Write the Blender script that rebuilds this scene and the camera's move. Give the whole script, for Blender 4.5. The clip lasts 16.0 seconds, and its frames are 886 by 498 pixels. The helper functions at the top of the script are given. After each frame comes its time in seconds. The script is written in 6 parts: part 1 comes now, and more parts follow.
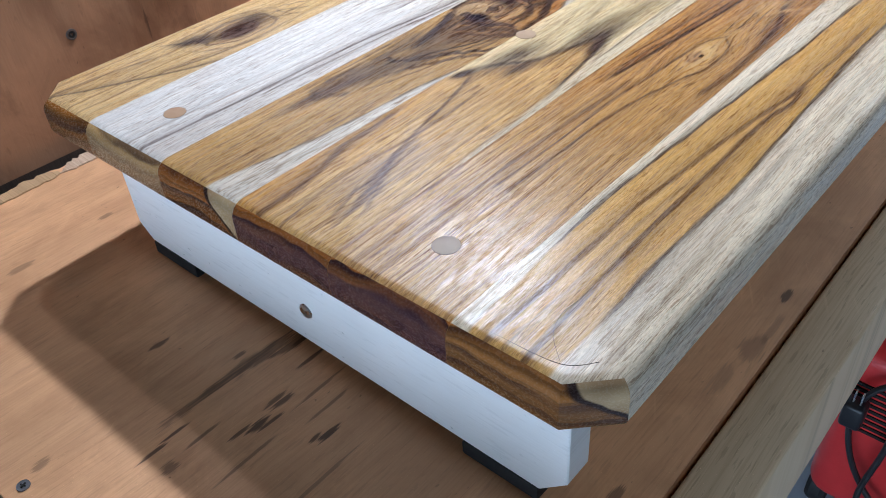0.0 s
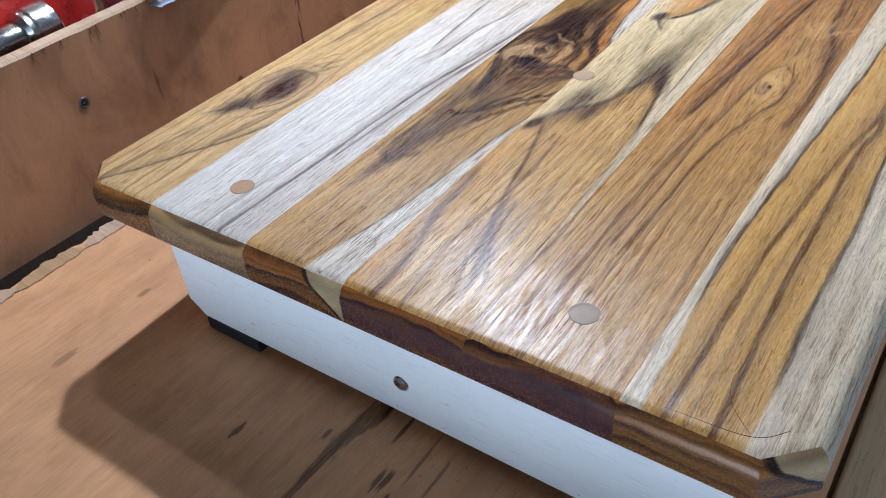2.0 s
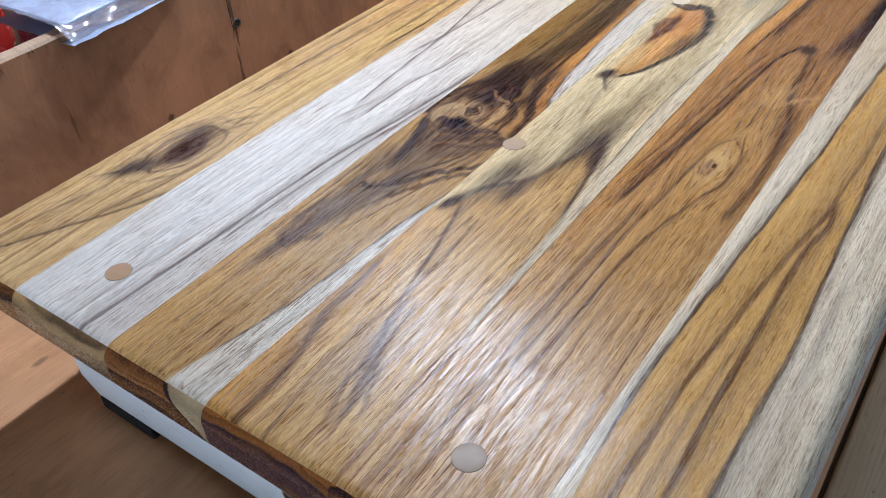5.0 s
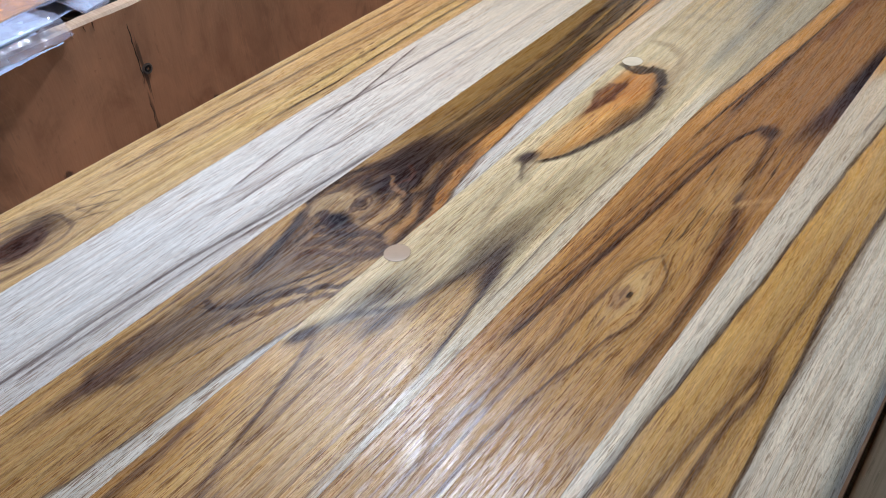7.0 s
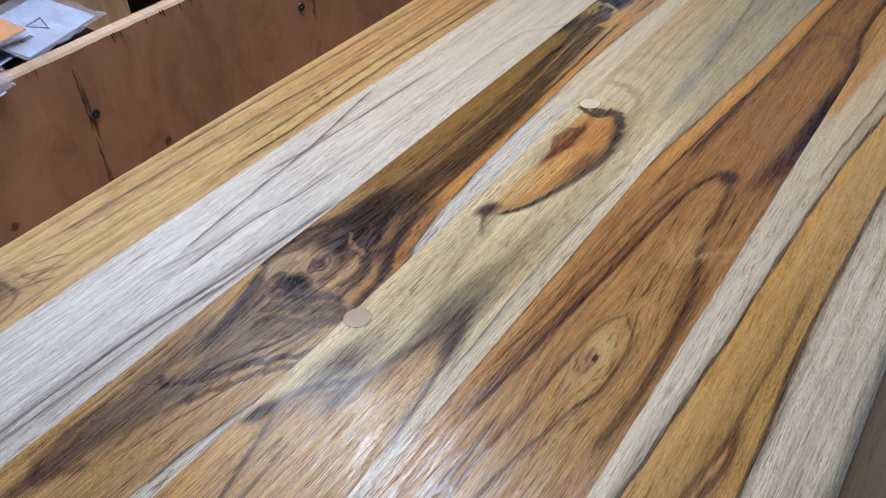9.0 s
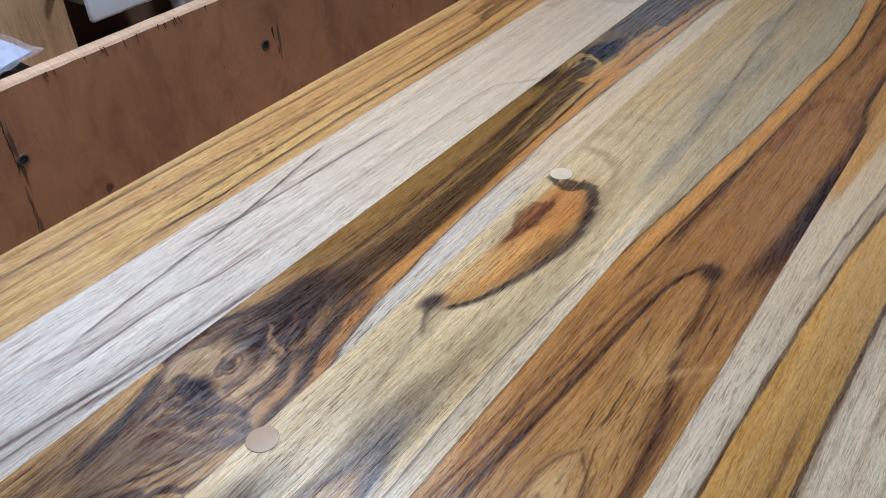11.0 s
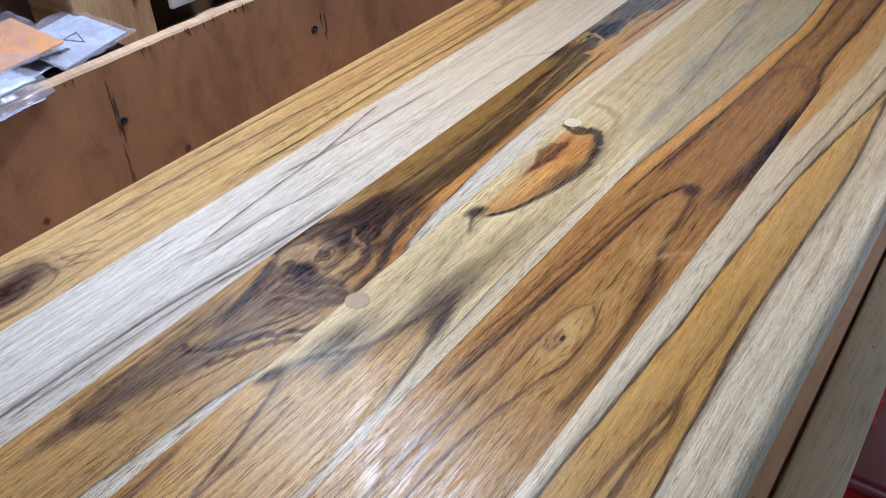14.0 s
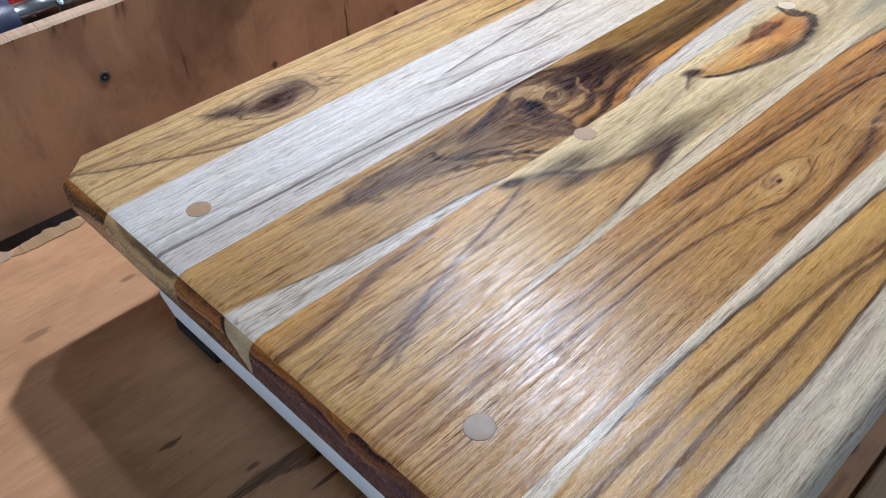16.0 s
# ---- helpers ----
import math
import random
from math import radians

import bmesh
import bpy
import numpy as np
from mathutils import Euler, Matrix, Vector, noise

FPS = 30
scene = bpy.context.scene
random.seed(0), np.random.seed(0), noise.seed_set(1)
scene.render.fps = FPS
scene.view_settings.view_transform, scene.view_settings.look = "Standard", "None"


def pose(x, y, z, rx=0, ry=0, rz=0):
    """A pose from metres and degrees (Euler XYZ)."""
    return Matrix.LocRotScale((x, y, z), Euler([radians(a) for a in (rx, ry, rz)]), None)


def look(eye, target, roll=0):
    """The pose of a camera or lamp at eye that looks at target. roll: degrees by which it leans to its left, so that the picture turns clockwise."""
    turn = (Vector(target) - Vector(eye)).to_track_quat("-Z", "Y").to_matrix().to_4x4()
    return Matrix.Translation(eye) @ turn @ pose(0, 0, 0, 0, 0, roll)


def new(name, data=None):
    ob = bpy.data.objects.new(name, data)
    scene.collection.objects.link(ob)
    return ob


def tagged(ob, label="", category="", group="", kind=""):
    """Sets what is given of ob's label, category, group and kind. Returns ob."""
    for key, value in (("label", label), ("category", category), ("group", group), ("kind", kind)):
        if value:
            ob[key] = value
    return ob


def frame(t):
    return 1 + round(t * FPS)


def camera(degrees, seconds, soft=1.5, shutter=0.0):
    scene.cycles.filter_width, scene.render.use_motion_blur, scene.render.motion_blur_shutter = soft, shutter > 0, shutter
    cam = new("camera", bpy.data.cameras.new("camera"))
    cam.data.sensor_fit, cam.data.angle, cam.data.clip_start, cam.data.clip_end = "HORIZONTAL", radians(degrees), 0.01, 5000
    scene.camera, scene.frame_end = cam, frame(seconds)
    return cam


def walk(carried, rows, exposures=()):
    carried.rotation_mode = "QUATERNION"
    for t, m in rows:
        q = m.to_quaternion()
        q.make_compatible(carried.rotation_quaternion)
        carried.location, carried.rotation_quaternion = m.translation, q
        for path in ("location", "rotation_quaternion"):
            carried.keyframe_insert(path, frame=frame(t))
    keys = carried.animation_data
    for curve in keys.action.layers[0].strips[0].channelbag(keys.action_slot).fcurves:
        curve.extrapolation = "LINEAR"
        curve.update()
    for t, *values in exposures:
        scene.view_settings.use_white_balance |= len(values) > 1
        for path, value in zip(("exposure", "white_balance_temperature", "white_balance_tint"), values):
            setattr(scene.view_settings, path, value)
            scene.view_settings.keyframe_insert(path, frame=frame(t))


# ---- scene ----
cam = camera(56.45, 16.0, soft=0.95)
PATH = [
    (0, (0.3761, -0.1806, 1.2588), (-0.1640, 0.3840, 0.6348), -4.58),
    (0.5, (0.3695, -0.2250, 1.2691), (-0.1390, 0.3664, 0.6432), -5.57),
    (1, (0.3351, -0.2333, 1.2755), (-0.1547, 0.3766, 0.6525), -5.85),
    (1.5, (0.3041, -0.2294, 1.2771), (-0.1848, 0.3860, 0.6589), -6.06),
    (2, (0.2925, -0.2077, 1.2747), (-0.1992, 0.4077, 0.6588), -6.29),
    (2.5, (0.2900, -0.1970, 1.2784), (-0.2032, 0.4201, 0.6653), -6.55),
    (3, (0.2948, -0.1817, 1.2747), (-0.1963, 0.4381, 0.6627), -6.59),
    (3.2, (0.2985, -0.1762, 1.2754), (-0.1911, 0.4438, 0.6623), -6.52),
    (5.3, (0.2937, -0.1104, 1.2812), (-0.1926, 0.5041, 0.6600), -4.45),
    (5.5, (0.2938, -0.1021, 1.2802), (-0.1907, 0.5134, 0.6586), -4.04),
    (6, (0.2900, -0.0756, 1.2770), (-0.1985, 0.5355, 0.6542), -3.86),
    (6.5, (0.2841, -0.0334, 1.2742), (-0.2153, 0.5671, 0.6497), -4.40),
    (7, (0.2945, 0.0081, 1.2769), (-0.2165, 0.6013, 0.6548), -5.29),
    (7.5, (0.3214, 0.0659, 1.2783), (-0.1855, 0.6630, 0.6567), -6.01),
    (8, (0.3072, 0.0526, 1.2782), (-0.1854, 0.6635, 0.6585), -6.12),
    (8.2, (0.2971, 0.0256, 1.2914), (-0.1849, 0.6417, 0.6684), -6.16),
    (10.3, (0.2742, 0.0635, 1.2875), (-0.2173, 0.6959, 0.6888), -2.89),
    (10.5, (0.2707, 0.0782, 1.2824), (-0.2231, 0.7074, 0.6821), -2.95),
    (11, (0.2666, 0.1029, 1.2815), (-0.2206, 0.7393, 0.6834), -3.08),
    (11.5, (0.2651, 0.1408, 1.2916), (-0.1986, 0.8062, 0.7065), -3.02),
    (12, (0.2813, 0.1614, 1.3254), (-0.1477, 0.8712, 0.7667), -2.77),
    (12.5, (0.3137, 0.1718, 1.3379), (-0.0828, 0.9138, 0.7973), -2.76),
    (13, (0.3172, 0.1503, 1.3357), (-0.0789, 0.8959, 0.7998), -2.54),
    (13.5, (0.3074, 0.0687, 1.3139), (-0.1372, 0.7741, 0.7620), -2.97),
    (14, (0.3199, -0.0124, 1.3117), (-0.1702, 0.6267, 0.7189), -3.27),
    (14.5, (0.3235, -0.0747, 1.2972), (-0.2007, 0.5091, 0.6773), -3.31),
    (15, (0.3260, -0.1141, 1.2909), (-0.2132, 0.4406, 0.6573), -2.70),
    (15.5, (0.3308, -0.1142, 1.2954), (-0.2202, 0.4119, 0.6476), -2.93),
    (16, (0.3193, -0.1159, 1.2995), (-0.2394, 0.3986, 0.6490), -2.96),
]
EXPOSURES = [(0, 0.22), (0.5, 0.36), (1, 0.33), (1.7, 0.15), (3, 0.08), (5.5, -0.09), (8, -0.34), (10.5, -0.38), (11.3, -0.33), (12.2, 0.03), (13, 0.03), (13.8, -0.16), (14.5, -0.14), (16, -0.04)]
walk(cam, [(t, look(eye, target, roll)) for t, eye, target, roll in PATH], EXPOSURES)

# ---- light ----
BENCH = 0.90          # height of the bench top
TOP = 1.027           # height of the riser's upper face

world = bpy.data.worlds.new("daylight")
scene.world = world
world.use_nodes = True
sky = world.node_tree.nodes.new("ShaderNodeTexSky")
sky.sky_type, sky.sun_disc = "NISHITA", False
sky.sun_elevation, sky.sun_rotation = radians(40), radians(120)
backdrop_node = world.node_tree.nodes["Background"]
backdrop_node.inputs["Strength"].default_value = 0.10
world.node_tree.links.new(sky.outputs[0], backdrop_node.inputs["Color"])


def area_lamp(name, m, width, depth, watts, colour):
    lamp = bpy.data.lights.new(name, "AREA")
    lamp.shape, lamp.size, lamp.size_y, lamp.energy, lamp.color = "RECTANGLE", width, depth, watts, colour
    ob = new(name, lamp)
    ob.matrix_world = m
    return ob


COOL, NEUTRAL = (0.57, 0.81, 1.13), (0.81, 0.92, 1.12)
# the two heads of the bench lamp, an added fill, daylight in the open garage door and in the window
area_lamp("bench_lamp_far", look((-0.162, 0.445, 1.682), (-0.05, 0.25, 0.9)), 0.030, 0.030, 7.0, NEUTRAL)
area_lamp("bench_lamp_near", look((-0.162, 0.297, 1.682), (-0.05, 0.2, 0.9)), 0.030, 0.030, 0.85, NEUTRAL)
area_lamp("garage_door_daylight", look((0.9, -2.95, 0.62), (0.7, 0.0, 0.65)), 2.4, 1.2, 68.0, COOL)
# unseen fill without a fixture, added to brighten the far floor
area_lamp("far_floor_fill", look((1.05, 3.1, 2.35), (1.05, 3.0, 0)), 0.25, 1.2, 62.0, (0.80, 0.93, 1.10))
area_lamp("window_daylight", look((-0.62, 2.08, 1.30), (1.5, 2.4, 0.3)), 0.85, 0.95, 3.0, (0.45, 0.72, 1.0))

# ---- materials ----
class Nodes:
    """A short way to write node materials."""

    def __init__(self, name):
        self.start(name)

    def start(self, name):
        self.m = bpy.data.materials.new(name)
        self.m.use_nodes = True
        self.t = self.m.node_tree
        self.bsdf = self.t.nodes["Principled BSDF"]
        self.coordinates()

    def coordinates(self):
        tc = self.t.nodes.new("ShaderNodeTexCoord")
        self.place = tc.outputs["Object"]
        s = self.t.nodes.new("ShaderNodeSeparateXYZ")
        self.t.links.new(self.place, s.inputs[0])
        self.x, self.y, self.z = s.outputs

    def put(self, socket, v):
        if isinstance(v, bpy.types.NodeSocket):
            self.t.links.new(v, socket)
        elif isinstance(v, (tuple, list)) and len(v) == 3 and socket.type == "RGBA":
            socket.default_value = (*v, 1)
        else:
            socket.default_value = v

    def math(self, op, a, b=0.0, c=0.0, clamp=False):
        n = self.t.nodes.new("ShaderNodeMath")
        n.operation, n.use_clamp = op, clamp
        for i, v in enumerate((a, b, c)):
            self.put(n.inputs[i], v)
        return n.outputs[0]

    def vec(self, x, y, z=0.0):
        n = self.t.nodes.new("ShaderNodeCombineXYZ")
        for i, v in enumerate((x, y, z)):
            self.put(n.inputs[i], v)
        return n.outputs[0]

    def scaled(self, sx, sy, sz, shift=0.0, x=None, y=None, z=None):
        return self.vec(self.math("MULTIPLY_ADD", x or self.x, sx, shift), self.math("MULTIPLY", y or self.y, sy), self.math("MULTIPLY", z or self.z, sz))

    def noise(self, vec, scale=1.0, detail=2.0, rough=0.5, twist=0.0):
        n = self.t.nodes.new("ShaderNodeTexNoise")
        self.put(n.inputs["Vector"], vec)
        for k, v in (("Scale", scale), ("Detail", detail), ("Roughness", rough), ("Distortion", twist)):
            n.inputs[k].default_value = v
        return n.outputs[0]

    def ramp(self, v, a, b, c=0.0, d=1.0, smooth=True):
        n = self.t.nodes.new("ShaderNodeMapRange")
        n.interpolation_type = "SMOOTHSTEP" if smooth else "LINEAR"
        for i, k in enumerate((v, a, b, c, d)):
            self.put(n.inputs[i], k)
        return n.outputs[0]

    def mix(self, f, a, b, blend="MIX"):
        n = self.t.nodes.new("ShaderNodeMix")
        n.data_type, n.blend_type = "RGBA", blend
        self.put(n.inputs[0], f)
        self.put(n.inputs[6], a)
        self.put(n.inputs[7], b)
        return n.outputs[2]

    def curve(self, v, points):
        n = self.t.nodes.new("ShaderNodeFloatCurve")
        c = n.mapping.curves[0]
        while len(c.points) < len(points):
            c.points.new(0.5, 0.5)
        for p, (a, b) in zip(c.points, sorted(points)):
            p.location = (a, b)
            p.handle_type = "AUTO_CLAMPED"
        n.mapping.update()
        self.put(n.inputs["Value"], v)
        return n.outputs[0]

    def bump(self, height, strength, metres):
        n = self.t.nodes.new("ShaderNodeBump")
        n.inputs["Strength"].default_value, n.inputs["Distance"].default_value = strength, metres
        self.put(n.inputs["Height"], height)
        self.put(self.bsdf.inputs["Normal"], n.outputs[0])

    def done(self, colour, rough=0.5, metal=0.0, coat=0.0):
        self.put(self.bsdf.inputs["Base Color"], colour)
        self.put(self.bsdf.inputs["Roughness"], rough)
        self.put(self.bsdf.inputs["Metallic"], metal)
        if coat:
            self.bsdf.inputs["Coat Weight"].default_value = coat
            self.bsdf.inputs["Coat Roughness"].default_value = 0.22
        return self.m


class Figure(Nodes):
    """The figure of one stave: grain along y, with streaks, heartwood and knots laid over it in metres of the riser."""
    LOW, SPAN = -0.15, 0.45
    turn = 1.0

    def __init__(self, name, base, seed, warp=0.004, knots=(), calm=1.0):
        self.seed, self.warp, self.knots = seed, warp, knots
        self.start(name)
        self.grain_field()
        self.whole, self.chapters = self.t, []
        self.fields = {"X": self.x, "Y": self.y, "Z": self.z, "U": self.u, "G": self.g, "Un": self.un, "Broken": self.broken,
                       "Ragged": self.ragged, "Ringed": self.ringed, "Torn": self.torn, "Spot": self.spot}
        self.next_chapter()
        self.col = base
        wide = self.noise(self.scaled(45, 1.6, 20, seed + 9, x=self.g), detail=2)
        self.tone(wide, 0.34 * calm, 0.95)

    def next_chapter(self):
        """Layers are kept in node groups of a moderate size, one after the other."""
        self.close_chapter()
        self.t = bpy.data.node_groups.new(self.m.name + "_layers", "ShaderNodeTree")
        sockets = self.t.interface
        sockets.new_socket("Colour", in_out="OUTPUT", socket_type="NodeSocketColor")
        sockets.new_socket("Colour", in_out="INPUT", socket_type="NodeSocketColor")
        for k in self.fields:
            sockets.new_socket(k, in_out="INPUT", socket_type="NodeSocketVector" if k == "Spot" else "NodeSocketFloat")
        given = self.t.nodes.new("NodeGroupInput").outputs
        self.chapters.append(self.t)
        self.col, self.x, self.y, self.z, self.u, self.g, self.un, self.broken, self.ragged, self.ringed, self.torn, self.spot = given[:12]

    def close_chapter(self):
        if self.chapters:
            last = self.t.nodes.new("NodeGroupOutput")
            self.t.links.new(self.col, last.inputs[0])

    def grain_field(self):
        """The wavering place across the grain (u), the same drawn round the knots (g), and fibres."""
        seed, warp = self.seed, self.warp
        wave = self.noise(self.scaled(14, 4.0, 6, seed), detail=2)
        fine = self.noise(self.scaled(70, 16, 30, seed + 5), detail=2)
        u = self.math("MULTIPLY_ADD", wave, warp, self.math("ADD", self.x, -warp / 2))
        u = self.math("MULTIPLY_ADD", fine, 0.0016, self.math("ADD", u, -0.0008))
        feather = self.noise(self.scaled(480, 24, 120, seed + 13), detail=3, rough=0.65)
        self.u = self.math("MULTIPLY_ADD", feather, 0.0034, self.math("ADD", u, -0.0017))
        fibre = self.noise(self.scaled(1000, 34, 200, seed + 17), detail=3, rough=0.65)
        self.broken = self.ramp(fibre, 0.36, 0.60, 1.0, 0.80)
        sway = self.noise(self.scaled(110, 50, 60, seed + 33), detail=3, rough=0.6)
        shift = self.noise(self.scaled(90, 70, 60, seed + 37), detail=3, rough=0.6)
        self.spot = self.vec(self.math("MULTIPLY_ADD", sway, 0.008, self.math("ADD", self.u, -0.004)),
                             self.math("MULTIPLY_ADD", shift, 0.014, self.math("ADD", self.y, -0.007)))
        self.ragged = self.noise(self.scaled(300, 17, 80, seed + 51), detail=4, rough=0.65)
        self.ringed = self.noise(self.scaled(75, 28, 40, seed + 57), detail=2)
        self.torn = self.noise(self.scaled(420, 22, 100, seed + 31), detail=3)
        g = self.u
        for kx, ky, rx, ry in self.knots:
            dx = self.math("SUBTRACT", self.u, kx)
            d = self.math("ADD", self.math("POWER", self.math("ABSOLUTE", self.math("DIVIDE", dx, rx)), 2.0),
                          self.math("POWER", self.math("ABSOLUTE", self.math("DIVIDE", self.math("SUBTRACT", self.y, ky), ry)), 2.0))
            pull = self.math("MULTIPLY", self.math("EXPONENT", self.math("MULTIPLY", d, -1.0)), dx)
            g = self.math("MULTIPLY_ADD", pull, -0.9, g)
        self.g = g
        self.un = self.math("MULTIPLY_ADD", self.u, 1 / self.SPAN, -self.LOW / self.SPAN)

    def tone(self, v, amount, middle=1.0):
        f = self.ramp(v, 0.34, 0.66, middle - amount / 2 + 0.05, middle + amount / 2 + 0.05, False)
        self.col = self.mix(1.0, self.col, self.grey(f), "MULTIPLY")

    def grey(self, f):
        n = self.t.nodes.new("ShaderNodeCombineColor")
        for i in range(3):
            self.put(n.inputs[i], f)
        return n.outputs[0]

    def line(self, points):
        if isinstance(points, (int, float)):
            return (points - self.LOW) / self.SPAN
        return self.curve(self.y, [(y, (x - self.LOW) / self.SPAN) for x, y in points])

    def span(self, mask, y0, y1, fade):
        if y0 is not None:
            mask = self.math("MULTIPLY", mask, self.ramp(self.y, y0 - fade, y0 + fade))
        if y1 is not None:
            mask = self.math("MULTIPLY", mask, self.ramp(self.y, y1 - fade, y1 + fade, 1.0, 0.0))
        return mask

    def lay(self, mask, colour, amount):
        if amount < 0.995:
            mask = self.math("MULTIPLY", self.math("MULTIPLY", mask, min(1.0, amount * 1.12)), self.broken)
        self.col = self.mix(mask, self.col, colour)
        if len(self.t.nodes) > 190:
            self.next_chapter()

    def deeper(self, colour, k):
        """Dark heartwood is deeper than it looks under gloss."""
        return (colour[0] * k * 1.25, colour[1] * k * 0.9, colour[2] * k) if max(colour) < 0.27 else colour

    def streak(self, points, half, colour, soft=0.0015, amount=0.85, y0=None, y1=None, fade=0.012):
        """A streak along the grain through (x, y) points."""
        half, soft, colour = half * 0.42, soft * 0.65, self.deeper(colour, 0.32)
        side = self.math("SUBTRACT", self.un, self.line(points))
        core = self.ramp(self.math("ABSOLUTE", side), half / self.SPAN, (half + soft) / self.SPAN, 1.0, 0.0)
        # late wood: sharp towards the bark, fading on the other side
        self.turn = -self.turn
        away = self.math("MULTIPLY", side, self.turn)
        tail = self.math("MULTIPLY", self.ramp(away, 0.0, (4.0 * half + 3.2 * soft) / self.SPAN, 0.45, 0.0),
                         self.ramp(away, -0.0006 / self.SPAN, 0.0))
        self.lay(self.span(self.math("MAXIMUM", core, tail), y0, y1, fade), colour, amount)

    def stroke(self, points, half, colour, soft=0.0015, amount=0.8):
        """A line of figure that may turn any way, through (x, y) points."""
        colour = self.deeper(colour, 0.5)
        near = None
        for (ax, ay), (bx, by) in zip(points, points[1:]):
            dx, dy = bx - ax, by - ay
            k = 1.0 / (dx * dx + dy * dy)
            along = self.vector("DOT_PRODUCT", self.spot, (dx * k, dy * k, 0.0))
            along = self.math("SUBTRACT", along, (ax * dx + ay * dy) * k, clamp=True)
            foot = self.vec(self.math("MULTIPLY_ADD", along, dx, ax), self.math("MULTIPLY_ADD", along, dy, ay))
            d = self.vector("DISTANCE", self.spot, foot)
            near = d if near is None else self.math("SMOOTH_MIN", near, d, 0.002)
        self.lay(self.ramp(near, half, half + soft, 1.0, 0.0), colour, amount)

    def vector(self, op, a, b, c=None):
        n = self.t.nodes.new("ShaderNodeVectorMath")
        n.operation = op
        for i, v in enumerate((a, b, c)):
            if v is not None:
                self.put(n.inputs[i], v)
        return n.outputs["Value" if op in ("DOT_PRODUCT", "DISTANCE") else "Vector"]

    def region(self, left, right, colour, soft=0.003, amount=1.0, y0=None, y1=None, fade=0.02, rough_edge=0.0):
        """Colour between two lines along the grain."""
        s = soft / self.SPAN
        u = self.un
        if rough_edge:
            u = self.math("MULTIPLY_ADD", self.torn, rough_edge / self.SPAN, self.math("ADD", u, -rough_edge / 2 / self.SPAN))
        mask = None
        if left is not None:
            mask = self.ramp(self.math("SUBTRACT", u, self.line(left)), -s, s)
        if right is not None:
            m2 = self.ramp(self.math("SUBTRACT", self.line(right), u), -s, s)
            mask = self.math("MULTIPLY", mask, m2) if mask is not None else m2
        if mask is None:
            mask = 1.0
        self.lay(self.span(mask, y0, y1, fade) if mask != 1.0 else self.span(self.math("ADD", 1.0, 0.0), y0, y1, fade), colour, amount)

    def oval(self, cx, cy, rx, ry, turn=0.0):
        c, s = math.cos(radians(turn)), math.sin(radians(turn))
        dx, dy = self.math("SUBTRACT", self.u, cx), self.math("SUBTRACT", self.y, cy)
        a = self.math("ADD", self.math("MULTIPLY", dx, c / rx), self.math("MULTIPLY", dy, s / rx))
        b = self.math("ADD", self.math("MULTIPLY", dx, -s / ry), self.math("MULTIPLY", dy, c / ry))
        return self.math("SQRT", self.math("ADD", self.math("MULTIPLY", a, a), self.math("MULTIPLY", b, b)))

    def blot(self, cx, cy, rx, ry, colour, amount=0.85, edge=0.5, turn=0.0, ragged=0.5):
        """A ragged stain or the heart of a knot."""
        colour, amount = self.deeper(colour, 0.34), min(1.0, amount * 1.1)
        d = self.oval(cx, cy, rx, ry, turn)
        d = self.math("MULTIPLY_ADD", self.ragged, ragged * 2, self.math("ADD", d, -ragged))
        self.lay(self.ramp(d, 1 - edge, 1 + edge, 1.0, 0.0), colour, amount)

    def rings(self, cx, cy, rx, ry, count, colour, amount=0.7, turn=0.0, wander=0.35, sharp=0.5):
        """Growth rings round a knot."""
        d = self.oval(cx, cy, rx, ry, turn)
        w = self.math("MULTIPLY_ADD", self.ringed, wander * 2, self.math("ADD", d, -wander))
        s = self.math("SINE", self.math("MULTIPLY", w, count * 2 * math.pi))
        m = self.math("MULTIPLY", self.ramp(s, 1 - 2 * sharp, 1.0), self.ramp(d, 0.75, 1.15, 1.0, 0.0))
        self.lay(m, colour, amount)

    def growth(self, every, colour, amount, seed=0.0, y0=None, y1=None, sharp=0.03):
        """Fine late-wood lines that follow the grain and bend round knots."""
        w = self.noise(self.scaled(9, 1.9, 6, self.seed + seed, x=self.g), detail=2)
        p = self.math("MULTIPLY_ADD", w, 0.035, self.g)
        s = self.math("FRACT", self.math("MULTIPLY", p, 1.0 / every))
        rise = self.ramp(s, max(0.3, 0.74 - 2.0 * sharp), 0.955)
        drop = self.ramp(s, 0.955, 1.0, 1.0, 0.0)
        k = self.noise(self.scaled(34, 4.0, 20, self.seed + seed + 3), detail=2)
        m = self.math("MULTIPLY", self.math("MULTIPLY", rise, drop), self.ramp(k, 0.36, 0.60))
        self.lay(self.span(m, y0, y1, 0.05), colour, min(0.98, 1.3 * amount))

    def marble(self, cx, cy, rx, ry, light, dark, amount=0.9, turn=0.0):
        """Swirled burl figure."""
        d = self.oval(cx, cy, rx, ry, turn)
        v = self.noise(self.scaled(62, 30, 40, self.seed + 40), detail=4, rough=0.55, twist=2.2)
        col = self.mix(self.ramp(v, 0.40, 0.56), dark, light)
        lines = self.math("SINE", self.math("MULTIPLY", v, 70.0))
        col = self.mix(self.ramp(lines, 0.45, 1.0, 0.0, 0.65), col, dark)
        r = self.noise(self.scaled(110, 40, 50, self.seed + 41), detail=3)
        d = self.math("MULTIPLY_ADD", r, 0.8, self.math("ADD", d, -0.4))
        self.lay(self.ramp(d, 0.75, 1.2, 1.0, 0.0), col, amount)

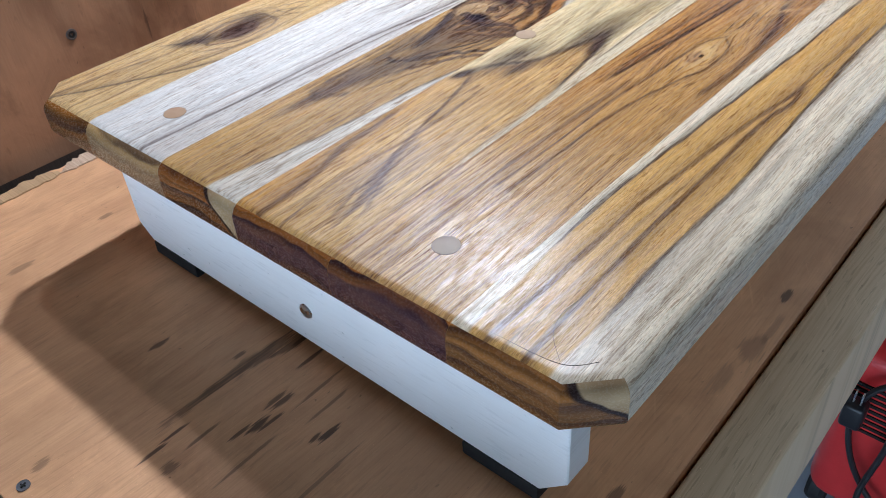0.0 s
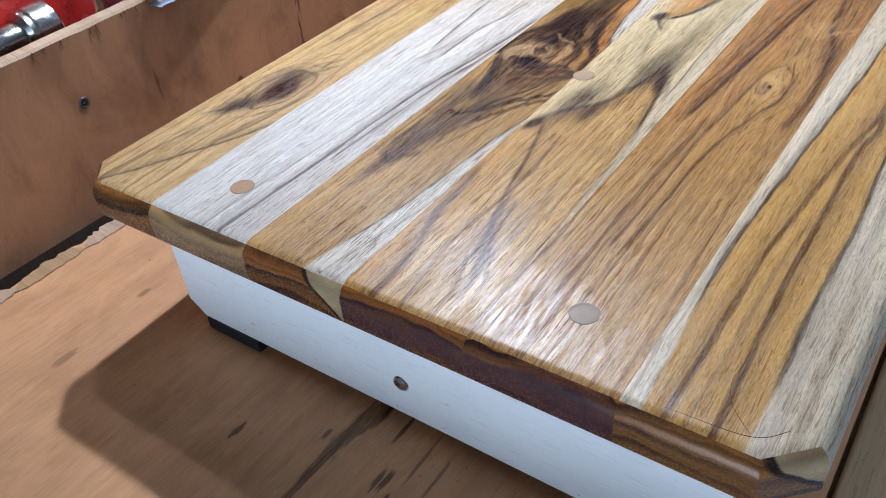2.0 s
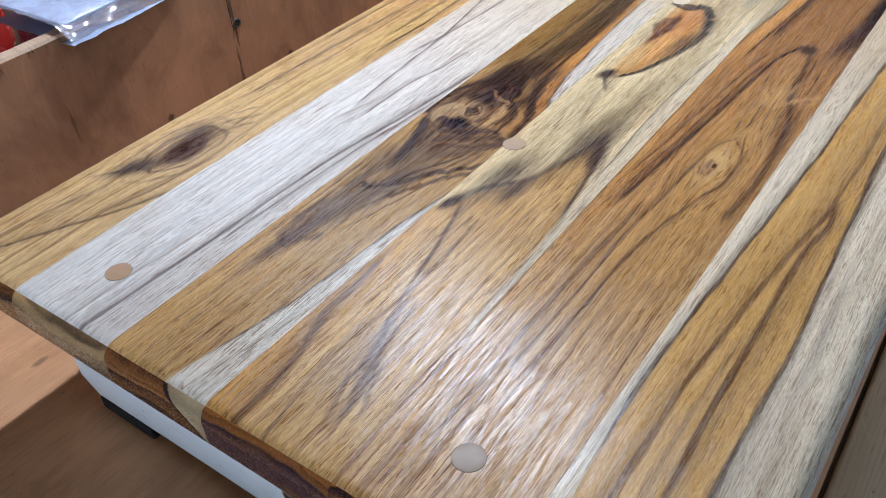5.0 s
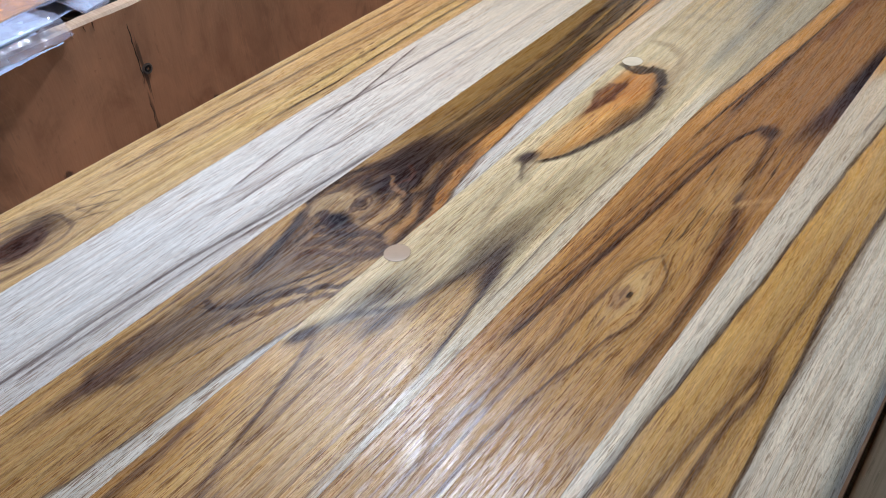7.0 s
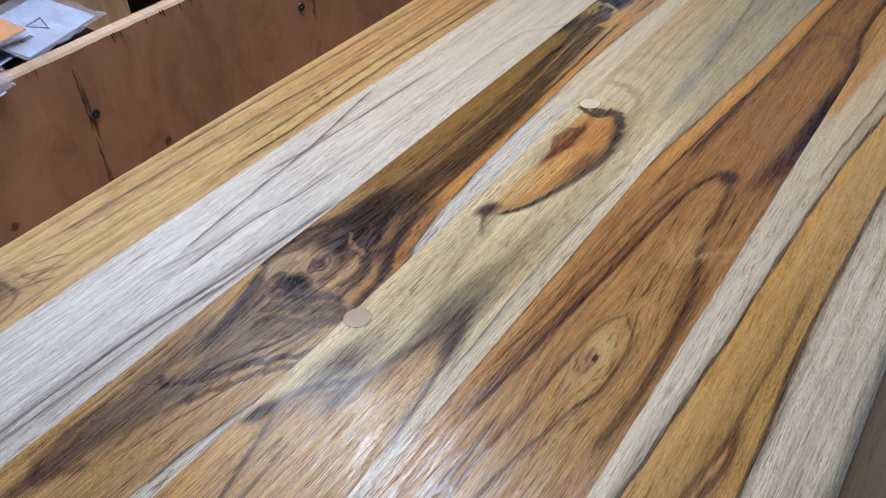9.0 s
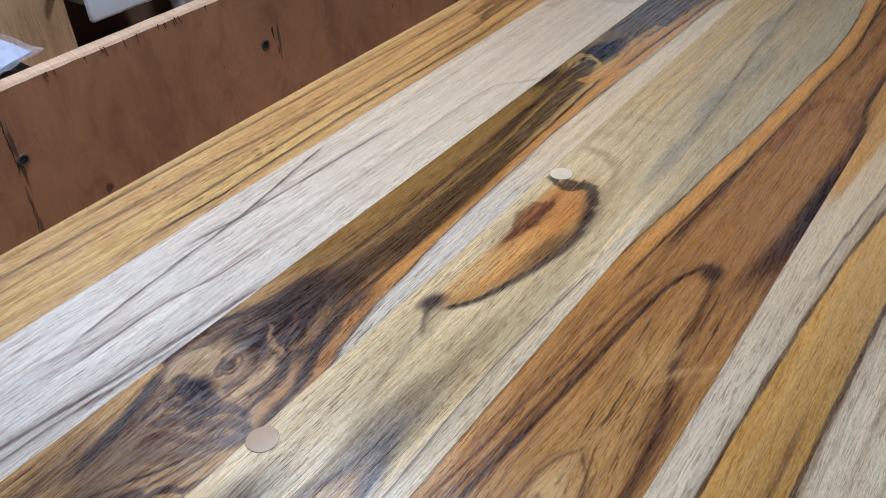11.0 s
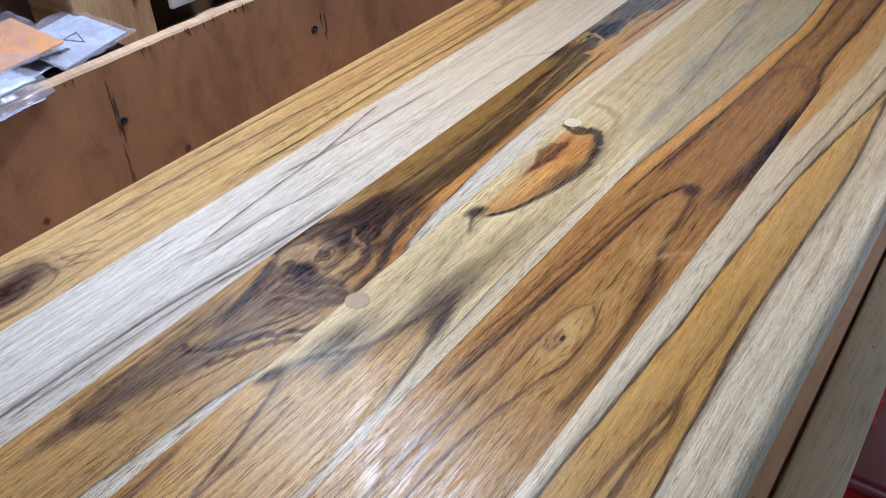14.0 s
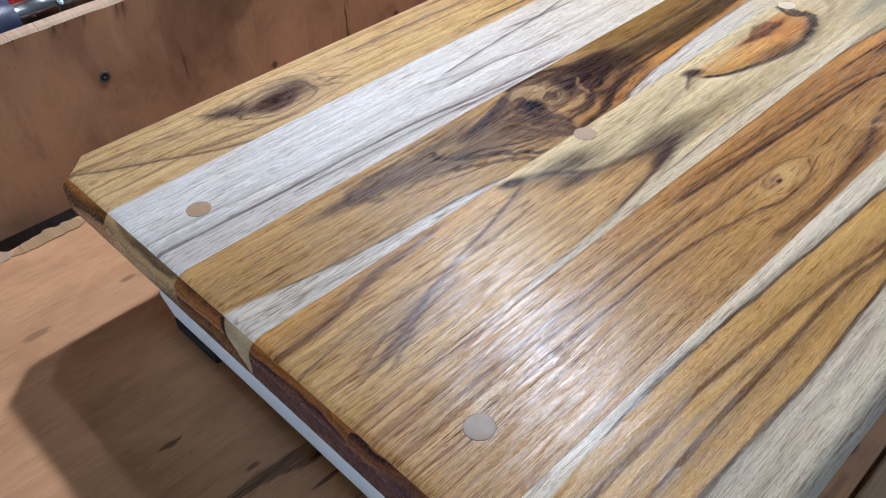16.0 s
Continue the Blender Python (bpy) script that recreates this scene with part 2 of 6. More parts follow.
    def finish(self, pore=0.5, grain=0.3, rough=0.35):
        self.close_chapter()
        self.t, self.col = self.whole, None
        for layers in self.chapters:
            n = self.t.nodes.new("ShaderNodeGroup")
            n.node_tree = layers
            if self.col:
                self.t.links.new(self.col, n.inputs[0])
            for k, socket in self.fields.items():
                self.t.links.new(socket, n.inputs[k])
            self.col = n.outputs[0]
        self.x, self.y, self.z, self.u, self.g = (self.fields[k] for k in "XYZUG")
        band = self.noise(self.scaled(230, 9, 80, self.seed + 6, x=self.g), detail=2)
        self.tone(band, grain * 0.9, 1.0)
        hair = self.noise(self.scaled(1250, 22, 300, self.seed + 2, x=self.g), detail=4, rough=0.65)
        self.tone(hair, grain * 1.2, 1.0)
        closer = self.ramp(self.y, 0.30, 0.62, 1.0, 0.42)
        lines = self.math("MULTIPLY", self.math("MULTIPLY", self.ramp(hair, 0.50, 0.57), pore), closer)
        self.col = self.mix(lines, self.col, (0.62, 0.49, 0.40), "MULTIPLY")
        # short dark pores, some long ones among them, then fine speckle
        some = self.noise(self.scaled(40, 9, 30, self.seed + 8), detail=2)
        p = self.noise(self.scaled(2000, 55, 700, self.seed + 7, x=self.g), detail=3, rough=0.6)
        pit = self.math("MULTIPLY", self.ramp(p, 0.53, 0.59), self.math("MULTIPLY", self.ramp(some, 0.3, 0.65, 0.45, 1.0), closer))
        self.col = self.mix(self.math("MULTIPLY", pit, 1.3 * pore), self.col, (0.33, 0.21, 0.155), "MULTIPLY")
        q = self.noise(self.scaled(1100, 26, 300, self.seed + 27, x=self.g), detail=2, rough=0.5)
        vessel = self.math("MULTIPLY", self.ramp(q, 0.62, 0.72), self.math("MULTIPLY", self.ramp(some, 0.62, 0.36, 0.2, 1.0), closer))
        self.col = self.mix(self.math("MULTIPLY", vessel, 0.9 * pore), self.col, (0.40, 0.28, 0.21), "MULTIPLY")
        speck = self.noise(self.scaled(2600, 380, 900, self.seed + 4), detail=2)
        self.tone(speck, 0.24, 1.0)
        h = self.math("SUBTRACT", self.math("MULTIPLY", hair, 0.8), self.math("MULTIPLY", self.math("MAXIMUM", pit, vessel), 0.6))
        h = self.math("MULTIPLY_ADD", speck, 0.5, h)
        self.bump(h, 0.6, 0.00012)
        self.col = self.mix(1.0, self.col, (0.91, 0.875, 0.85), "MULTIPLY")
        polish = self.noise(self.scaled(1700, 60, 500, self.seed + 19, x=self.g), detail=3, rough=0.6)
        polish = self.math("MULTIPLY_ADD", speck, 0.5, self.math("ADD", polish, -0.25))
        self.put(self.bsdf.inputs["Specular IOR Level"], self.ramp(polish, 0.40, 0.60, 0.03, 0.64, False))
        # the sanded grain spreads the gloss across the staves
        self.bsdf.inputs["Anisotropic"].default_value = 0.35
        self.put(self.bsdf.inputs["Tangent"], self.vec(1.0, 0.0, 0.0))
        return self.done(self.col, self.ramp(hair, 0.3, 0.7, rough - 0.05, rough + 0.05, False))


BROWN = (0.45, 0.228, 0.072)
DARK, INK, ORANGE = (0.075, 0.042, 0.026), (0.085, 0.062, 0.062), (0.56, 0.26, 0.07)
ASH = (0.64, 0.515, 0.305)


def stave_one():
    f = Figure("teak_gold_with_knots", (0.55, 0.355, 0.155), 11.0, knots=((-0.101, 0.128, 0.020, 0.034), (-0.108, 0.755, 0.024, 0.05)))
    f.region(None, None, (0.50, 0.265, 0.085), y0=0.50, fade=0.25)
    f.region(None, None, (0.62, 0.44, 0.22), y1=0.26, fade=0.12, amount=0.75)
    f.region(None, -0.128, (0.62, 0.42, 0.18), amount=0.6)
    f.growth(0.011, (0.26, 0.14, 0.05), 0.65)
    f.growth(0.019, (0.20, 0.105, 0.04), 0.55, seed=4, y0=0.18)
    f.region([(-0.100, 0.20), (-0.096, 0.42)], [(-0.082, 0.20), (-0.080, 0.42)], (0.62, 0.43, 0.17), 0.004, 0.6, y0=0.2, y1=0.5, fade=0.06)
    f.streak([(-0.120, 0.0), (-0.112, 0.012), (-0.098, 0.038), (-0.080, 0.072), (-0.07, 0.10)], 0.0012, (0.17, 0.11, 0.07), 0.003, 0.75, y1=0.095)
    f.streak([(-0.123, 0.0), (-0.120, 0.03), (-0.112, 0.07)], 0.0010, (0.25, 0.15, 0.07), 0.003, 0.6, y1=0.07)
    f.streak([(-0.090, 0.06), (-0.083, 0.09), (-0.078, 0.13)], 0.0012, (0.22, 0.13, 0.06), 0.003, 0.65, y0=0.06, y1=0.13)
    f.streak([(-0.082, 0.25), (-0.080, 0.35), (-0.083, 0.45), (-0.080, 0.6), (-0.086, 0.70), (-0.100, 0.80)], 0.0010, DARK, 0.002, 0.75, y0=0.3)
    f.streak([(-0.090, 0.3), (-0.092, 0.45), (-0.089, 0.58), (-0.096, 0.69)], 0.0008, (0.13, 0.07, 0.03), 0.002, 0.7, y0=0.32, y1=0.70)
    f.streak([(-0.118, 0.2), (-0.114, 0.33), (-0.106, 0.46)], 0.0010, (0.19, 0.10, 0.05), 0.003, 0.65, y0=0.2, y1=0.46)
    f.streak([(-0.130, 0.3), (-0.126, 0.5), (-0.122, 0.62), (-0.128, 0.72)], 0.0008, (0.15, 0.08, 0.03), 0.002, 0.65, y0=0.3)
    # knot with an inky halo and an open eye
    f.blot(-0.100, 0.137, 0.019, 0.034, (0.40, 0.27, 0.15), 0.6, 0.6, 0, 0.4)
    f.rings(-0.101, 0.130, 0.024, 0.042, 3.4, (0.16, 0.10, 0.07), 0.75, sharp=0.35, wander=0.25)
    f.blot(-0.106, 0.148, 0.010, 0.012, INK, 0.75, 0.7, -20, 0.6)
    f.blot(-0.110, 0.102, 0.0075, 0.016, INK, 0.85, 0.7, -24, 0.6)
    f.streak([(-0.122, 0.085), (-0.114, 0.095), (-0.106, 0.108)], 0.0012, INK, 0.004, 0.8, y0=0.084, y1=0.108)
    f.blot(-0.100, 0.129, 0.0110, 0.0165, (0.15, 0.10, 0.09), 0.8, 0.45, 0, 0.35)
    f.blot(-0.100, 0.129, 0.0078, 0.0118, (0.20, 0.13, 0.09), 0.85, 0.35, 0, 0.25)
    f.rings(-0.100, 0.129, 0.0085, 0.0125, 2.6, (0.05, 0.03, 0.025), 0.8, 0, 0.2, 0.4)
    f.blot(-0.100, 0.1295, 0.0026, 0.0042, (0.06, 0.036, 0.03), 0.9, 0.5, 0, 0.3)
    for k, (x, y) in enumerate(((-0.100, 0.172), (-0.103, 0.185), (-0.094, 0.178), (-0.091, 0.168))):
        f.streak([(x - 0.003, y - 0.008), (x, y), (x + 0.004, y + 0.006)], 0.0005, (0.15, 0.09, 0.05), 0.0012, 0.75, y0=y - 0.008, y1=y + 0.007, fade=0.003)
    f.blot(-0.112, 0.755, 0.022, 0.030, (0.58, 0.33, 0.09), 0.85, 0.5, 0, 0.4)
    f.rings(-0.112, 0.752, 0.024, 0.034, 3.2, (0.20, 0.10, 0.035), 0.6, 0, 0.25, 0.25)
    f.stroke([(-0.138, 0.700), (-0.134, 0.722), (-0.138, 0.752), (-0.129, 0.773), (-0.108, 0.779), (-0.092, 0.768)], 0.0006, (0.10, 0.05, 0.022), 0.005, 0.7)
    f.stroke([(-0.132, 0.705), (-0.126, 0.727), (-0.128, 0.748), (-0.118, 0.764), (-0.104, 0.766)], 0.0007, (0.08, 0.04, 0.018), 0.0022, 0.8)
    f.stroke([(-0.120, 0.715), (-0.116, 0.735), (-0.116, 0.752)], 0.0006, (0.10, 0.05, 0.02), 0.002, 0.8)
    f.stroke([(-0.090, 0.768), (-0.088, 0.740), (-0.100, 0.712), (-0.103, 0.686), (-0.098, 0.650)], 0.0006, (0.08, 0.04, 0.018), 0.005, 0.75)
    f.stroke([(-0.094, 0.735), (-0.108, 0.712), (-0.112, 0.690), (-0.108, 0.655)], 0.0006, (0.09, 0.045, 0.02), 0.005, 0.7)
    f.stroke([(-0.084, 0.760), (-0.080, 0.790), (-0.086, 0.83), (-0.092, 0.90)], 0.0008, (0.14, 0.07, 0.03), 0.003, 0.7)
    f.stroke([(-0.108, 0.79), (-0.112, 0.83), (-0.104, 0.90), (-0.106, 0.97)], 0.0008, (0.15, 0.075, 0.03), 0.004, 0.7)
    for dx, dy in ((0.0, 0.0), (0.004, 0.008), (-0.003, 0.014), (0.006, -0.004), (-0.006, 0.003)):
        f.blot(-0.095 + dx, 0.392 + dy, 0.0010, 0.0035, (0.20, 0.11, 0.05), 0.6, 0.5, 0, 0.4)
    return f.finish(0.6, 0.25)


def stave_two():
    f = Figure("teak_sapwood_pale", (0.63, 0.62, 0.59), 23.0, calm=0.55)
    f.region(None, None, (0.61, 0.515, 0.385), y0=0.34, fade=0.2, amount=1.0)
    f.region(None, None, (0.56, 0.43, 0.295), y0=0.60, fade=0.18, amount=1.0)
    f.growth(0.013, (0.42, 0.38, 0.34), 0.30)
    f.region([(-0.022, 0.0), (-0.020, 0.1), (-0.014, 0.2), (-0.008, 0.26), (-0.004, 0.30)], None, (0.44, 0.40, 0.36), 0.004, 0.40, y1=0.34)
    f.streak([(-0.018, 0.0), (-0.015, 0.089), (-0.013, 0.167), (-0.006, 0.23), (-0.001, 0.278)], 0.0011, (0.20, 0.15, 0.12), 0.0022, 0.8, y1=0.30)
    f.streak([(-0.010, 0.10), (-0.006, 0.18), (-0.001, 0.24)], 0.0007, (0.24, 0.18, 0.14), 0.0016, 0.7, y0=0.08, y1=0.25)
    f.streak([(-0.030, 0.0), (-0.027, 0.06), (-0.022, 0.14)], 0.0008, (0.30, 0.24, 0.20), 0.0014, 0.6, y1=0.14)
    f.streak([(-0.042, 0.220), (-0.048, 0.269), (-0.054, 0.336), (-0.066, 0.41)], 0.0008, (0.22, 0.15, 0.12), 0.0016, 0.8, y0=0.225, y1=0.42)
    f.streak([(-0.030, 0.212), (-0.030, 0.259), (-0.024, 0.297), (-0.022, 0.33)], 0.0007, (0.24, 0.17, 0.13), 0.0014, 0.75, y0=0.215, y1=0.32)
    f.streak([(-0.043, 0.205), (-0.036, 0.232), (-0.033, 0.26)], 0.0012, (0.32, 0.24, 0.20), 0.003, 0.6, y0=0.205, y1=0.25)
    f.streak([(-0.058, 0.30), (-0.053, 0.346), (-0.050, 0.381), (-0.048, 0.43), (-0.045, 0.48)], 0.0009, (0.20, 0.13, 0.10), 0.002, 0.75, y0=0.305, y1=0.46)
    f.streak([(-0.026, 0.324), (-0.023, 0.40), (-0.024, 0.50), (-0.021, 0.545), (-0.006, 0.565), (0.004, 0.58)], 0.0008, (0.30, 0.20, 0.14), 0.0018, 0.55, y0=0.30)
    f.streak([(-0.062, 0.44), (-0.058, 0.56), (-0.063, 0.68)], 0.0009, (0.42, 0.31, 0.22), 0.0016, 0.5, y0=0.45, y1=0.68)
    f.stroke([(-0.062, 0.699), (-0.058, 0.722), (-0.040, 0.745), (-0.028, 0.732), (-0.014, 0.736), (-0.002, 0.752)], 0.0009, (0.40, 0.27, 0.17), 0.004, 0.7)
    f.stroke([(-0.080, 0.94), (-0.057, 0.910), (-0.052, 0.937), (-0.037, 0.924), (-0.033, 0.880), (-0.022, 0.866), (-0.010, 0.880), (-0.008, 0.91)], 0.0009, (0.30, 0.23, 0.18), 0.004, 0.7)
    return f.finish(0.48, 0.22)


def stave_three():
    f = Figure("teak_dark_burl", (0.50, 0.305, 0.12), 37.0, knots=((0.030, 0.253, 0.025, 0.05), (0.016, 0.63, 0.018, 0.04)))
    f.growth(0.009, (0.24, 0.125, 0.045), 0.6)
    f.region(None, [(0.016, 0.3), (0.022, 0.42), (0.018, 0.60)], (0.27, 0.145, 0.036), 0.004, 0.9, y0=0.32, y1=0.62)
    f.region([(0.040, 0.30), (0.040, 0.5), (0.036, 0.62)], None, ORANGE, 0.003, 0.9, y0=0.30, y1=0.66)
    # purple-black smear before the burl, with a tan tip
    f.region([(0.009, 0.08), (0.010, 0.13), (0.006, 0.19)], [(0.026, 0.08), (0.036, 0.13), (0.048, 0.18)], (0.045, 0.028, 0.026), 0.007, 0.76, y0=0.10, y1=0.20, fade=0.03, rough_edge=0.016)
    f.blot(0.020, 0.098, 0.005, 0.030, (0.15, 0.10, 0.095), 0.7, 0.7, -6, 0.7)
    f.blot(0.0245, 0.167, 0.0036, 0.009, (0.46, 0.29, 0.12), 0.45, 0.7, -12, 0.7)
    f.streak([(0.017, 0.150), (0.022, 0.152), (0.031, 0.160), (0.040, 0.180), (0.050, 0.20), (0.058, 0.225)], 0.0009, (0.08, 0.045, 0.03), 0.0016, 0.85, y0=0.150, y1=0.225, fade=0.005)
    f.streak([(0.034, 0.13), (0.044, 0.17), (0.056, 0.205), (0.064, 0.235)], 0.0007, (0.14, 0.08, 0.04), 0.0014, 0.75, y0=0.14, y1=0.235)
    f.streak([(0.040, 0.12), (0.052, 0.17), (0.062, 0.21)], 0.0006, (0.16, 0.09, 0.045), 0.0012, 0.7, y0=0.12, y1=0.21)
    f.stroke([(0.031, 0.106), (0.021, 0.093), (0.013, 0.098), (0.012, 0.112), (0.013, 0.132)], 0.0006, (0.08, 0.045, 0.03), 0.004, 0.6)
    f.stroke([(0.019, 0.154), (0.027, 0.154), (0.034, 0.160), (0.047, 0.182), (0.063, 0.198), (0.070, 0.216)], 0.0008, (0.06, 0.035, 0.025), 0.002, 0.85)
    f.stroke([(0.042, 0.153), (0.052, 0.176), (0.067, 0.194), (0.071, 0.222)], 0.0007, (0.10, 0.055, 0.03), 0.002, 0.75)
    # the burl: brown ground, swirled, with a tan heart
    f.region([(0.024, 0.18), (0.012, 0.215), (0.004, 0.240), (0.002, 0.265), (0.008, 0.28), (0.016, 0.33)], [(0.030, 0.18), (0.056, 0.213), (0.070, 0.232), (0.071, 0.262), (0.064, 0.29), (0.054, 0.33)], (0.115, 0.062, 0.034), 0.002, 0.98, y0=0.190, y1=0.33, fade=0.012, rough_edge=0.006)
    f.marble(0.034, 0.257, 0.034, 0.050, (0.30, 0.17, 0.07), (0.028, 0.015, 0.012), 0.75, -6)
    f.blot(0.022, 0.250, 0.013, 0.014, (0.42, 0.28, 0.145), 0.65, 0.6, 0, 0.6)
    f.blot(0.048, 0.250, 0.013, 0.014, (0.36, 0.21, 0.09), 0.55, 0.6, 0, 0.6)
    f.blot(0.060, 0.246, 0.008, 0.016, (0.42, 0.23, 0.08), 0.60, 0.6, 0, 0.6)
    for points, half, tone, soft, amount in (
            ([(0.062, 0.242), (0.061, 0.251), (0.058, 0.262), (0.054, 0.270), (0.048, 0.286), (0.041, 0.302)], 0.0012, (0.40, 0.20, 0.07), 0.003, 0.75),
            ([(0.056, 0.236), (0.055, 0.250), (0.053, 0.261), (0.049, 0.270)], 0.0006, (0.06, 0.03, 0.02), 0.002, 0.8),
            ([(0.066, 0.238), (0.065, 0.252), (0.061, 0.266), (0.057, 0.279), (0.052, 0.293), (0.047, 0.312)], 0.0008, (0.05, 0.025, 0.018), 0.003, 0.85),
            ([(0.070, 0.242), (0.069, 0.258), (0.065, 0.272), (0.061, 0.285), (0.056, 0.306), (0.054, 0.327)], 0.0014, (0.44, 0.20, 0.06), 0.002, 0.85),
            ([(0.050, 0.245), (0.051, 0.253), (0.050, 0.263), (0.047, 0.269)], 0.0006, (0.07, 0.035, 0.022), 0.002, 0.8),
            ([(0.045, 0.243), (0.046, 0.253), (0.045, 0.262), (0.042, 0.269)], 0.0008, (0.50, 0.32, 0.15), 0.002, 0.8),
            ([(0.039, 0.243), (0.041, 0.250), (0.040, 0.258), (0.037, 0.263)], 0.0006, (0.10, 0.05, 0.03), 0.002, 0.75),
            ([(0.025, 0.222), (0.037, 0.228), (0.047, 0.234), (0.058, 0.236)], 0.0010, (0.06, 0.04, 0.045), 0.003, 0.75),
            ([(0.028, 0.212), (0.041, 0.220), (0.053, 0.229), (0.064, 0.233)], 0.0008, (0.08, 0.045, 0.03), 0.003, 0.75),
            ([(0.032, 0.206), (0.046, 0.214), (0.058, 0.224), (0.067, 0.230)], 0.0006, (0.12, 0.065, 0.035), 0.002, 0.7)):
        f.stroke(points, half, tone, soft, amount)
    f.blot(0.031, 0.291, 0.014, 0.018, (0.045, 0.026, 0.022), 0.97, 0.5, -8, 0.6)
    f.blot(0.046, 0.280, 0.010, 0.013, (0.050, 0.030, 0.026), 0.9, 0.6, 10, 0.6)
    f.blot(0.026, 0.272, 0.012, 0.008, (0.055, 0.040, 0.045), 0.85, 0.6, 20, 0.6)
    f.blot(0.024, 0.306, 0.012, 0.018, (0.06, 0.034, 0.020), 0.85, 0.6, 0, 0.6)
    f.stroke([(0.026, 0.281), (0.032, 0.276), (0.038, 0.275), (0.044, 0.272)], 0.0006, (0.30, 0.17, 0.09), 0.002, 0.75)
    f.stroke([(0.028, 0.298), (0.034, 0.293), (0.036, 0.286), (0.033, 0.280)], 0.0004, (0.24, 0.13, 0.07), 0.0018, 0.6)
    f.stroke([(0.040, 0.304), (0.044, 0.295), (0.048, 0.286), (0.047, 0.278)], 0.0008, (0.30, 0.16, 0.06), 0.003, 0.6)
    f.stroke([(0.004, 0.239), (0.003, 0.251), (0.002, 0.265), (0.008, 0.280), (0.019, 0.294)], 0.0007, (0.05, 0.03, 0.02), 0.002, 0.9)
    f.stroke([(0.009, 0.251), (0.011, 0.264), (0.016, 0.278), (0.022, 0.286)], 0.0010, (0.10, 0.06, 0.04), 0.003, 0.75)
    f.stroke([(0.013, 0.235), (0.011, 0.243), (0.013, 0.250), (0.018, 0.254)], 0.0016, (0.50, 0.36, 0.20), 0.003, 0.7)
    f.blot(0.028, 0.236, 0.0090, 0.0070, (0.035, 0.036, 0.050), 0.95, 0.5, 20, 0.5)
    f.stroke([(0.018, 0.236), (0.024, 0.231), (0.032, 0.231), (0.040, 0.236)], 0.0010, (0.06, 0.045, 0.05), 0.003, 0.75)
    f.streak([(0.0225, 0.176), (0.0195, 0.195), (0.015, 0.214), (0.009, 0.235)], 0.0032, (0.040, 0.044, 0.075), 0.005, 0.92, y0=0.180, y1=0.234, fade=0.010)
    f.blot(0.029, 0.253, 0.0075, 0.0072, (0.42, 0.29, 0.17), 0.85, 0.4, 0, 0.3)
    f.stroke([(0.026, 0.249), (0.024, 0.255), (0.028, 0.259), (0.033, 0.257), (0.034, 0.252), (0.030, 0.248)], 0.0005, (0.12, 0.07, 0.04), 0.0012, 0.7)
    f.blot(0.029, 0.2535, 0.0042, 0.0044, (0.10, 0.055, 0.04), 0.9, 0.4, 0, 0.25)
    # dark heart beyond the burl
    f.streak([(0.030, 0.28), (0.034, 0.345), (0.036, 0.395), (0.033, 0.45), (0.027, 0.51), (0.022, 0.59)], 0.0165, (0.055, 0.032, 0.017), 0.010, 0.97, y0=0.30, y1=0.62, fade=0.03)
    f.streak([(0.020, 0.30), (0.022, 0.40), (0.018, 0.50), (0.012, 0.60)], 0.0016, (0.09, 0.052, 0.024), 0.004, 0.8, y0=0.31, y1=0.62)
    f.streak([(0.028, 0.36), (0.028, 0.45), (0.021, 0.55)], 0.0009, (0.33, 0.19, 0.05), 0.0016, 0.7, y0=0.36, y1=0.58)
    f.streak([(0.046, 0.31), (0.044, 0.40), (0.041, 0.50), (0.036, 0.62)], 0.0011, DARK, 0.002, 0.9, y0=0.31, y1=0.64)
    f.region(None, [(0.040, 0.66), (0.048, 0.80), (0.058, 0.97)], (0.062, 0.036, 0.024), 0.004, 1.0, y0=0.655, fade=0.03, rough_edge=0.014)
    f.growth(0.0042, (0.30, 0.165, 0.055), 0.56, seed=12, y0=0.66, sharp=0.10)
    f.growth(0.0046, (0.28, 0.16, 0.036), 0.34, seed=15, y0=0.34, y1=0.64, sharp=0.04)
    f.blot(0.016, 0.634, 0.015, 0.030, (0.045, 0.026, 0.016), 0.95, 0.4, -8, 0.5)
    f.blot(0.004, 0.575, 0.007, 0.018, (0.04, 0.024, 0.016), 0.85, 0.6, -6, 0.5)
    for k, (x0, y0, h) in enumerate(((0.003, 0.606, 0.006), (0.006, 0.604, 0.009), (0.010, 0.601, 0.012))):
        f.stroke([(x0, y0), (x0 + 0.002, y0 + 0.016), (x0 + 0.010, y0 + 0.020), (x0 + 0.020, y0 + 0.012), (x0 + 0.025, y0 - h)], 0.0003, (0.42, 0.26, 0.08), 0.0018, 0.7)
    f.blot(0.010, 0.616, 0.0045, 0.007, (0.36, 0.22, 0.07), 0.6, 0.7, 0, 0.8)
    f.blot(0.011, 0.617, 0.0024, 0.004, (0.05, 0.03, 0.018), 0.9, 0.5)
    for dx in (0.0, 0.006, 0.011):
        f.stroke([(0.026 + dx * 0.6, 0.585), (0.034 + dx * 0.7, 0.622), (0.030 + dx, 0.650), (0.032 + dx, 0.700)], 0.0009, (0.50, 0.24, 0.06), 0.002, 0.75)
    f.region([(0.036, 0.66), (0.045, 0.80), (0.059, 0.97)], None, (0.48, 0.225, 0.06), 0.002, 0.9, y0=0.62, fade=0.05)
    f.streak([(0.044, 0.66), (0.050, 0.80), (0.062, 0.95)], 0.0012, DARK, 0.0018, 0.9, y0=0.62, y1=0.95)
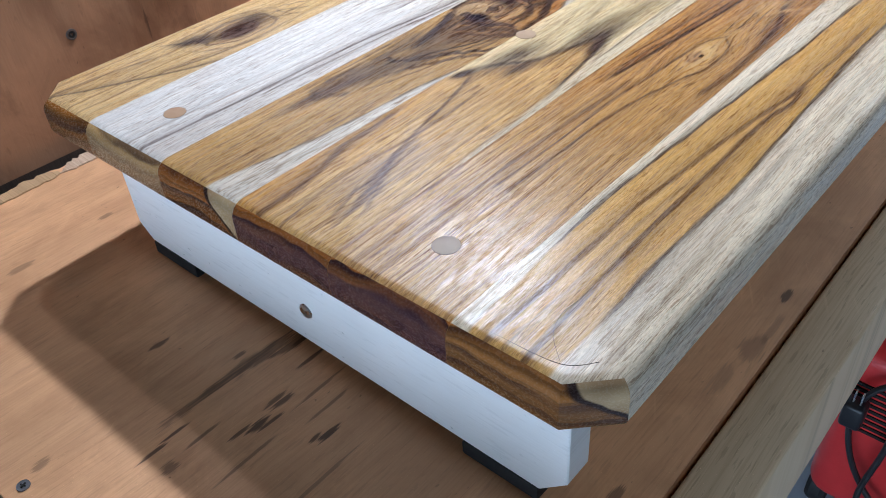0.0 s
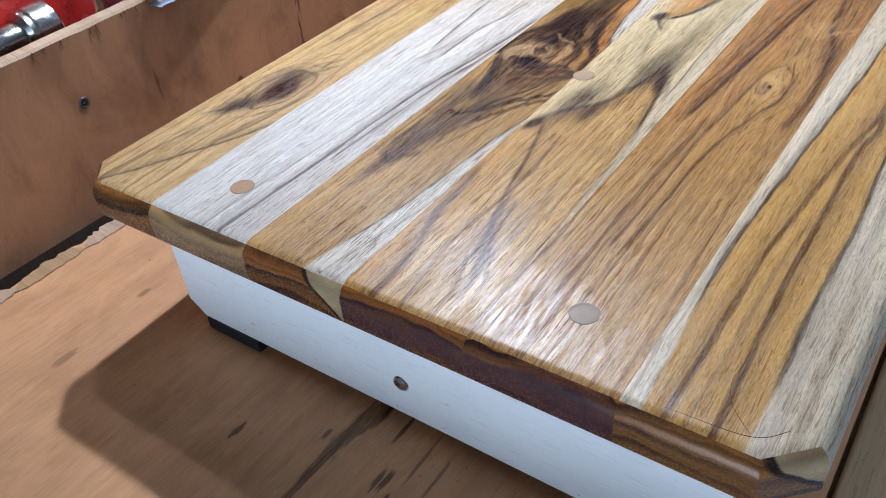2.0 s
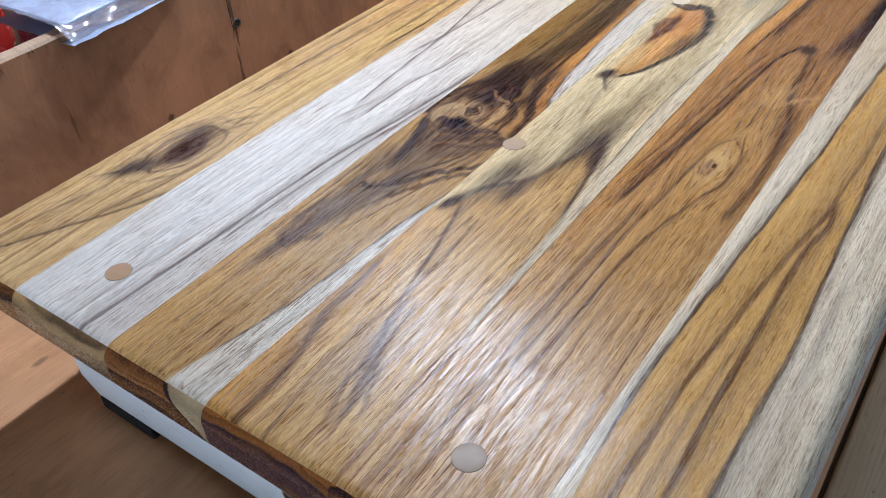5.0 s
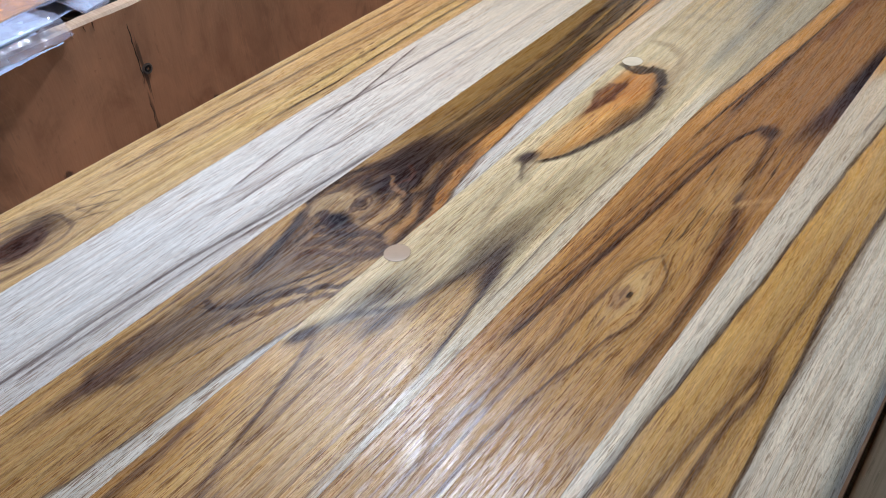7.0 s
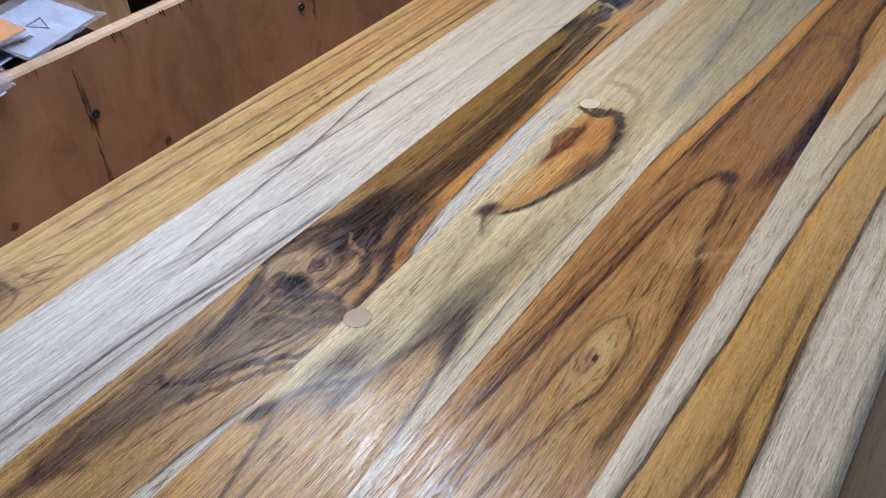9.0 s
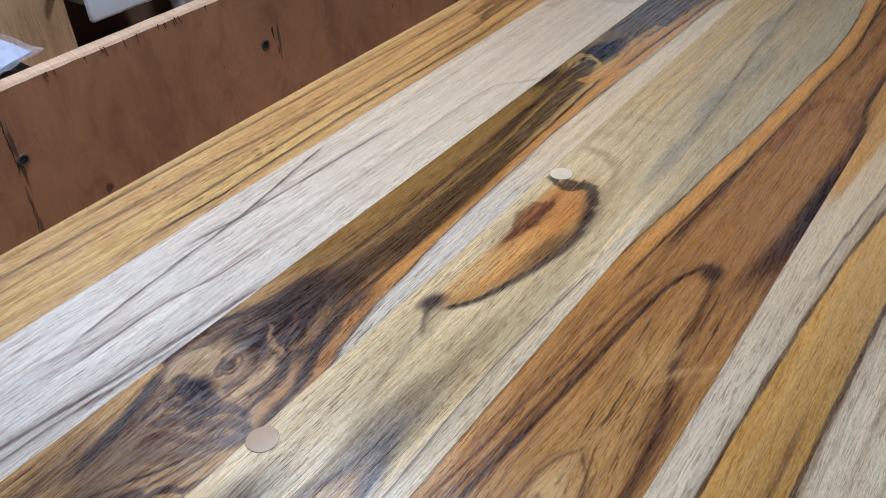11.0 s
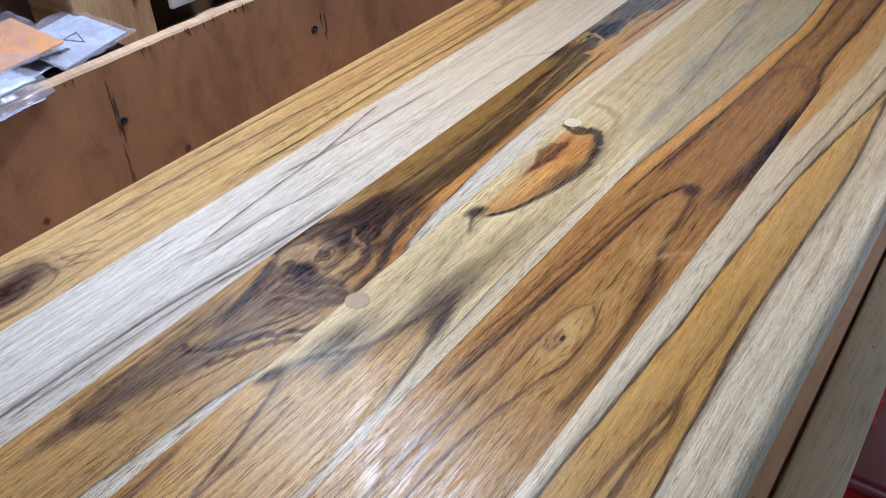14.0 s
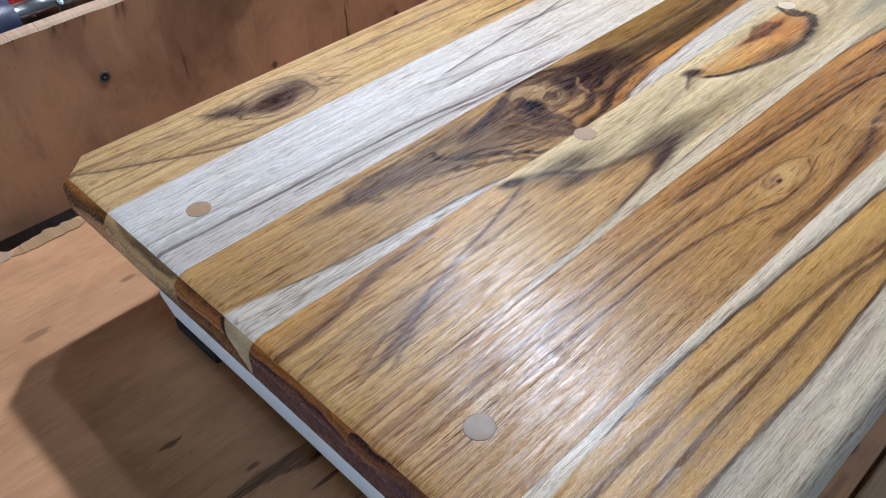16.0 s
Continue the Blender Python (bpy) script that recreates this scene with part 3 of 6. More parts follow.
    # sapwood along the joint
    edge = [(0.043, 0.0), (0.055, 0.06), (0.062, 0.137), (0.072, 0.216), (0.071, 0.26), (0.061, 0.30), (0.054, 0.36), (0.049, 0.46), (0.047, 0.54), (0.051, 0.64), (0.053, 0.755), (0.061, 0.84), (0.068, 0.95)]
    f.region(edge, None, (0.60, 0.565, 0.49), 0.0012, 1.0, rough_edge=0.003)
    f.region(edge, None, (0.60, 0.45, 0.27), 0.0012, 0.9, y0=0.45, fade=0.08, rough_edge=0.003)
    f.streak(edge, 0.0006, (0.13, 0.075, 0.04), 0.0012, 0.7, y0=0.02)
    f.streak([(x + 0.010, y) for x, y in edge[:4]], 0.0006, (0.36, 0.28, 0.2), 0.001, 0.7, y1=0.18)
    return f.finish(0.65, 0.28)


def stave_four():
    f = Figure("teak_olive_with_ink_stains", ASH, 51.0, calm=0.7)
    f.growth(0.012, (0.44, 0.35, 0.20), 0.45)
    f.region([(0.100, 0.24), (0.104, 0.30), (0.112, 0.40)], [(0.124, 0.24), (0.126, 0.30), (0.126, 0.40)], (0.46, 0.36, 0.20), 0.006, 0.7, y0=0.25, y1=0.42, fade=0.05, rough_edge=0.006)
    f.region([(0.05, 0.0), (0.05, 0.140), (0.074, 0.163), (0.080, 0.176), (0.096, 0.200), (0.105, 0.226), (0.113, 0.250)], [(0.150, 0.0), (0.139, 0.10), (0.133, 0.175), (0.127, 0.217), (0.120, 0.245)], (0.55, 0.34, 0.135), 0.002, 1.0, y1=0.250, fade=0.006)
    f.region(None, [(0.085, 0.0), (0.080, 0.08), (0.074, 0.14)], (0.52, 0.27, 0.075), 0.006, 0.8, y1=0.14, fade=0.04, rough_edge=0.008)
    f.growth(0.010, (0.26, 0.15, 0.07), 0.65, seed=3, y1=0.17)
    f.growth(0.006, (0.34, 0.20, 0.09), 0.5, seed=8, y1=0.20, sharp=0.12)
    f.streak([(0.084, 0.0), (0.082, 0.03), (0.073, 0.067), (0.072, 0.094), (0.069, 0.12)], 0.0020, (0.19, 0.105, 0.07), 0.005, 0.75, y1=0.11)
    f.streak([(0.094, 0.104), (0.091, 0.121), (0.084, 0.150), (0.079, 0.168)], 0.0009, (0.18, 0.10, 0.06), 0.0025, 0.8, y0=0.10, y1=0.168)
    f.streak([(0.100, 0.0), (0.095, 0.05), (0.098, 0.11), (0.094, 0.155)], 0.0008, (0.25, 0.14, 0.08), 0.002, 0.6, y1=0.15)
    # purple mineral streaks
    f.blot(0.107, 0.062, 0.011, 0.030, (0.36, 0.24, 0.16), 0.5, 0.9, -10, 0.9)
    for k, (x, y, h) in enumerate(((0.099, 0.085, 0.016), (0.103, 0.074, 0.022), (0.106, 0.058, 0.018), (0.1095, 0.064, 0.026), (0.113, 0.046, 0.016), (0.117, 0.036, 0.020), (0.121, 0.040, 0.012), (0.111, 0.030, 0.012))):
        f.streak([(x + 0.004, y - h), (x + 0.001 * (k % 3), y), (x - 0.004, y + h)], 0.0009 + 0.0004 * (k % 3), (0.20, 0.14, 0.13), 0.0022, 0.6, y0=y - h, y1=y + h, fade=0.008)
    # ink stain that runs up to a point and back
    f.streak([(0.070, 0.150), (0.075, 0.169), (0.080, 0.182), (0.090, 0.194), (0.099, 0.205), (0.105, 0.224), (0.111, 0.247), (0.113, 0.28)], 0.0012, INK, 0.0080, 0.72, y0=0.158, y1=0.268, fade=0.007)
    f.blot(0.074, 0.166, 0.0036, 0.008, INK, 0.9, 0.6, -20, 0.5)
    f.blot(0.086, 0.203, 0.0075, 0.022, INK, 0.72, 0.9, -10, 0.8)
    f.blot(0.097, 0.190, 0.0045, 0.014, INK, 0.8, 0.8, -10, 0.7)
    f.blot(0.110, 0.262, 0.0095, 0.028, (0.075, 0.058, 0.062), 0.8, 0.9, -4, 0.8)
    f.blot(0.112, 0.300, 0.0060, 0.040, (0.32, 0.24, 0.13), 0.7, 0.9, -6, 0.7)
    f.blot(0.120, 0.243, 0.0050, 0.016, (0.10, 0.07, 0.055), 0.85, 0.7, 14, 0.6)
    f.streak([(0.118, 0.255), (0.123, 0.235), (0.126, 0.217), (0.130, 0.190), (0.133, 0.174), (0.137, 0.12), (0.140, 0.07)], 0.0010, (0.11, 0.07, 0.055), 0.0025, 0.9, y0=0.09, y1=0.25)
    f.region([(0.136, 0.09), (0.131, 0.19), (0.128, 0.24), (0.127, 0.36), (0.130, 0.44)], None, (0.62, 0.53, 0.38), 0.002, 0.85, y0=0.08, y1=0.47, fade=0.03)
    f.streak([(0.129, 0.25), (0.127, 0.31), (0.130, 0.38)], 0.0005, (0.25, 0.19, 0.12), 0.001, 0.7, y0=0.23, y1=0.40)
    # the orange tongue
    right = [(0.082, 0.332), (0.094, 0.348), (0.101, 0.367), (0.107, 0.39), (0.110, 0.411), (0.109, 0.430), (0.103, 0.452), (0.094, 0.468)]
    f.region([(0.080, 0.332), (0.079, 0.36), (0.080, 0.387), (0.077, 0.432), (0.077, 0.458), (0.080, 0.468)], right, (0.60, 0.295, 0.080), 0.0025, 0.98, y0=0.338, y1=0.463, fade=0.006, rough_edge=0.004)
    f.blot(0.092, 0.440, 0.012, 0.030, (0.50, 0.205, 0.055), 0.8, 0.7, 0, 0.6)
    f.blot(0.084, 0.365, 0.006, 0.020, (0.60, 0.40, 0.18), 0.7, 0.8, 0, 0.6)
    f.streak([(x + 0.0015, y) for x, y in right], 0.0016, (0.075, 0.045, 0.03), 0.005, 0.9, y0=0.335, y1=0.468, fade=0.006)
    f.blot(0.108, 0.444, 0.0050, 0.020, (0.05, 0.032, 0.028), 0.85, 0.7, 14)
    f.blot(0.106, 0.405, 0.0060, 0.022, (0.16, 0.11, 0.06), 0.6, 0.8, -14)
    f.blot(0.088, 0.464, 0.010, 0.0035, (0.05, 0.032, 0.028), 0.9, 0.5, 0, 0.5)
    f.blot(0.079, 0.337, 0.0042, 0.008, INK, 0.95, 0.6, -14)
    f.streak([(0.087, 0.318), (0.082, 0.328), (0.078, 0.340)], 0.0012, INK, 0.003, 0.85, y0=0.316, y1=0.338, fade=0.005)
    f.streak([(0.082, 0.38), (0.082, 0.402), (0.085, 0.44)], 0.0026, (0.24, 0.10, 0.04), 0.003, 0.85, y0=0.388, y1=0.442)
    f.streak([(0.086, 0.41), (0.087, 0.437)], 0.0010, (0.10, 0.045, 0.025), 0.002, 0.85, y0=0.412, y1=0.437, fade=0.006)
    f.streak([(0.100, 0.25), (0.090, 0.29), (0.084, 0.33)], 0.001, (0.36, 0.28, 0.17), 0.004, 0.6, y0=0.26, y1=0.335)
    f.stroke([(0.074, 0.505), (0.087, 0.503), (0.099, 0.492), (0.106, 0.476), (0.110, 0.450)], 0.0008, (0.36, 0.24, 0.12), 0.005, 0.75)
    f.stroke([(0.070, 0.525), (0.088, 0.530), (0.104, 0.515), (0.114, 0.480), (0.118, 0.43)], 0.0010, (0.46, 0.33, 0.17), 0.006, 0.6)
    f.stroke([(0.074, 0.462), (0.083, 0.459), (0.088, 0.461), (0.092, 0.467), (0.098, 0.466), (0.106, 0.452)], 0.0014, (0.035, 0.022, 0.020), 0.003, 0.95)
    f.stroke([(0.083, 0.400), (0.077, 0.419), (0.079, 0.435), (0.085, 0.438), (0.087, 0.420), (0.083, 0.400)], 0.0010, (0.20, 0.09, 0.04), 0.003, 0.75)
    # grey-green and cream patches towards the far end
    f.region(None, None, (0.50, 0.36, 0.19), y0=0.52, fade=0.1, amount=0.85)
    f.region([(0.100, 0.46), (0.108, 0.60), (0.110, 0.80), (0.106, 0.97)], [(0.150, 0.46), (0.150, 0.97)], (0.45, 0.345, 0.20), 0.010, 0.85, y0=0.50, fade=0.06, rough_edge=0.03)
    f.region(None, [(0.095, 0.55), (0.090, 0.70), (0.098, 0.9)], (0.52, 0.345, 0.14), 0.006, 0.8, y0=0.56, fade=0.06, rough_edge=0.016)
    f.streak([(0.126, 0.46), (0.120, 0.60), (0.112, 0.70), (0.106, 0.85)], 0.001, (0.15, 0.12, 0.09), 0.003, 0.6, y0=0.55)
    f.stroke([(0.074, 0.549), (0.082, 0.556), (0.094, 0.552), (0.104, 0.560)], 0.0010, (0.42, 0.30, 0.16), 0.005, 0.6)
    f.stroke([(0.076, 0.60), (0.086, 0.608), (0.094, 0.63), (0.090, 0.68), (0.094, 0.74)], 0.0010, (0.44, 0.30, 0.15), 0.005, 0.6)
    f.growth(0.007, (0.26, 0.20, 0.13), 0.42, seed=21, y0=0.52, sharp=0.06)
    for k, (x, y) in enumerate(((0.122, 0.52), (0.116, 0.60), (0.124, 0.67), (0.106, 0.74), (0.112, 0.83), (0.102, 0.90))):
        f.blot(x, y, 0.006, 0.035, (0.30, 0.26, 0.19), 0.7, 0.8, 0, 0.9)
    return f.finish(0.6, 0.25)


def stave_five():
    f = Figure("teak_brown_cathedral", BROWN, 67.0, knots=((0.180, 0.267, 0.012, 0.03),), calm=0.8)
    # near wash takes in some sheen; far wash darkens beyond the lamp's own falloff
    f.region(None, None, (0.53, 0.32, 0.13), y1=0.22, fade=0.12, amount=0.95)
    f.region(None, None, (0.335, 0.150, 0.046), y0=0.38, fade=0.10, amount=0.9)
    f.growth(0.011, (0.20, 0.09, 0.035), 0.6)
    f.growth(0.0055, (0.24, 0.11, 0.04), 0.5, seed=7, sharp=0.12)
    f.region([(0.166, 0.15), (0.168, 0.24), (0.174, 0.31), (0.178, 0.40)], [(0.202, 0.15), (0.200, 0.25), (0.194, 0.33), (0.186, 0.40)], (0.47, 0.26, 0.085), 0.006, 0.8, y0=0.14, y1=0.40, fade=0.04)
    left_leg = [(0.148, 0.12), (0.150, 0.213), (0.154, 0.256), (0.158, 0.30), (0.161, 0.335), (0.164, 0.376), (0.169, 0.412), (0.176, 0.430)]
    right_leg = [(0.198, 0.16), (0.202, 0.229), (0.204, 0.255), (0.203, 0.288), (0.199, 0.328), (0.190, 0.362), (0.187, 0.40), (0.183, 0.430)]
    f.region([(x - 0.012, y) for x, y in left_leg], left_leg, (0.40, 0.19, 0.055), 0.003, 0.6, y0=0.16, y1=0.40, fade=0.04)
    f.streak(left_leg, 0.0014, (0.10, 0.05, 0.03), 0.0026, 0.9, y0=0.21, y1=0.434, fade=0.008)
    f.streak([(x - 0.004, y) for x, y in left_leg], 0.0006, (0.17, 0.08, 0.035), 0.0014, 0.7, y0=0.22, y1=0.40, fade=0.02)
    f.streak([(x - 0.009, y) for x, y in left_leg], 0.0007, (0.16, 0.075, 0.035), 0.0016, 0.7, y0=0.24, y1=0.42, fade=0.02)
    f.streak(right_leg, 0.0014, (0.12, 0.06, 0.035), 0.0036, 0.75, y0=0.22, y1=0.434, fade=0.008)
    f.blot(0.180, 0.428, 0.0055, 0.007, (0.09, 0.045, 0.03), 0.8, 0.6)
    f.blot(0.196, 0.33, 0.0042, 0.03, (0.16, 0.075, 0.04), 0.42, 0.8, 10, 0.6)
    # inner arch round the small eye
    f.streak([(0.165, 0.10), (0.165, 0.175), (0.168, 0.229), (0.171, 0.262), (0.174, 0.286), (0.179, 0.296)], 0.0008, (0.22, 0.12, 0.055), 0.0020, 0.75, y0=0.08, y1=0.297, fade=0.006)
    f.streak([(0.172, 0.10), (0.174, 0.177), (0.183, 0.227), (0.190, 0.258), (0.189, 0.281), (0.181, 0.296)], 0.0008, (0.22, 0.12, 0.055), 0.0020, 0.75, y0=0.08, y1=0.297, fade=0.006)
    f.streak([(0.158, 0.05), (0.158, 0.14), (0.161, 0.20)], 0.0010, (0.26, 0.14, 0.06), 0.003, 0.6, y0=0.03, y1=0.21)
    f.blot(0.180, 0.268, 0.006, 0.020, (0.60, 0.38, 0.16), 0.8, 0.7)
    f.blot(0.178, 0.261, 0.0036, 0.0085, (0.30, 0.15, 0.07), 0.75, 0.5, 0, 0.4)
    f.blot(0.180, 0.265, 0.0012, 0.0024, (0.03, 0.018, 0.012), 0.9, 0.3, 0, 0.15)
    # scratchy pale figure under the tip
    for k in range(5):
        f.blot(0.180 + 0.004 * k, 0.352 + 0.006 * (k % 3), 0.0018, 0.012, (0.60, 0.36, 0.15), 0.35, 0.7, 30 - 20 * k, 0.9)
    # open checks along the grain
    for x, y, h in ((0.180, 0.328, 0.010), (0.194, 0.318, 0.007), (0.197, 0.388, 0.014), (0.203, 0.327, 0.007), (0.158, 0.332, 0.008), (0.186, 0.335, 0.009), (0.176, 0.312, 0.006), (0.191, 0.40, 0.010), (0.171, 0.372, 0.006)):
        h *= 1.5
        f.streak([(x + 0.0008, y - h), (x - 0.0006, y + h)], 0.0002, (0.08, 0.04, 0.022), 0.0006, 0.8, y0=y - h, y1=y + h, fade=0.004)
    # the dark patch and lines towards the far end
    f.blot(0.207, 0.515, 0.007, 0.075, (0.055, 0.028, 0.020), 0.92, 0.6, -2, 0.5)
    f.blot(0.201, 0.455, 0.005, 0.03, (0.12, 0.055, 0.03), 0.8, 0.8, -8)
    f.streak([(0.209, 0.56), (0.206, 0.607), (0.200, 0.656), (0.202, 0.707), (0.204, 0.787), (0.203, 0.857), (0.212, 0.958)], 0.0016, (0.065, 0.033, 0.022), 0.0035, 0.85, y0=0.55)
    f.region([(0.203, 0.66), (0.206, 0.78), (0.206, 0.86), (0.214, 0.95)], None, (0.52, 0.25, 0.065), 0.002, 0.8, y0=0.64, fade=0.04)
    f.streak([(0.152, 0.42), (0.158, 0.50), (0.163, 0.632), (0.168, 0.693), (0.170, 0.83), (0.172, 0.96)], 0.0013, (0.075, 0.038, 0.025), 0.003, 0.85, y0=0.44)
    f.streak([(0.180, 0.62), (0.183, 0.75), (0.180, 0.88), (0.186, 0.97)], 0.001, (0.16, 0.075, 0.035), 0.005, 0.6, y0=0.68)
    f.stroke([(0.168, 0.56), (0.170, 0.625), (0.180, 0.645), (0.192, 0.640), (0.200, 0.61)], 0.0008, (0.24, 0.11, 0.045), 0.006, 0.55)
    left = [(0.134, 0.36), (0.139, 0.437), (0.144, 0.494), (0.150, 0.562), (0.156, 0.653), (0.160, 0.728), (0.154, 0.851), (0.152, 0.963)]
    f.region(left, [(x + 0.011, y) for x, y in left], (0.62, 0.30, 0.085), 0.0015, 0.9, y0=0.40, fade=0.05)
    f.region(None, left, (0.43, 0.35, 0.225), 0.0012, 1.0, y0=0.44, fade=0.03)
    f.streak(left, 0.0005, (0.10, 0.06, 0.035), 0.001, 0.7, y0=0.40)
    f.streak([(x + 0.011, y) for x, y in left], 0.0009, (0.09, 0.05, 0.03), 0.0015, 0.85, y0=0.40)
    return f.finish(0.6, 0.25)


def stave_six():
    f = Figure("teak_edge_pale_and_gold", (0.71, 0.62, 0.47), 83.0, calm=0.8)
    f.growth(0.010, (0.46, 0.37, 0.26), 0.55)
    f.growth(0.017, (0.38, 0.29, 0.19), 0.5, seed=5, sharp=0.16)
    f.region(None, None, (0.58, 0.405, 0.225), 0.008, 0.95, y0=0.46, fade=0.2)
    right = [(0.217, 0.0), (0.214, 0.1), (0.216, 0.163), (0.220, 0.236), (0.223, 0.286), (0.225, 0.342), (0.227, 0.394), (0.233, 0.489), (0.238, 0.535), (0.245, 0.584), (0.252, 0.64), (0.255, 0.66)]
    gold = [(0.256, 0.0), (0.256, 0.066), (0.257, 0.144), (0.255, 0.234), (0.252, 0.327), (0.254, 0.399), (0.257, 0.504), (0.254, 0.60), (0.255, 0.66)]
    f.region(right, gold, (0.56, 0.325, 0.105), 0.0012, 1.0, y1=0.655, fade=0.01)
    f.region([(0.236, 0.05), (0.238, 0.3), (0.244, 0.5)], gold, (0.42, 0.225, 0.058), 0.006, 0.7, y0=0.22, y1=0.62, fade=0.1)
    f.region(right, [(0.228, 0.25), (0.236, 0.45), (0.250, 0.64)], (0.62, 0.325, 0.075), 0.003, 0.7, y0=0.30, y1=0.65, fade=0.06)
    f.streak([(0.226, 0.0), (0.228, 0.074), (0.230, 0.134), (0.237, 0.208), (0.244, 0.259)], 0.0012, (0.20, 0.105, 0.045), 0.003, 0.75, y1=0.26)
    f.streak([(0.244, 0.0), (0.242, 0.107), (0.242, 0.195), (0.243, 0.221), (0.246, 0.242), (0.244, 0.262)], 0.0014, (0.19, 0.10, 0.04), 0.003, 0.8, y1=0.262)
    f.streak([(0.242, 0.25), (0.245, 0.31), (0.243, 0.40)], 0.001, (0.22, 0.12, 0.05), 0.003, 0.6, y0=0.24, y1=0.36)
    f.streak([(0.234, 0.0), (0.236, 0.08), (0.238, 0.15)], 0.0008, (0.27, 0.155, 0.065), 0.002, 0.6, y1=0.15)
    f.streak(right, 0.0010, (0.11, 0.06, 0.03), 0.0018, 0.85, y0=0.06, y1=0.67)
    f.streak(gold, 0.0012, (0.11, 0.065, 0.035), 0.002, 0.85, y0=0.03, y1=0.67)
    f.streak([(0.262, 0.0), (0.263, 0.09), (0.265, 0.17)], 0.0025, (0.47, 0.39, 0.30), 0.004, 0.6, y1=0.2)
    f.streak([(0.223, 0.44), (0.229, 0.52), (0.236, 0.60), (0.240, 0.66)], 0.0008, (0.25, 0.18, 0.12), 0.0016, 0.7, y0=0.45, y1=0.70)
    f.streak([(0.252, 0.60), (0.254, 0.64), (0.257, 0.69)], 0.0016, (0.12, 0.065, 0.03), 0.002, 0.85, y0=0.60, y1=0.675)
    f.region(None, [(0.213, 0.50), (0.217, 0.56), (0.221, 0.61), (0.226, 0.69), (0.222, 0.79), (0.214, 0.90)], (0.52, 0.255, 0.07), 0.0015, 0.95, y0=0.52, y1=0.93)
    f.streak([(0.250, 0.75), (0.252, 0.766), (0.256, 0.853), (0.261, 0.946), (0.262, 0.98)], 0.0022, (0.115, 0.075, 0.035), 0.0012, 0.9, y0=0.765)
    f.streak([(0.238, 0.72), (0.241, 0.82), (0.240, 0.92)], 0.001, (0.36, 0.27, 0.18), 0.002, 0.7, y0=0.72)
    f.streak([(0.270, 0.55), (0.272, 0.75), (0.276, 0.9)], 0.001, (0.38, 0.28, 0.18), 0.003, 0.7, y0=0.5)
    return f.finish(0.45, 0.25)


def end_grain(name, base, dark, cx, cz, every, seed, sap=None, band=None, squash=3.0):
    """Oiled sawn ends: nested arcs of the growth rings, an amber glow coloured in along the upper edge; band is a plum
    layer (height, half depth).
    """
    n = Nodes(name)
    w = n.noise(n.scaled(26, 26, 44, seed), detail=2)
    fine = n.noise(n.scaled(120, 120, 200, seed + 7), detail=2)
    dx, dz = n.math("SUBTRACT", n.x, cx), n.math("SUBTRACT", n.z, cz)
    d = n.math("SQRT", n.math("ADD", n.math("MULTIPLY", dx, dx), n.math("MULTIPLY", n.math("MULTIPLY", dz, dz), squash)))
    d = n.math("MULTIPLY_ADD", w, 0.030, d)
    d = n.math("MULTIPLY_ADD", fine, 0.0014, d)
    ring = n.math("FRACT", n.math("MULTIPLY", d, 1.0 / every))
    thin = n.math("FRACT", n.math("MULTIPLY", d, 2.3 / every))
    big = n.noise(n.scaled(30, 20, 46, seed + 3), detail=2)
    # glow of the rounded upper edge, put in as a brighter base colour
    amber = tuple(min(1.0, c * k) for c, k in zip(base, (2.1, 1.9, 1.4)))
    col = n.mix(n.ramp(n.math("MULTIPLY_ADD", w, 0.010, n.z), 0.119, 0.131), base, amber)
    col = n.mix(n.math("MULTIPLY", n.ramp(thin, 0.35, 0.92), n.ramp(thin, 0.92, 1.0, 0.60, 0.0)), col, tuple(0.50 * c for c in base))
    late = n.math("MULTIPLY", n.ramp(ring, 0.25, 0.90), n.ramp(ring, 0.90, 1.0, 1.0, 0.0))
    col = n.mix(n.math("MULTIPLY", late, n.ramp(big, 0.26, 0.48, 0.35, 0.95)), col, dark)
    if band:
        h = n.math("SUBTRACT", n.math("MULTIPLY_ADD", w, 0.024, n.z), band[0] + 0.012)
        plum = n.mix(n.ramp(fine, 0.35, 0.65), (0.050, 0.020, 0.026), (0.085, 0.034, 0.034))
        col = n.mix(n.math("MULTIPLY", n.ramp(h, -band[1] * 1.5, -band[1] * 0.3), n.ramp(h, band[1] * 0.35, band[1] * 1.25, 0.94, 0.0)), col, plum)
    if sap:
        rim = n.math("MULTIPLY_ADD", n.math("SUBTRACT", 0.127, n.z), sap[1], sap[0])
        away = n.math("SUBTRACT", n.math("MULTIPLY_ADD", w, sap[2], n.math("ADD", n.x, -0.5 * sap[2])), rim)
        col = n.mix(n.ramp(n.math("ABSOLUTE", away), 0.001, 0.003, 1.0, 0.0), col, (0.03, 0.015, 0.012))
        col = n.mix(n.ramp(away, 0.0005, 0.002), col, n.mix(n.ramp(big, 0.3, 0.7), (0.44, 0.30, 0.165), (0.29, 0.175, 0.09)))
    speck = n.noise(n.scaled(900, 900, 1400, seed), detail=2)
    col = n.mix(n.ramp(speck, 0.58, 0.78, 0.0, 0.08), col, dark)
    n.bump(speck, 0.05, 0.0002)
    n.bsdf.inputs["Specular IOR Level"].default_value = 0.35
    return n.done(col, n.ramp(speck, 0.3, 0.7, 0.22, 0.30))


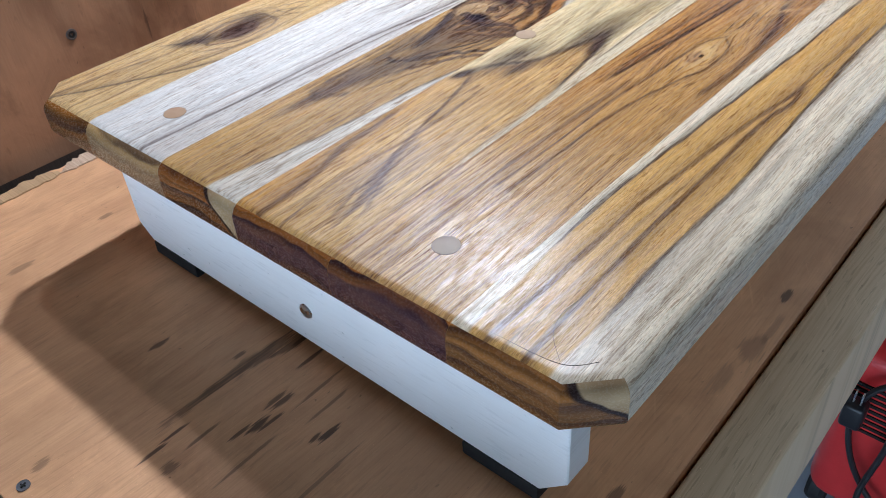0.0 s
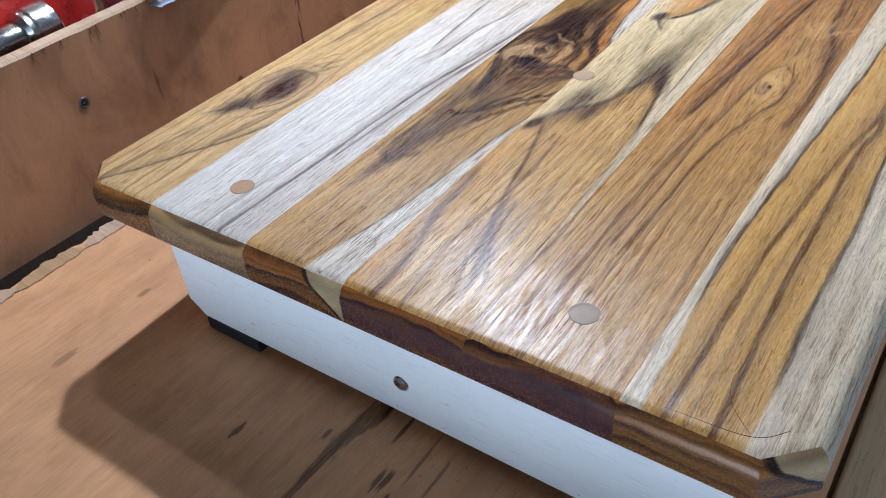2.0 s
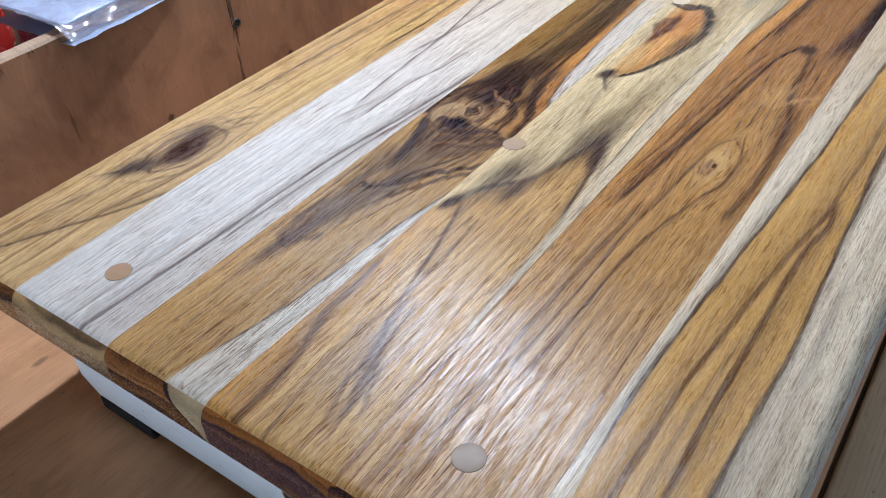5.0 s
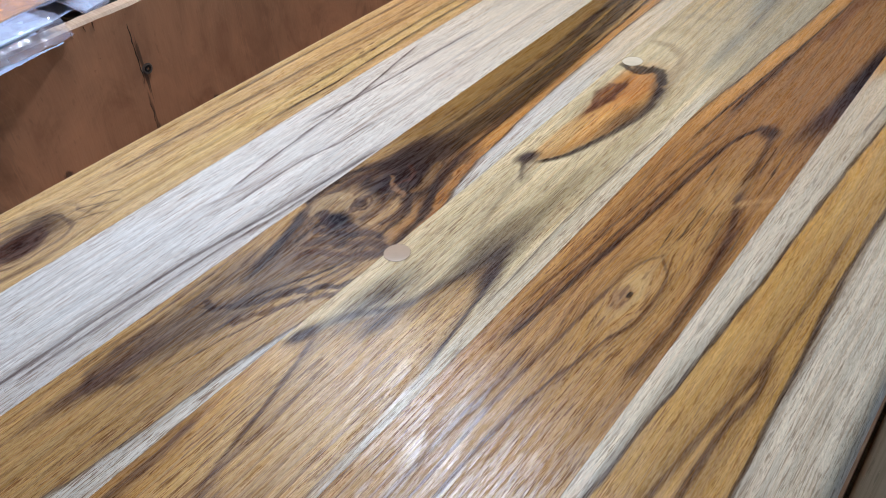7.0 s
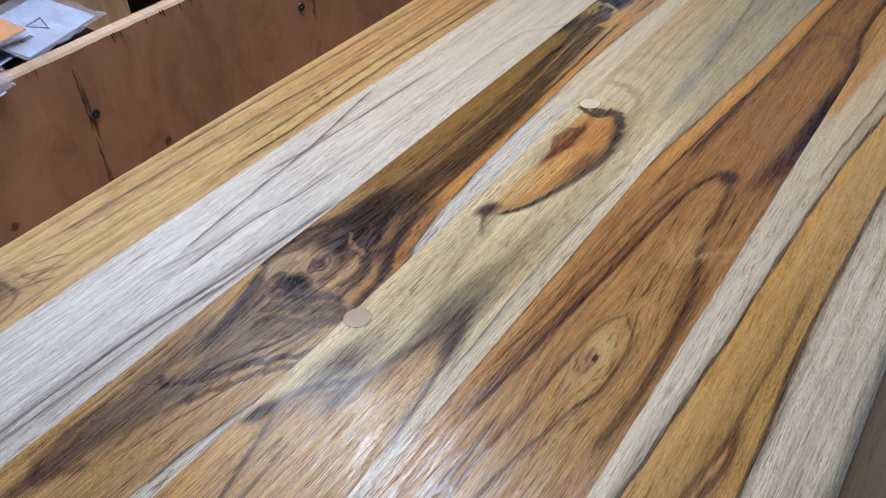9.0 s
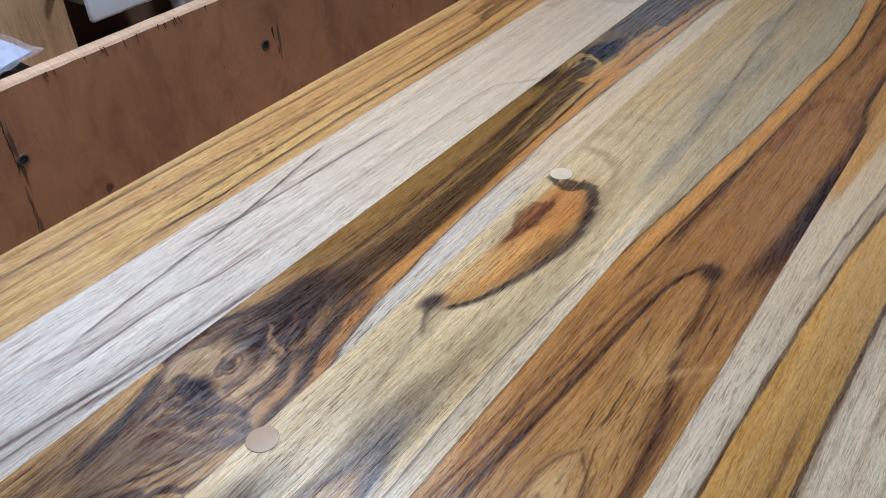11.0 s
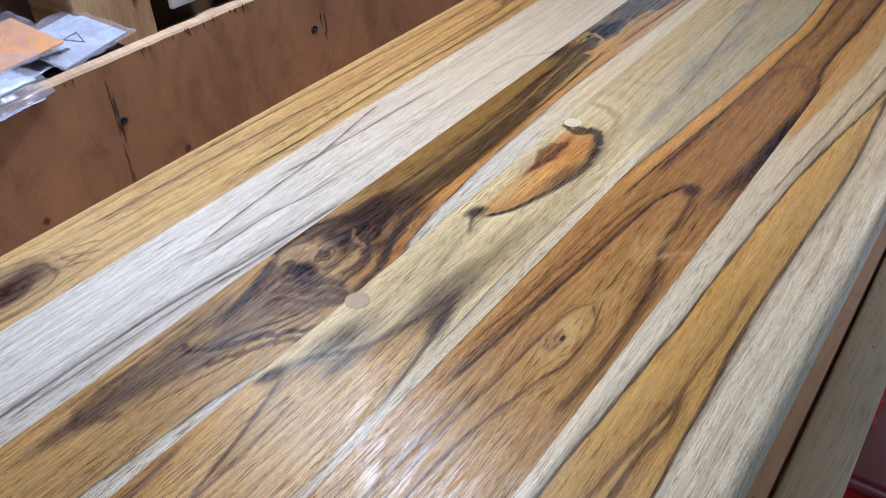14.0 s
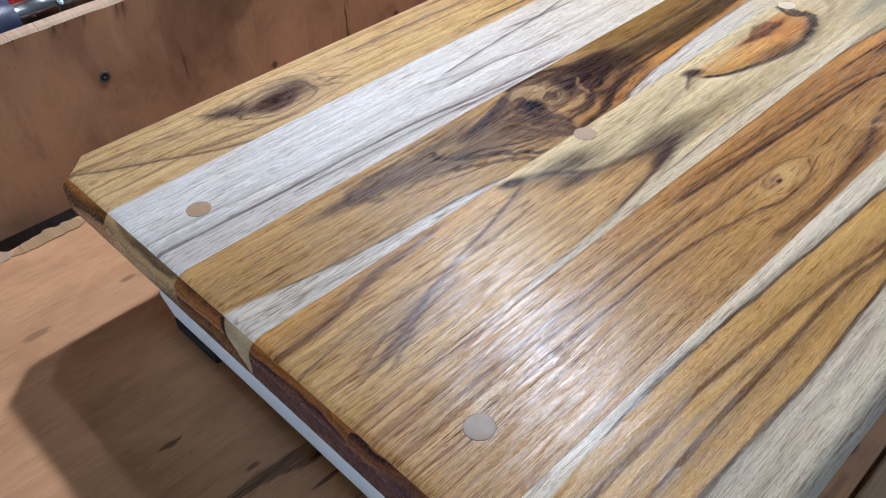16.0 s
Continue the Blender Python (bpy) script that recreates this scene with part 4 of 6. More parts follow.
def wood(name, base, dark, along="y", grain=0.5, rough=0.6, knots=(), seed=1.0, stains=(), cloud=0.0):
    """Board or plywood face: grain along one axis, knots and stains at given (a, b) places in the face."""
    n = Nodes(name)
    a, b = {"y": (n.x, n.y), "x": (n.y, n.x), "z": (n.y, n.z), "xz": (n.z, n.x)}[along]
    wave = n.noise(n.vec(n.math("MULTIPLY_ADD", a, 7, seed), n.math("MULTIPLY", b, 1.6)), detail=2)
    u = n.math("MULTIPLY_ADD", wave, 0.05, a)
    rings = n.noise(n.vec(n.math("MULTIPLY_ADD", u, 70, seed), n.math("MULTIPLY", b, 1.8)), detail=3)
    hair = n.noise(n.vec(n.math("MULTIPLY_ADD", u, 800, seed), n.math("MULTIPLY", b, 16)), detail=3, rough=0.6)
    blotch = n.noise(n.vec(n.math("MULTIPLY_ADD", a, 9, seed + 4), n.math("MULTIPLY", b, 5)), detail=4)
    col = n.mix(n.ramp(rings, 0.4, 0.75, 0.0, grain), base, dark)
    col = n.mix(n.ramp(hair, 0.42, 0.64, 0.0, grain * 1.1), col, dark)
    pit = n.noise(n.vec(n.math("MULTIPLY_ADD", u, 520, seed), n.math("MULTIPLY", b, 45)), detail=2)
    col = n.mix(n.ramp(pit, 0.60, 0.66, 0.0, grain * 0.9), col, tuple(0.55 * c for c in dark))
    dust = n.noise(n.vec(n.math("MULTIPLY_ADD", a, 900, seed), n.math("MULTIPLY", b, 700)), detail=1)
    col = n.mix(n.ramp(dust, 0.70, 0.76, 0.0, 0.5), col, tuple(min(1.0, 1.5 * c) for c in base))
    col = n.mix(n.ramp(blotch, 0.36, 0.66, 0.0, 0.46), col, tuple(0.62 * c for c in base))
    col = n.mix(n.ramp(blotch, 0.55, 0.35, 0.0, 0.18), col, tuple(min(1, 1.3 * c) for c in base))
    if cloud:
        mottle = n.noise(n.vec(n.math("MULTIPLY_ADD", u, 26, seed + 9), n.math("MULTIPLY", b, 15)), detail=5, rough=0.62, twist=0.9)
        fleck = n.noise(n.vec(n.math("MULTIPLY_ADD", u, 240, seed + 3), n.math("MULTIPLY", b, 70)), detail=3)
        col = n.mix(n.ramp(mottle, 0.45, 0.70, 0.0, cloud), col, tuple(0.75 * c for c in dark))
        col = n.mix(n.ramp(mottle, 0.48, 0.30, 0.0, 0.6 * cloud), col, tuple(min(1.0, 1.35 * c) for c in base))
        col = n.mix(n.ramp(fleck, 0.62, 0.74, 0.0, 0.5 * cloud), col, tuple(0.6 * c for c in dark))
    dents = n.noise(n.vec(n.math("MULTIPLY_ADD", a, 160, seed), n.math("MULTIPLY", b, 60)), detail=2)
    for ka, kb, ra, rb, amount in (*knots, *stains):
        da, db = n.math("DIVIDE", n.math("SUBTRACT", a, ka), ra), n.math("DIVIDE", n.math("SUBTRACT", b, kb), rb)
        d = n.math("SQRT", n.math("ADD", n.math("MULTIPLY", da, da), n.math("MULTIPLY", db, db)))
        d = n.math("MULTIPLY_ADD", dents, 1.6, n.math("ADD", d, -0.80))
        d = n.math("MULTIPLY_ADD", hair, 2.6, n.math("ADD", d, -1.30))
        col = n.mix(n.ramp(d, 0.80, 1.45, amount, 0.0), col, tuple(0.22 * c for c in dark))
    rub = n.noise(n.vec(n.math("MULTIPLY_ADD", a, 260, n.math("MULTIPLY", b, 150)), n.math("MULTIPLY_ADD", b, 9, n.math("MULTIPLY", a, -15))), detail=2)
    where = n.noise(n.vec(n.math("MULTIPLY_ADD", a, 14, seed + 2), n.math("MULTIPLY", b, 14)), detail=2)
    scratch = n.math("MULTIPLY", n.ramp(rub, 0.64, 0.70), n.ramp(where, 0.50, 0.66, 0.0, 0.16))
    col = n.mix(scratch, col, tuple(min(1.0, 1.45 * c + 0.03) for c in base))
    nick = n.noise(n.vec(n.math("MULTIPLY_ADD", a, 230, seed + 6), n.math("MULTIPLY", b, 130)), detail=2)
    col = n.mix(n.math("MULTIPLY", n.ramp(nick, 0.70, 0.75), n.ramp(where, 0.55, 0.40, 0.0, 0.6)), col, tuple(0.4 * c for c in dark))
    n.bump(n.math("ADD", hair, n.math("MULTIPLY", dents, 0.6)), 0.35, 0.0006)
    return n.done(col, n.ramp(hair, 0.3, 0.7, rough - 0.08, rough + 0.08))


def plain(name, base, rough=0.5, metal=0.0, vary=0.12, scale=40.0, bump=0.1, coat=0.0):
    """Paint, plastic, metal or paper with slight unevenness."""
    n = Nodes(name)
    big = n.noise(n.place, scale, 3)
    fine = n.noise(n.place, scale * 12, 2)
    col = n.mix(n.ramp(big, 0.3, 0.7, 0.0, vary), base, tuple(0.55 * c for c in base))
    col = n.mix(n.ramp(fine, 0.55, 0.8, 0.0, vary), col, tuple(min(1.0, 1.4 * c + 0.02) for c in base))
    if bump:
        n.bump(fine, bump, 0.0004)
    return n.done(col, n.ramp(big, 0.3, 0.7, max(0.03, rough - 0.06), rough + 0.06), metal, coat)


def film_plastic(name, tint=(0.9, 0.93, 0.96), opacity=0.35, gloss=0.16, size=55):
    """Thin clear plastic: mostly see-through, with a crumpled gloss."""
    n = Nodes(name)
    crumple = n.noise(n.place, size, 3, 0.6, 0.6)
    n.bump(crumple, 0.7, 0.004)
    n.done(tint, 0.3)
    through_node = n.t.nodes.new("ShaderNodeBsdfTransparent")
    shine = n.t.nodes.new("ShaderNodeBsdfGlossy")
    shine.inputs["Roughness"].default_value = 0.07
    n.t.links.new(n.bsdf.inputs["Normal"].links[0].from_socket, shine.inputs["Normal"])
    veil, mix = n.t.nodes.new("ShaderNodeMixShader"), n.t.nodes.new("ShaderNodeMixShader")
    n.put(veil.inputs[0], n.ramp(crumple, 0.35, 0.7, opacity * 0.4, opacity * 1.2))
    n.t.links.new(through_node.outputs[0], veil.inputs[1])
    n.t.links.new(n.bsdf.outputs[0], veil.inputs[2])
    n.put(mix.inputs[0], n.ramp(crumple, 0.42, 0.62, gloss * 0.4, gloss * 1.6))
    n.t.links.new(veil.outputs[0], mix.inputs[1])
    n.t.links.new(shine.outputs[0], mix.inputs[2])
    n.t.links.new(mix.outputs[0], n.t.nodes["Material Output"].inputs[0])
    return n.m


def window_glass(name):
    n = Nodes(name)
    n.done((0.9, 0.95, 1.0), 0.02)
    n.bsdf.inputs["Transmission Weight"].default_value = 1.0
    n.bsdf.inputs["IOR"].default_value = 1.05
    return n.m


def glowing(name, colour, strength):
    m = bpy.data.materials.new(name)
    m.use_nodes = True
    b = m.node_tree.nodes["Principled BSDF"]
    b.inputs["Base Color"].default_value = (*colour, 1)
    b.inputs["Emission Color"].default_value = (*colour, 1)
    b.inputs["Emission Strength"].default_value = strength
    return m

# ---- building blocks ----
def part(name, bm, material, parent=None, label="", at=None, smooth=30):
    """Links a bmesh as one mesh object; material may be a list of slots."""
    me = bpy.data.meshes.new(name)
    bmesh.ops.recalc_face_normals(bm, faces=bm.faces)
    bm.to_mesh(me)
    bm.free()
    for m in material if isinstance(material, (list, tuple)) else [material]:
        me.materials.append(m)
    if smooth:
        me.shade_smooth()
        me.set_sharp_from_angle(angle=radians(smooth))
    ob = new(name, me)
    if parent:
        ob.parent = parent
    if at is not None:
        ob.matrix_basis = at
    if label:
        tagged(ob, label)
    return ob


def thing(name, m, label, category, group="", kind=""):
    ob = new(name)
    ob.empty_display_size = 0.05
    ob.matrix_basis = m
    return tagged(ob, label, category, group, kind)


def box(x0, x1, y0, y1, z0, z1, bevel=0.0, segments=2, bm=None):
    bm = bm or bmesh.new()
    made = bmesh.ops.create_cube(bm, size=1.0)["verts"]
    for v in made:
        v.co = ((x0 + x1) / 2 + v.co.x * (x1 - x0), (y0 + y1) / 2 + v.co.y * (y1 - y0), (z0 + z1) / 2 + v.co.z * (z1 - z0))
    if bevel:
        edges = list({e for v in made for e in v.link_edges})
        bmesh.ops.bevel(bm, geom=edges, offset=bevel, segments=segments, affect="EDGES", profile=0.5)
    return bm


def lathe(profile, steps=32, bm=None, m=None):
    """A solid of revolution about z from (radius, height) pairs."""
    bm = bm or bmesh.new()
    rings = []
    for r, z in profile:
        if r < 1e-6:
            rings.append([bm.verts.new((0, 0, z))])
        else:
            rings.append([bm.verts.new((r * math.cos(2 * math.pi * i / steps), r * math.sin(2 * math.pi * i / steps), z)) for i in range(steps)])
    for a, b in zip(rings, rings[1:]):
        for i in range(steps):
            j = (i + 1) % steps
            if len(a) == 1 and len(b) > 1:
                bm.faces.new((a[0], b[i], b[j]))
            elif len(b) == 1 and len(a) > 1:
                bm.faces.new((a[i], a[j], b[0]))
            elif len(a) > 1:
                bm.faces.new((a[i], a[j], b[j], b[i]))
    if m is not None:
        bmesh.ops.transform(bm, matrix=m, verts=[v for ring in rings for v in ring])
    return bm


def tube(points, radius, steps=10, bm=None, smooth_steps=8):
    """A round cord through the points (a smooth line through them)."""
    bm = bm or bmesh.new()
    pts = [Vector(p) for p in points]
    line = []
    for i in range(len(pts) - 1):
        p0, p1, p2, p3 = pts[max(i - 1, 0)], pts[i], pts[i + 1], pts[min(i + 2, len(pts) - 1)]
        for k in range(smooth_steps):
            t = k / smooth_steps
            line.append(0.5 * ((2 * p1) + (p2 - p0) * t + (2 * p0 - 5 * p1 + 4 * p2 - p3) * t * t + (3 * p1 - p0 - 3 * p2 + p3) * t ** 3))
    line.append(pts[-1])
    rings, side = [], Vector((0.13, 0.31, 0.94))
    for i, p in enumerate(line):
        d = (line[min(i + 1, len(line) - 1)] - line[max(i - 1, 0)]).normalized()
        side = (side - d * side.dot(d)).normalized()
        up = d.cross(side)
        rings.append([bm.verts.new(p + radius * (side * math.cos(2 * math.pi * k / steps) + up * math.sin(2 * math.pi * k / steps))) for k in range(steps)])
    for a, b in zip(rings, rings[1:]):
        for k in range(steps):
            bm.faces.new((a[k], a[(k + 1) % steps], b[(k + 1) % steps], b[k]))
    bm.faces.new(rings[0])
    bm.faces.new(rings[-1])
    return bm


def prism(outline, z0, z1, bm=None):
    """An upright solid over an outline of (x, y) points."""
    bm = bm or bmesh.new()
    low = [bm.verts.new((x, y, z0)) for x, y in outline]
    high = [bm.verts.new((x, y, z1)) for x, y in outline]
    bm.faces.new(low)
    bm.faces.new(high)
    for i in range(len(outline)):
        j = (i + 1) % len(outline)
        bm.faces.new((low[i], low[j], high[j], high[i]))
    return bm


def structure(name, bm, material, label, category="structure", smooth=0):
    return tagged(part(name, bm, material, smooth=smooth), label, category, kind="structure")


# ---- shared materials ----
ply_bench = wood("plywood_bench", (0.73, 0.39, 0.198), (0.46, 0.205, 0.082), "y", 0.24, 0.55, seed=3.0, cloud=0.30,
                 knots=((0.011, -0.129, 0.0026, 0.005, 0.55), (0.070, -0.085, 0.003, 0.005, 0.6), (-0.163, -0.052, 0.003, 0.008, 0.5), (-0.170, 0.020, 0.0022, 0.005, 0.6),
                        (-0.016, -0.035, 0.0022, 0.005, 0.8), (0.033, -0.009, 0.0014, 0.004, 0.7)),
                 stains=((0.051, 0.024, 0.0036, 0.020, 0.75), (0.045, 0.004, 0.0034, 0.026, 0.70), (0.042, -0.020, 0.0032, 0.026, 0.66), (0.042, -0.048, 0.0026, 0.022, 0.60), (0.0535, 0.026, 0.0014, 0.008, 0.95),
                         (0.085, -0.037, 0.0024, 0.006, 0.95), (0.089, -0.031, 0.0014, 0.007, 0.9), (0.081, -0.046, 0.0012, 0.006, 0.85), (0.078, -0.019, 0.0016, 0.007, 0.8), (0.083, -0.016, 0.0016, 0.007, 0.85),
                         (0.121, -0.015, 0.0017, 0.007, 0.97), (0.117, -0.023, 0.0011, 0.005, 0.9), (0.052, -0.070, 0.0012, 0.008, 0.9), (0.054, -0.084, 0.0014, 0.009, 0.9), (0.070, 0.019, 0.0014, 0.010, 0.85),
                         (0.099, -0.057, 0.0010, 0.016, 0.6), (0.066, -0.060, 0.0010, 0.010, 0.7), (0.106, -0.004, 0.0010, 0.014, 0.6), (0.092, 0.004, 0.0009, 0.016, 0.6), (0.140, -0.045, 0.0010, 0.024, 0.5),
                         (0.270, 0.237, 0.0024, 0.006, 0.9), (0.276, 0.205, 0.0020, 0.012, 0.35), (0.273, 0.183, 0.0055, 0.010, 0.38), (0.269, 0.149, 0.0040, 0.012, 0.25), (0.264, 0.046, 0.003, 0.006, 0.7)))
ply_back = wood("plywood_back_board", (0.355, 0.170, 0.086), (0.215, 0.092, 0.042), "z", 0.09, 0.6, seed=8.0, cloud=0.55,
                stains=((0.333, -0.030, 0.0014, 0.020, 0.85), (0.330, -0.085, 0.0012, 0.030, 0.7), (0.66, -0.03, 0.010, 0.05, 0.25), (0.45, -0.04, 0.014, 0.05, 0.25), (0.20, -0.03, 0.012, 0.06, 0.22),
                        (0.589, -0.035, 0.0012, 0.016, 0.8), (0.245, -0.085, 0.003, 0.003, 0.9), (0.391, -0.087, 0.003, 0.003, 0.9), (0.62, 0.004, 0.0016, 0.006, 0.6), (0.16, -0.05, 0.0014, 0.012, 0.6)))
ply_edge = wood("plywood_sawn_edge", (0.60, 0.42, 0.29), (0.36, 0.20, 0.12), "x", 0.5, 0.75, seed=12.0)
pine = wood("pine_lumber", (0.62, 0.46, 0.29), (0.42, 0.28, 0.16), "y", 0.5, 0.65, seed=15.0)
pine_front = wood("pine_lumber_front", (0.52, 0.42, 0.31), (0.34, 0.25, 0.17), "x", 0.6, 0.7, seed=18.0)
pine_stud = wood("pine_stud", (0.52, 0.325, 0.17), (0.27, 0.14, 0.065), "z", 0.5, 0.7, seed=21.0)
white_paint = wood("white_stained_pine", (0.84, 0.83, 0.82), (0.74, 0.72, 0.70), "xz", 0.22, 0.5, seed=25.0)
rubber = plain("black_rubber", (0.009, 0.009, 0.010), 0.7, vary=0.3)
steel = plain("bright_steel", (0.62, 0.62, 0.63), 0.28, 1.0, vary=0.2, scale=200)
black_steel = plain("black_oxide_steel", (0.035, 0.035, 0.038), 0.42, 0.8, vary=0.3, scale=300)
hole_dark = plain("deep_hole", (0.010, 0.008, 0.007), 0.9, bump=0.0)

# ---- garage shell ----
concrete = plain("garage_concrete", (0.54, 0.63, 0.74), 0.5, vary=0.2, scale=5.0, bump=0.25)
panel_wall = wood("sheathing_panel", (0.11, 0.060, 0.036), (0.055, 0.028, 0.015), "z", 0.4, 0.8, seed=31.0)
drywall = plain("drywall_paint", (0.30, 0.28, 0.26), 0.85, vary=0.1, scale=3.0)
structure("floor", box(-0.60, 4.0, -3.0, 5.2, -0.10, 0.0), concrete, "grey sealed concrete garage floor", "floor")
structure("ceiling", box(-0.60, 4.0, -3.0, 5.2, 3.22, 3.34), drywall, "plain pale garage ceiling", "ceiling")
structure("wall_east", box(4.0, 4.12, -3.0, 5.2, 0, 3.22), drywall, "plain garage wall", "wall")
bm = box(-0.60, -0.35, -3.12, -3.0, 0, 3.22)
box(2.15, 4.12, -3.12, -3.0, 0, 3.22, bm=bm)
box(-0.35, 2.15, -3.12, -3.0, 2.1, 3.22, bm=bm)
structure("wall_south", bm, drywall, "plain garage wall round the open door", "wall")
structure("wall_north", box(-0.60, 4.12, 5.2, 5.32, 0, 3.22), panel_wall, "unfinished wood-clad garage wall", "wall")
# the window wall, with the opening left free
WX0, WX1, WY0, WY1, WZ0, WZ1 = -0.57, -0.45, 1.60, 2.56, 0.74, 1.80
bm = box(WX0, WX1, -3.0, WY0, 0, 3.22)
box(WX0, WX1, WY1, 5.2, 0, 3.22, bm=bm)
box(WX0, WX1, WY0, WY1, 0, WZ0, bm=bm)
box(WX0, WX1, WY0, WY1, WZ1, 3.22, bm=bm)
structure("wall_west", bm, panel_wall, "bare stud wall with brown sheathing panels", "wall")

# ---- workbench ----
bench = thing("workbench", pose(0, 0, 0), "plywood workbench edged with pine lumber, worn and stained", "workbench")
bench_local = pose(0, 0, BENCH)
rng = random.Random(4)


def ragged_sheet():
    """The plywood top: its edge towards the back board is torn and splintered."""
    outline = [(0.283, -0.1525), (0.283, 0.992)]
    y = 0.992
    while y > -0.15:
        outline.append((-0.267 + rng.uniform(-0.003, 0.003), y))
        y -= rng.uniform(0.004, 0.014)
    outline.append((-0.25, -0.1525))
    return prism(outline, -0.018, 0.0)


part("top_sheet", ragged_sheet(), ply_bench, bench, "stained plywood sheet", bench_local, 0)
def torn_strip(y0, y1, inner, seed):
    """Bare pale ply where the face veneer is torn off along the edge."""
    r = random.Random(seed)
    right, left, y = [], [], y0
    while y < y1:
        taper = min(1.0, (y - y0) / 0.012, (y1 - y) / 0.012)
        right.append((inner - 0.004 * (1 - taper) + r.uniform(-0.0007, 0.0007), y))
        left.append((inner - 0.002 - (0.012 + r.uniform(-0.002, 0.0025)) * max(0.15, taper), y + r.uniform(-0.001, 0.001)))
        y += r.uniform(0.002, 0.005)
    return prism(right + left[::-1], 0.0, 0.0012)


for y0, y1, inner, seed in ((-0.15, -0.022, -0.2555, 1), (0.030, 0.36, -0.2525, 2), (0.40, 0.95, -0.2545, 3)):
    part("torn_strip", torn_strip(y0, y1, inner, seed), ply_edge, bench, "torn pale plywood edge", bench_local, 0)
part("torn_strip", torn_strip(-0.030, 0.035, -0.2535, 5), pine_stud, bench, "brown splintered glue layer", bench_local, 0)
part("side_rail", box(0.2855, 0.3190, -0.19, 0.9925, -0.089, 0.0005, 0.003, 3), pine, bench, "pale pine two-by-four", bench_local)
part("front_rail", box(-0.44, 0.2835, -0.1915, -0.1535, -0.089, 0.001, 0.003, 3), pine_front, bench, "weathered pine two-by-four", bench_local)
part("rear_rail", box(-0.28, 0.3190, 0.9935, 1.0235, -0.089, 0.001, 0.003, 3), pine_front, bench, "pale pine two-by-four", bench_local)
part("rear_ledge", box(-0.448, -0.316, -0.15, 1.05, 0.060, 0.085), ply_edge, bench, "", bench_local)
for lx, ly in ((0.24, -0.14), (0.24, 0.90), (-0.44, -0.14), (-0.44, 0.90)):
    part("leg", box(lx, lx + 0.040, ly, ly + 0.089, -0.90, -0.019, 0.002), pine_stud, bench, "", bench_local)
part("edge_bearer", box(0.250, 0.2852, -0.15, 0.954, -0.108, -0.0185, 0.002), pine_stud, bench, "", bench_local)
part("cross_bearer", box(-0.44, 0.283, 0.955, 0.992, -0.108, -0.019, 0.002), pine, bench, "", bench_local)

# the plywood board behind the bench: top edge splintered and pale
back = thing("back_board", pose(-0.2905, 0, TOP, 0, 0, -1.1), "reddish plywood board with screws, cracks and splintered pale edge", "board")


def back_board_mesh():
    bm = bmesh.new()
    n, y0, y1 = 150, -0.45, 0.974
    r = random.Random(9)
    rows = []
    for i in range(n + 1):
        y = y0 + (y1 - y0) * i / n
        top = 0.0235 + 0.012 * (y - 0.59) + 0.0004 * math.sin(y * 9) + r.uniform(-0.00015, 0.00015)
        chip = r.uniform(0, 0.0005)
        low = y + (0.055 if i == n else 0.0)          # the far end is sawn at a slant
        rows.append([bm.verts.new(p) for p in ((0, low, -0.132), (0, y, top - 0.002 - chip), (-0.0015, y, top), (-0.0110, y, top + 0.0006), (-0.0125, y, top - 0.001), (-0.0125, low, -0.132))])
    for a, b in zip(rows, rows[1:]):
        for k in range(6):
            f = bm.faces.new((a[k], a[(k + 1) % 6], b[(k + 1) % 6], b[k]))
            f.material_index = 1 if k in (1, 2, 3) else 0
    bm.faces.new(rows[0])
    bm.faces.new(rows[-1])
    return bm


part("panel", back_board_mesh(), [ply_back, ply_edge], back, smooth=0)


def splinters():
    """Slivers that stand off the torn top edge."""
    bm, r = bmesh.new(), random.Random(21)
    for _ in range(130):
        y, long, wide = r.uniform(-0.4, 1.0), r.uniform(0.003, 0.011), r.uniform(0.0002, 0.0006)
        lean = r.uniform(-0.15, 0.35)
        top = 0.0212 + 0.012 * (y - 0.59) + r.uniform(-0.001, 0.0008)
        a = [bm.verts.new(p) for p in ((-0.0004, y - wide, top), (-0.0004, y + wide, top), (0.0011, y, top))]
        tip = bm.verts.new((r.uniform(0.0004, 0.0016), y + lean * long, top - long))
        for i in range(3):
            bm.faces.new((a[i], a[(i + 1) % 3], tip))
        bm.faces.new(a)
    return bm


tagged(part("torn_fibre", splinters(), wood("dark_torn_fibre", (0.12, 0.05, 0.025), (0.06, 0.025, 0.012), "z", 0.3, 0.8, seed=9.0), back, "dark torn fibres under the splintered edge", smooth=0), kind="stuff")


def screw_mesh(radius, depth):
    """A countersunk cross-head screw lying in its hole, facing +z."""
    bm = lathe([(0, -depth), (radius * 0.35, -depth), (radius * 0.42, -depth * 0.45), (radius * 0.98, -depth * 0.35), (radius, 0.0003), (radius * 1.12, 0.0004), (radius * 1.16, 0.0)], 20)
    box(-radius * 0.55, radius * 0.55, -radius * 0.1, radius * 0.1, -depth * 0.7, -depth * 0.32, bm=bm)
    box(-radius * 0.1, radius * 0.1, -radius * 0.55, radius * 0.55, -depth * 0.7, -depth * 0.32, bm=bm)
    return bm


